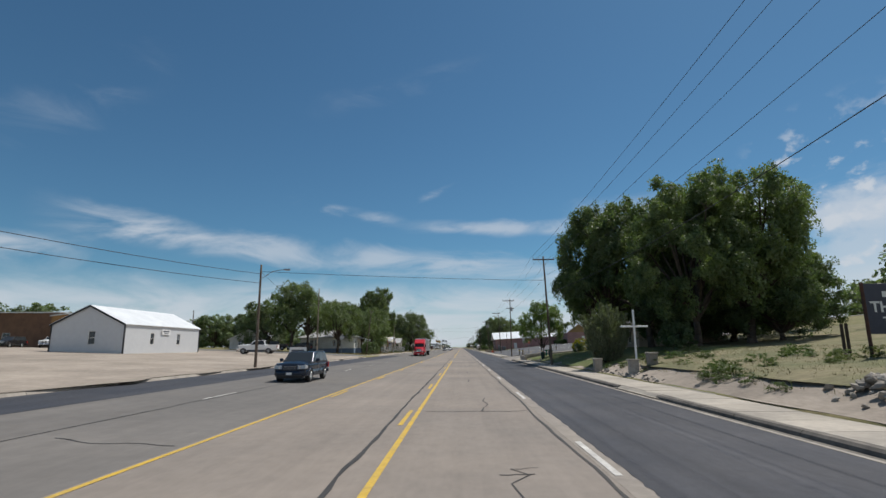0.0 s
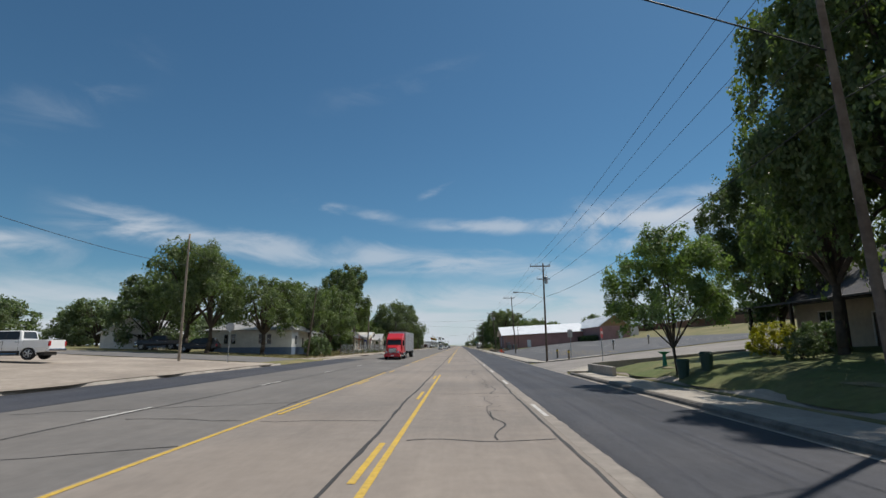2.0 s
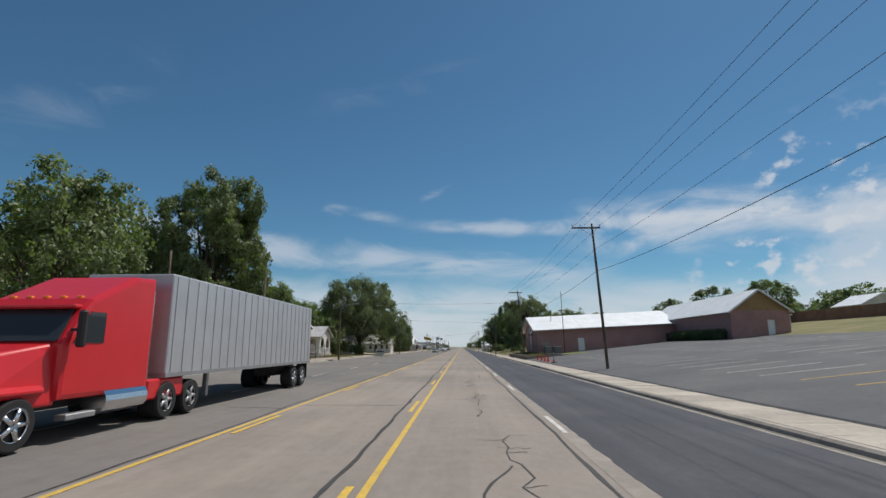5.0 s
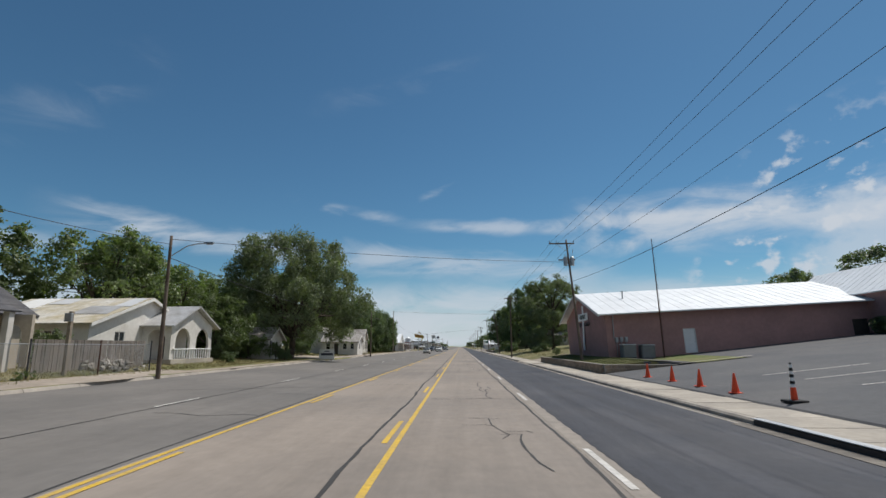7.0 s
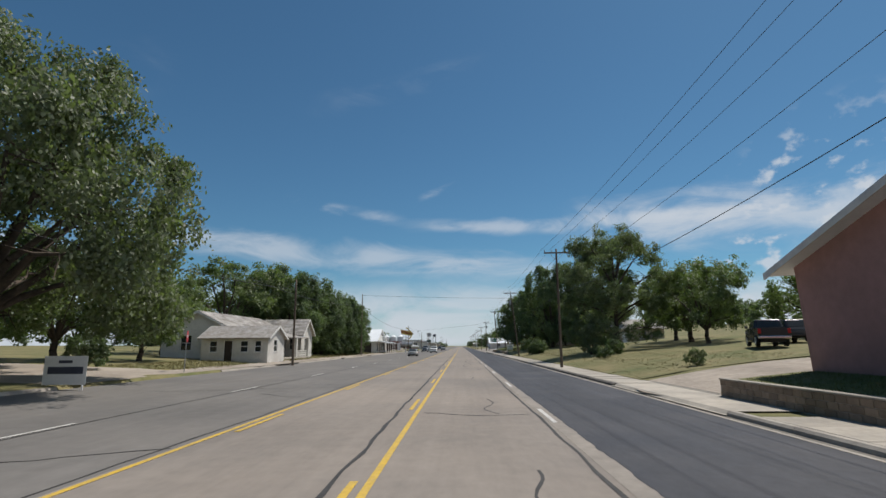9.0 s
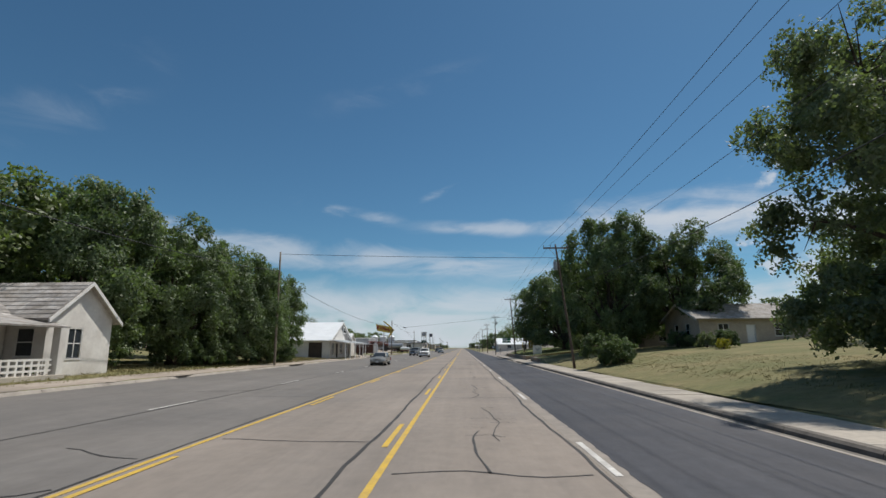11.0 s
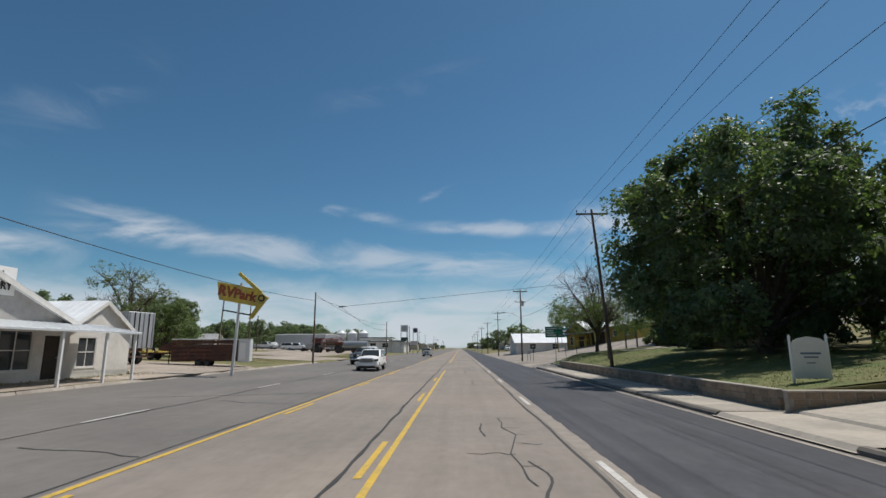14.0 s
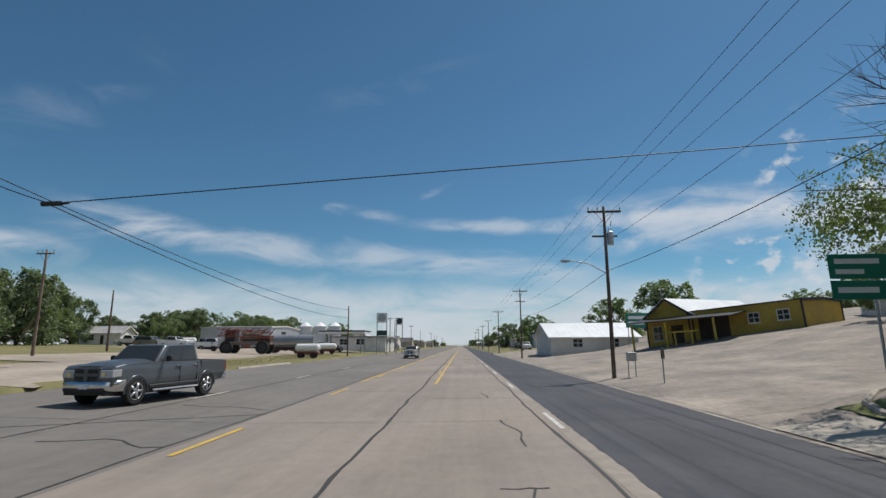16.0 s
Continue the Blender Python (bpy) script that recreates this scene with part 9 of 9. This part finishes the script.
for k in range(14):
    part("boom", rod(B(), (-3.0 + 0.42 * k, -0.9, 2.4 + 0.3 * (k % 3)), (-2.2 + 0.42 * k, -0.9, 3.3 - 0.25 * (k % 2)), 0.05, n=5), RED_MACHINE, sprayer)
for k in range(22):
    part("boom", rod(B(), (-3.6 + 0.33 * k, -1.0, 2.2 + 0.35 * (k % 4)), (-3.1 + 0.33 * k, -0.6, 3.4 - 0.3 * (k % 3)), 0.045, n=5), RED_MACHINE if k % 3 else RUST, sprayer)
part("boom_rail", rod(B(), (-3.8, -1.0, 3.3), (3.4, -1.0, 2.7), 0.06, n=5), RED_MACHINE, sprayer)
part("boom_rail", rod(B(), (-3.8, -1.0, 2.4), (3.4, -1.0, 2.1), 0.06, n=5), RED_MACHINE, sprayer)
part("engine", box(B(), 1.6, 3.2, -0.7, 0.7, 1.5, 2.4, 0.08), RUST, sprayer)
for wx in (-2.4, 2.4):
    for s in (-1, 1):
        wheel(sprayer, wx, s * 1.1, 0.85, 0.45, 1).rotation_euler.z = radians(90)
tk = thing("tank_trailer", (-23.5, 417, gz(-23.5, 417)), "shiny steel tank trailer in a yard", "trailer")
part("tank", rod(B(), (-3.2, 0, 1.9), (2.6, 0, 1.9), 0.95, n=18), STEEL, tk)
for k in range(4):
    part("band", rod(B(), (-2.8 + k * 1.7, 0, 1.9), (-2.7 + k * 1.7, 0, 1.9), 0.98, n=18), STEEL, tk)
part("frame", box(B(), -3.2, 2.8, -0.5, 0.5, 0.8, 1.1), DARK_METAL, tk)
for wx in (0.9, 2.0):
    for s in (-1, 1):
        wheel(tk, wx, s * 0.9, 0.48, 0.4, 1).rotation_euler.z = radians(90)
nt = thing("nurse_tank", (-19.2, 408, gz(-19.2, 408)), "white pressure tank on a small trailer", "tank trailer")
part("tank", rod(B(), (-1.3, 0, 1.25), (1.3, 0, 1.25), 0.5, n=16), WHITE_PAINT, nt)
for s in (-1, 1):
    part("end", rod(B(), (s * 1.3, 0, 1.25), (s * 1.55, 0, 1.25), 0.5, 0.22, 16), WHITE_PAINT, nt)
    for wx in (-0.8, 0.8):
        wheel(nt, wx, s * 0.6, 0.32, 0.2, 1).rotation_euler.z = radians(90)
part("frame", box(B(), -1.5, 1.5, -0.4, 0.4, 0.5, 0.72), RED_MACHINE, nt)
for x, y, a in ((-50.5, 437.5, 10), (-46.8, 439.0, -15), (-24.8, 425.5, 70), (-22.0, 428.0, 20)):
    copy_thing(nt, pose(x, y, gz(x, y), 0, 0, a))
fc = thing("fuel_canopy", (-23.5, 448, gz(-23.5, 448)), "flat fuel station canopy with a dark edge on steel posts", "canopy")
part("roof", box(B(), -4.5, 4.5, -3.5, 3.5, 3.6, 4.2, 0.03), SIGN_WHITE, fc)
part("edge_band", box(B(), -4.54, 4.54, -3.54, 3.54, 4.0, 4.24, 0.01), DARK_METAL, fc)
for dx in (-3.5, 3.5):
    for dy in (-2.0, 2.0):
        part("post", box(B(), dx - 0.12, dx + 0.12, dy - 0.12, dy + 0.12, -0.4, 3.6, 0.01), STEEL, fc)
for x, y, w, h in ((-32.5, 421, 2.4, 1.5), (-30.2, 424, 1.8, 1.9), (-26.5, 421.5, 2.0, 1.2), (-34.6, 418, 1.6, 1.1)):
    im = thing("farm_implement", (x, y, gz(x, y)), "rusty folded farm implement parked in a dirt yard", "farm machine", "implements", "", 15 * w)
    part("frame", box(B(), -w, w, -0.15, 0.15, 0.5, 0.68, 0.02), RUST, im)
    part("hopper", prism(B(), [(-0.5, 0.7), (0.5, 0.7), (0.9, 0.7 + h), (-0.9, 0.7 + h)], "y", -0.5, 0.5), RED_MACHINE if w > 1.9 else STEEL, im)
    for k in range(5):
        part("tine", rod(B(), (-w + 0.5 * w * k, -0.1, 0.6), (-w + 0.5 * w * k + 0.25, -0.35, 0.6 + h), 0.04, n=5), DARK_METAL, im)
    for sx in (-1, 1):
        wheel(im, sx * w * 0.8, 0.45, 0.42, 0.25, 1).rotation_euler.z = radians(90)
for k, (x, y, h, w_, hh) in enumerate([(-15.5, 444, 8.1, 2.1, 1.9), (-13.4, 455, 7.8, 1.5, 1.5)]):
    s = thing("pylon_sign", (x, y, gz(x, y) if x < -17 else road_z(x)), "tall pylon sign on two steel posts", "sign", "pylon signs")
    for dx in (-w_ / 2 + .1, w_ / 2 - .1):
        part("post", rod(B(), (dx, 0, -0.2), (dx, 0, h), 0.09, n=8), STEEL, s)
    part("board", box(B(), -w_ / 2, w_ / 2, -0.15, 0.15, h - hh, h, 0.02), SIGN_WHITE, s)
    part("emblem", rod(B(), (0, -0.17, h - hh / 2), (0, -0.15, h - hh / 2), hh * 0.42, n=18), STEEL if k == 0 else SIGN_NAVY, s)
    if k == 0:
        part("price_board", box(B(), -1.0, 1.0, -0.1, 0.1, h - 4.4, h - 3.4, 0.02), DARK_GREEN_PLASTIC, s)
rg = random.Random(77)
for k in range(16):
    side_ = -1 if k % 2 else 1
    y = 490 + k * 26
    x = -rg.uniform(26, 36) if side_ < 0 else rg.uniform(15, 22)
    house("roadside_building", "low pale building along the highway ahead", x if side_ > 0 else x - 8, y, gz(x, y), rg.uniform(8, 13), rg.uniform(9, 14), rg.uniform(2.6, 3.8), rg.uniform(4.0, 5.2), rg.choice("xy"), rg.choice([STUCCO, SIDING_WHITE, GREY_BLOCK, STUCCO_TAN]), rg.choice([WHITE_ROOF, GREY_ROOF, SHINGLE]), 0.3,
          {"s": [W(2, 1.5, .8, 1.4), W(5, 1.5, .8, 1.4)], "e": [W(2, 1.5, .8, 1.4)], "w": [W(2, 1.5, .8, 1.4)]}, category="building")
for k in range(9):
    y = 480 + k * 55
    utility_pole(-17.6 - (k % 3), y, 9.5, arm=0.9 if k % 2 else 0, label="distant dark wooden pole beside the highway")
ps = thing("roof_sign", (22.9, 411.5, 2.0), "weathered roof sign board on the grey store", "sign")
part("board", box(B(), -1.5, 1.6, -0.06, 0.06, 2.2, 4.1, 0.02), GREEN_SIGN, ps)
bars(ps, [(-1.2, 1.2, 3.3, 3.7), (-1.2, 0.8, 2.6, 3.0)], SIGN_WHITE, -0.07)
for dx in (-1.2, 1.2):
    part("post", rod(B(), (dx, 0.1, -1.0), (dx, 0.1, 4.0), 0.06, n=6), STEEL, ps)
tilt = Matrix(((1, 0, 0, 0), (0, 1, 0, 0), (0.10, 0, 1, 0), (0, 0, 0, 1)))
pt = thing("timber_porch", (21.2, 403.0, 1.6), "open timber porch with a thin dark roof before the yellow store", "porch")
pt.matrix_world = pose(21.2, 403.0, 1.6, 0, 0, -56.7) @ tilt
bm = B()
slab_roof(bm, (-0.4, -2.7, 2.75), (11.2, -2.7, 2.55), (11.2, -0.02, 2.95), (-0.4, -0.02, 3.15), 0.10)
part("porch_roof", bm, DARK_METAL, pt)
for dx in (-0.1, 4.1, 9.3):
    part("post", box(B(), dx - 0.09, dx + 0.09, -2.6, -2.42, -0.8, 2.62, 0.01), SIGN_YELLOW, pt)
tb = thing("bench_table", (21.2, 403.0, 1.6), "plain yellow timber counter on legs", "table")
tb.matrix_world = pose(21.2, 403.0, 1.6, 0, 0, -56.7) @ tilt @ pose(6.3, -3.0, 0)
part("top", box(B(), -1.5, 1.5, -0.2, 0.2, 1.0, 1.14, 0.01), SIGN_YELLOW, tb)
for dx in (-0.9, 0.9):
    part("leg", box(B(), dx - 0.07, dx + 0.07, -0.07, 0.07, -0.3, 1.0), SIGN_YELLOW, tb)
ant = part("roof_antenna", rod(rod(B(), (23.5, 404.5, 6.4), (23.5, 404.5, 8.6), 0.03, n=6), (23.2, 404.5, 8.4), (23.9, 404.5, 8.5), 0.02, n=5), STEEL)
tagged(ant, "thin metal antenna on the store roof", "antenna")
bk = thing("service_box", (9.6, 373.6, gz(9.6, 373.6)), "small grey utility box on a frame beside a pole", "utility box")
part("box", box(B(), -0.25, 0.25, -0.15, 0.15, 0.9, 1.4, 0.02), STEEL, bk)
for dx in (-0.2, 0.2):
    part("leg", rod(B(), (dx, 0, -0.2), (dx, 0, 0.9), 0.03, n=6), STEEL, bk)

# ================= rise beyond the parking lot =================
fence = thing("plank_fence", (60, 130, 0), "long brown plank fence on the rise", "fence", "fences")
pl_ = None
for k in range(60):
    y = k * 1.5
    z = gz(60, 130 + y)
    if pl_ is None:
        pl_ = part("panel", box(B(), -0.03, 0.03, 0.02, 1.48, -0.2, 1.75, 0.01), BROWN_BRICK, fence)
        pl_.matrix_local = pose(0, y, z)
    else:
        share(pl_, fence, pose(0, y, z))
for k in range(2):
    sw = thing("swing_frame", (56.5, 131 + k * 8, gz(56.5, 131)), "steel swing frame on the grass", "swing", "playground")
    for s in (0, 1):
        for q in (-1, 1):
            part("leg", rod(B(), (q * 0.9, s * 4, -0.1), (0, s * 4, 2.6), 0.04, n=6), STEEL, sw)
    part("beam", rod(B(), (0, 0, 2.6), (0, 4, 2.6), 0.045, n=6), STEEL, sw)
    for q in (1.2, 2.8):
        part("chain", rod(B(), (0, q, 0.6), (0, q, 2.6), 0.012, n=4), WIRE, sw)
hoop = thing("basketball_hoop", (46.5, 155, gz(46.5, 155)), "basketball hoop on a bent pole", "basketball hoop")
part("pole", rod(rod(B(), (0, 0, -0.1), (0, 0, 2.4), 0.06, n=8), (0, 0, 2.4), (-0.8, 0, 3.0), 0.05, n=8), STEEL, hoop)
part("backboard", box(B(), -0.85, -0.8, -0.8, 0.8, 2.6, 3.7, 0.02), SIGN_WHITE, hoop)
part("rim", rod(B(), (-1.1, 0, 2.85), (-1.1, 0, 2.88), 0.23, n=12), ORANGE_CONE, hoop)
house("metal_barn", "pale metal barn on the rise", 72, 146, gz(76, 150) - 0.3, 14, 22, 4.2, 5.6, "y", WHITE_METAL, GREY_ROOF, 0.2, {"w": [(4, 3, .1, 2.6, "b"), (12, 1.2, 1.2, 1.2, "w")]}, category="barn")
house("brown_cabin", "dark brown cabin on the rise", 71, 172, gz(74, 175) - 0.2, 12, 7, 2.6, 3.6, "x", WOOD_DARK, SHINGLE, 0.4, {"w": [W(2, 1, 1, 1)], "s": [W(3, 1, 1, 1)]})
house("white_roof_cottage", "small cottage with a bright white roof", 74, 205, gz(76, 205) - 0.2, 8, 7, 2.4, 4.4, "y", STUCCO, WHITE_ROOF, 0.4, {"w": [W(2, 1, 1, 1)]}, rib=0.7)
shd = part("utility_shed", box(box(B(), 46.0, 49.0, 186, 189, 3.9, 6.6, 0.03), 45.8, 49.2, 185.8, 189.2, 6.6, 6.72, 0.02), WHITE_METAL)
tagged(shd, "small white storage shed beside the church wing", "shed")
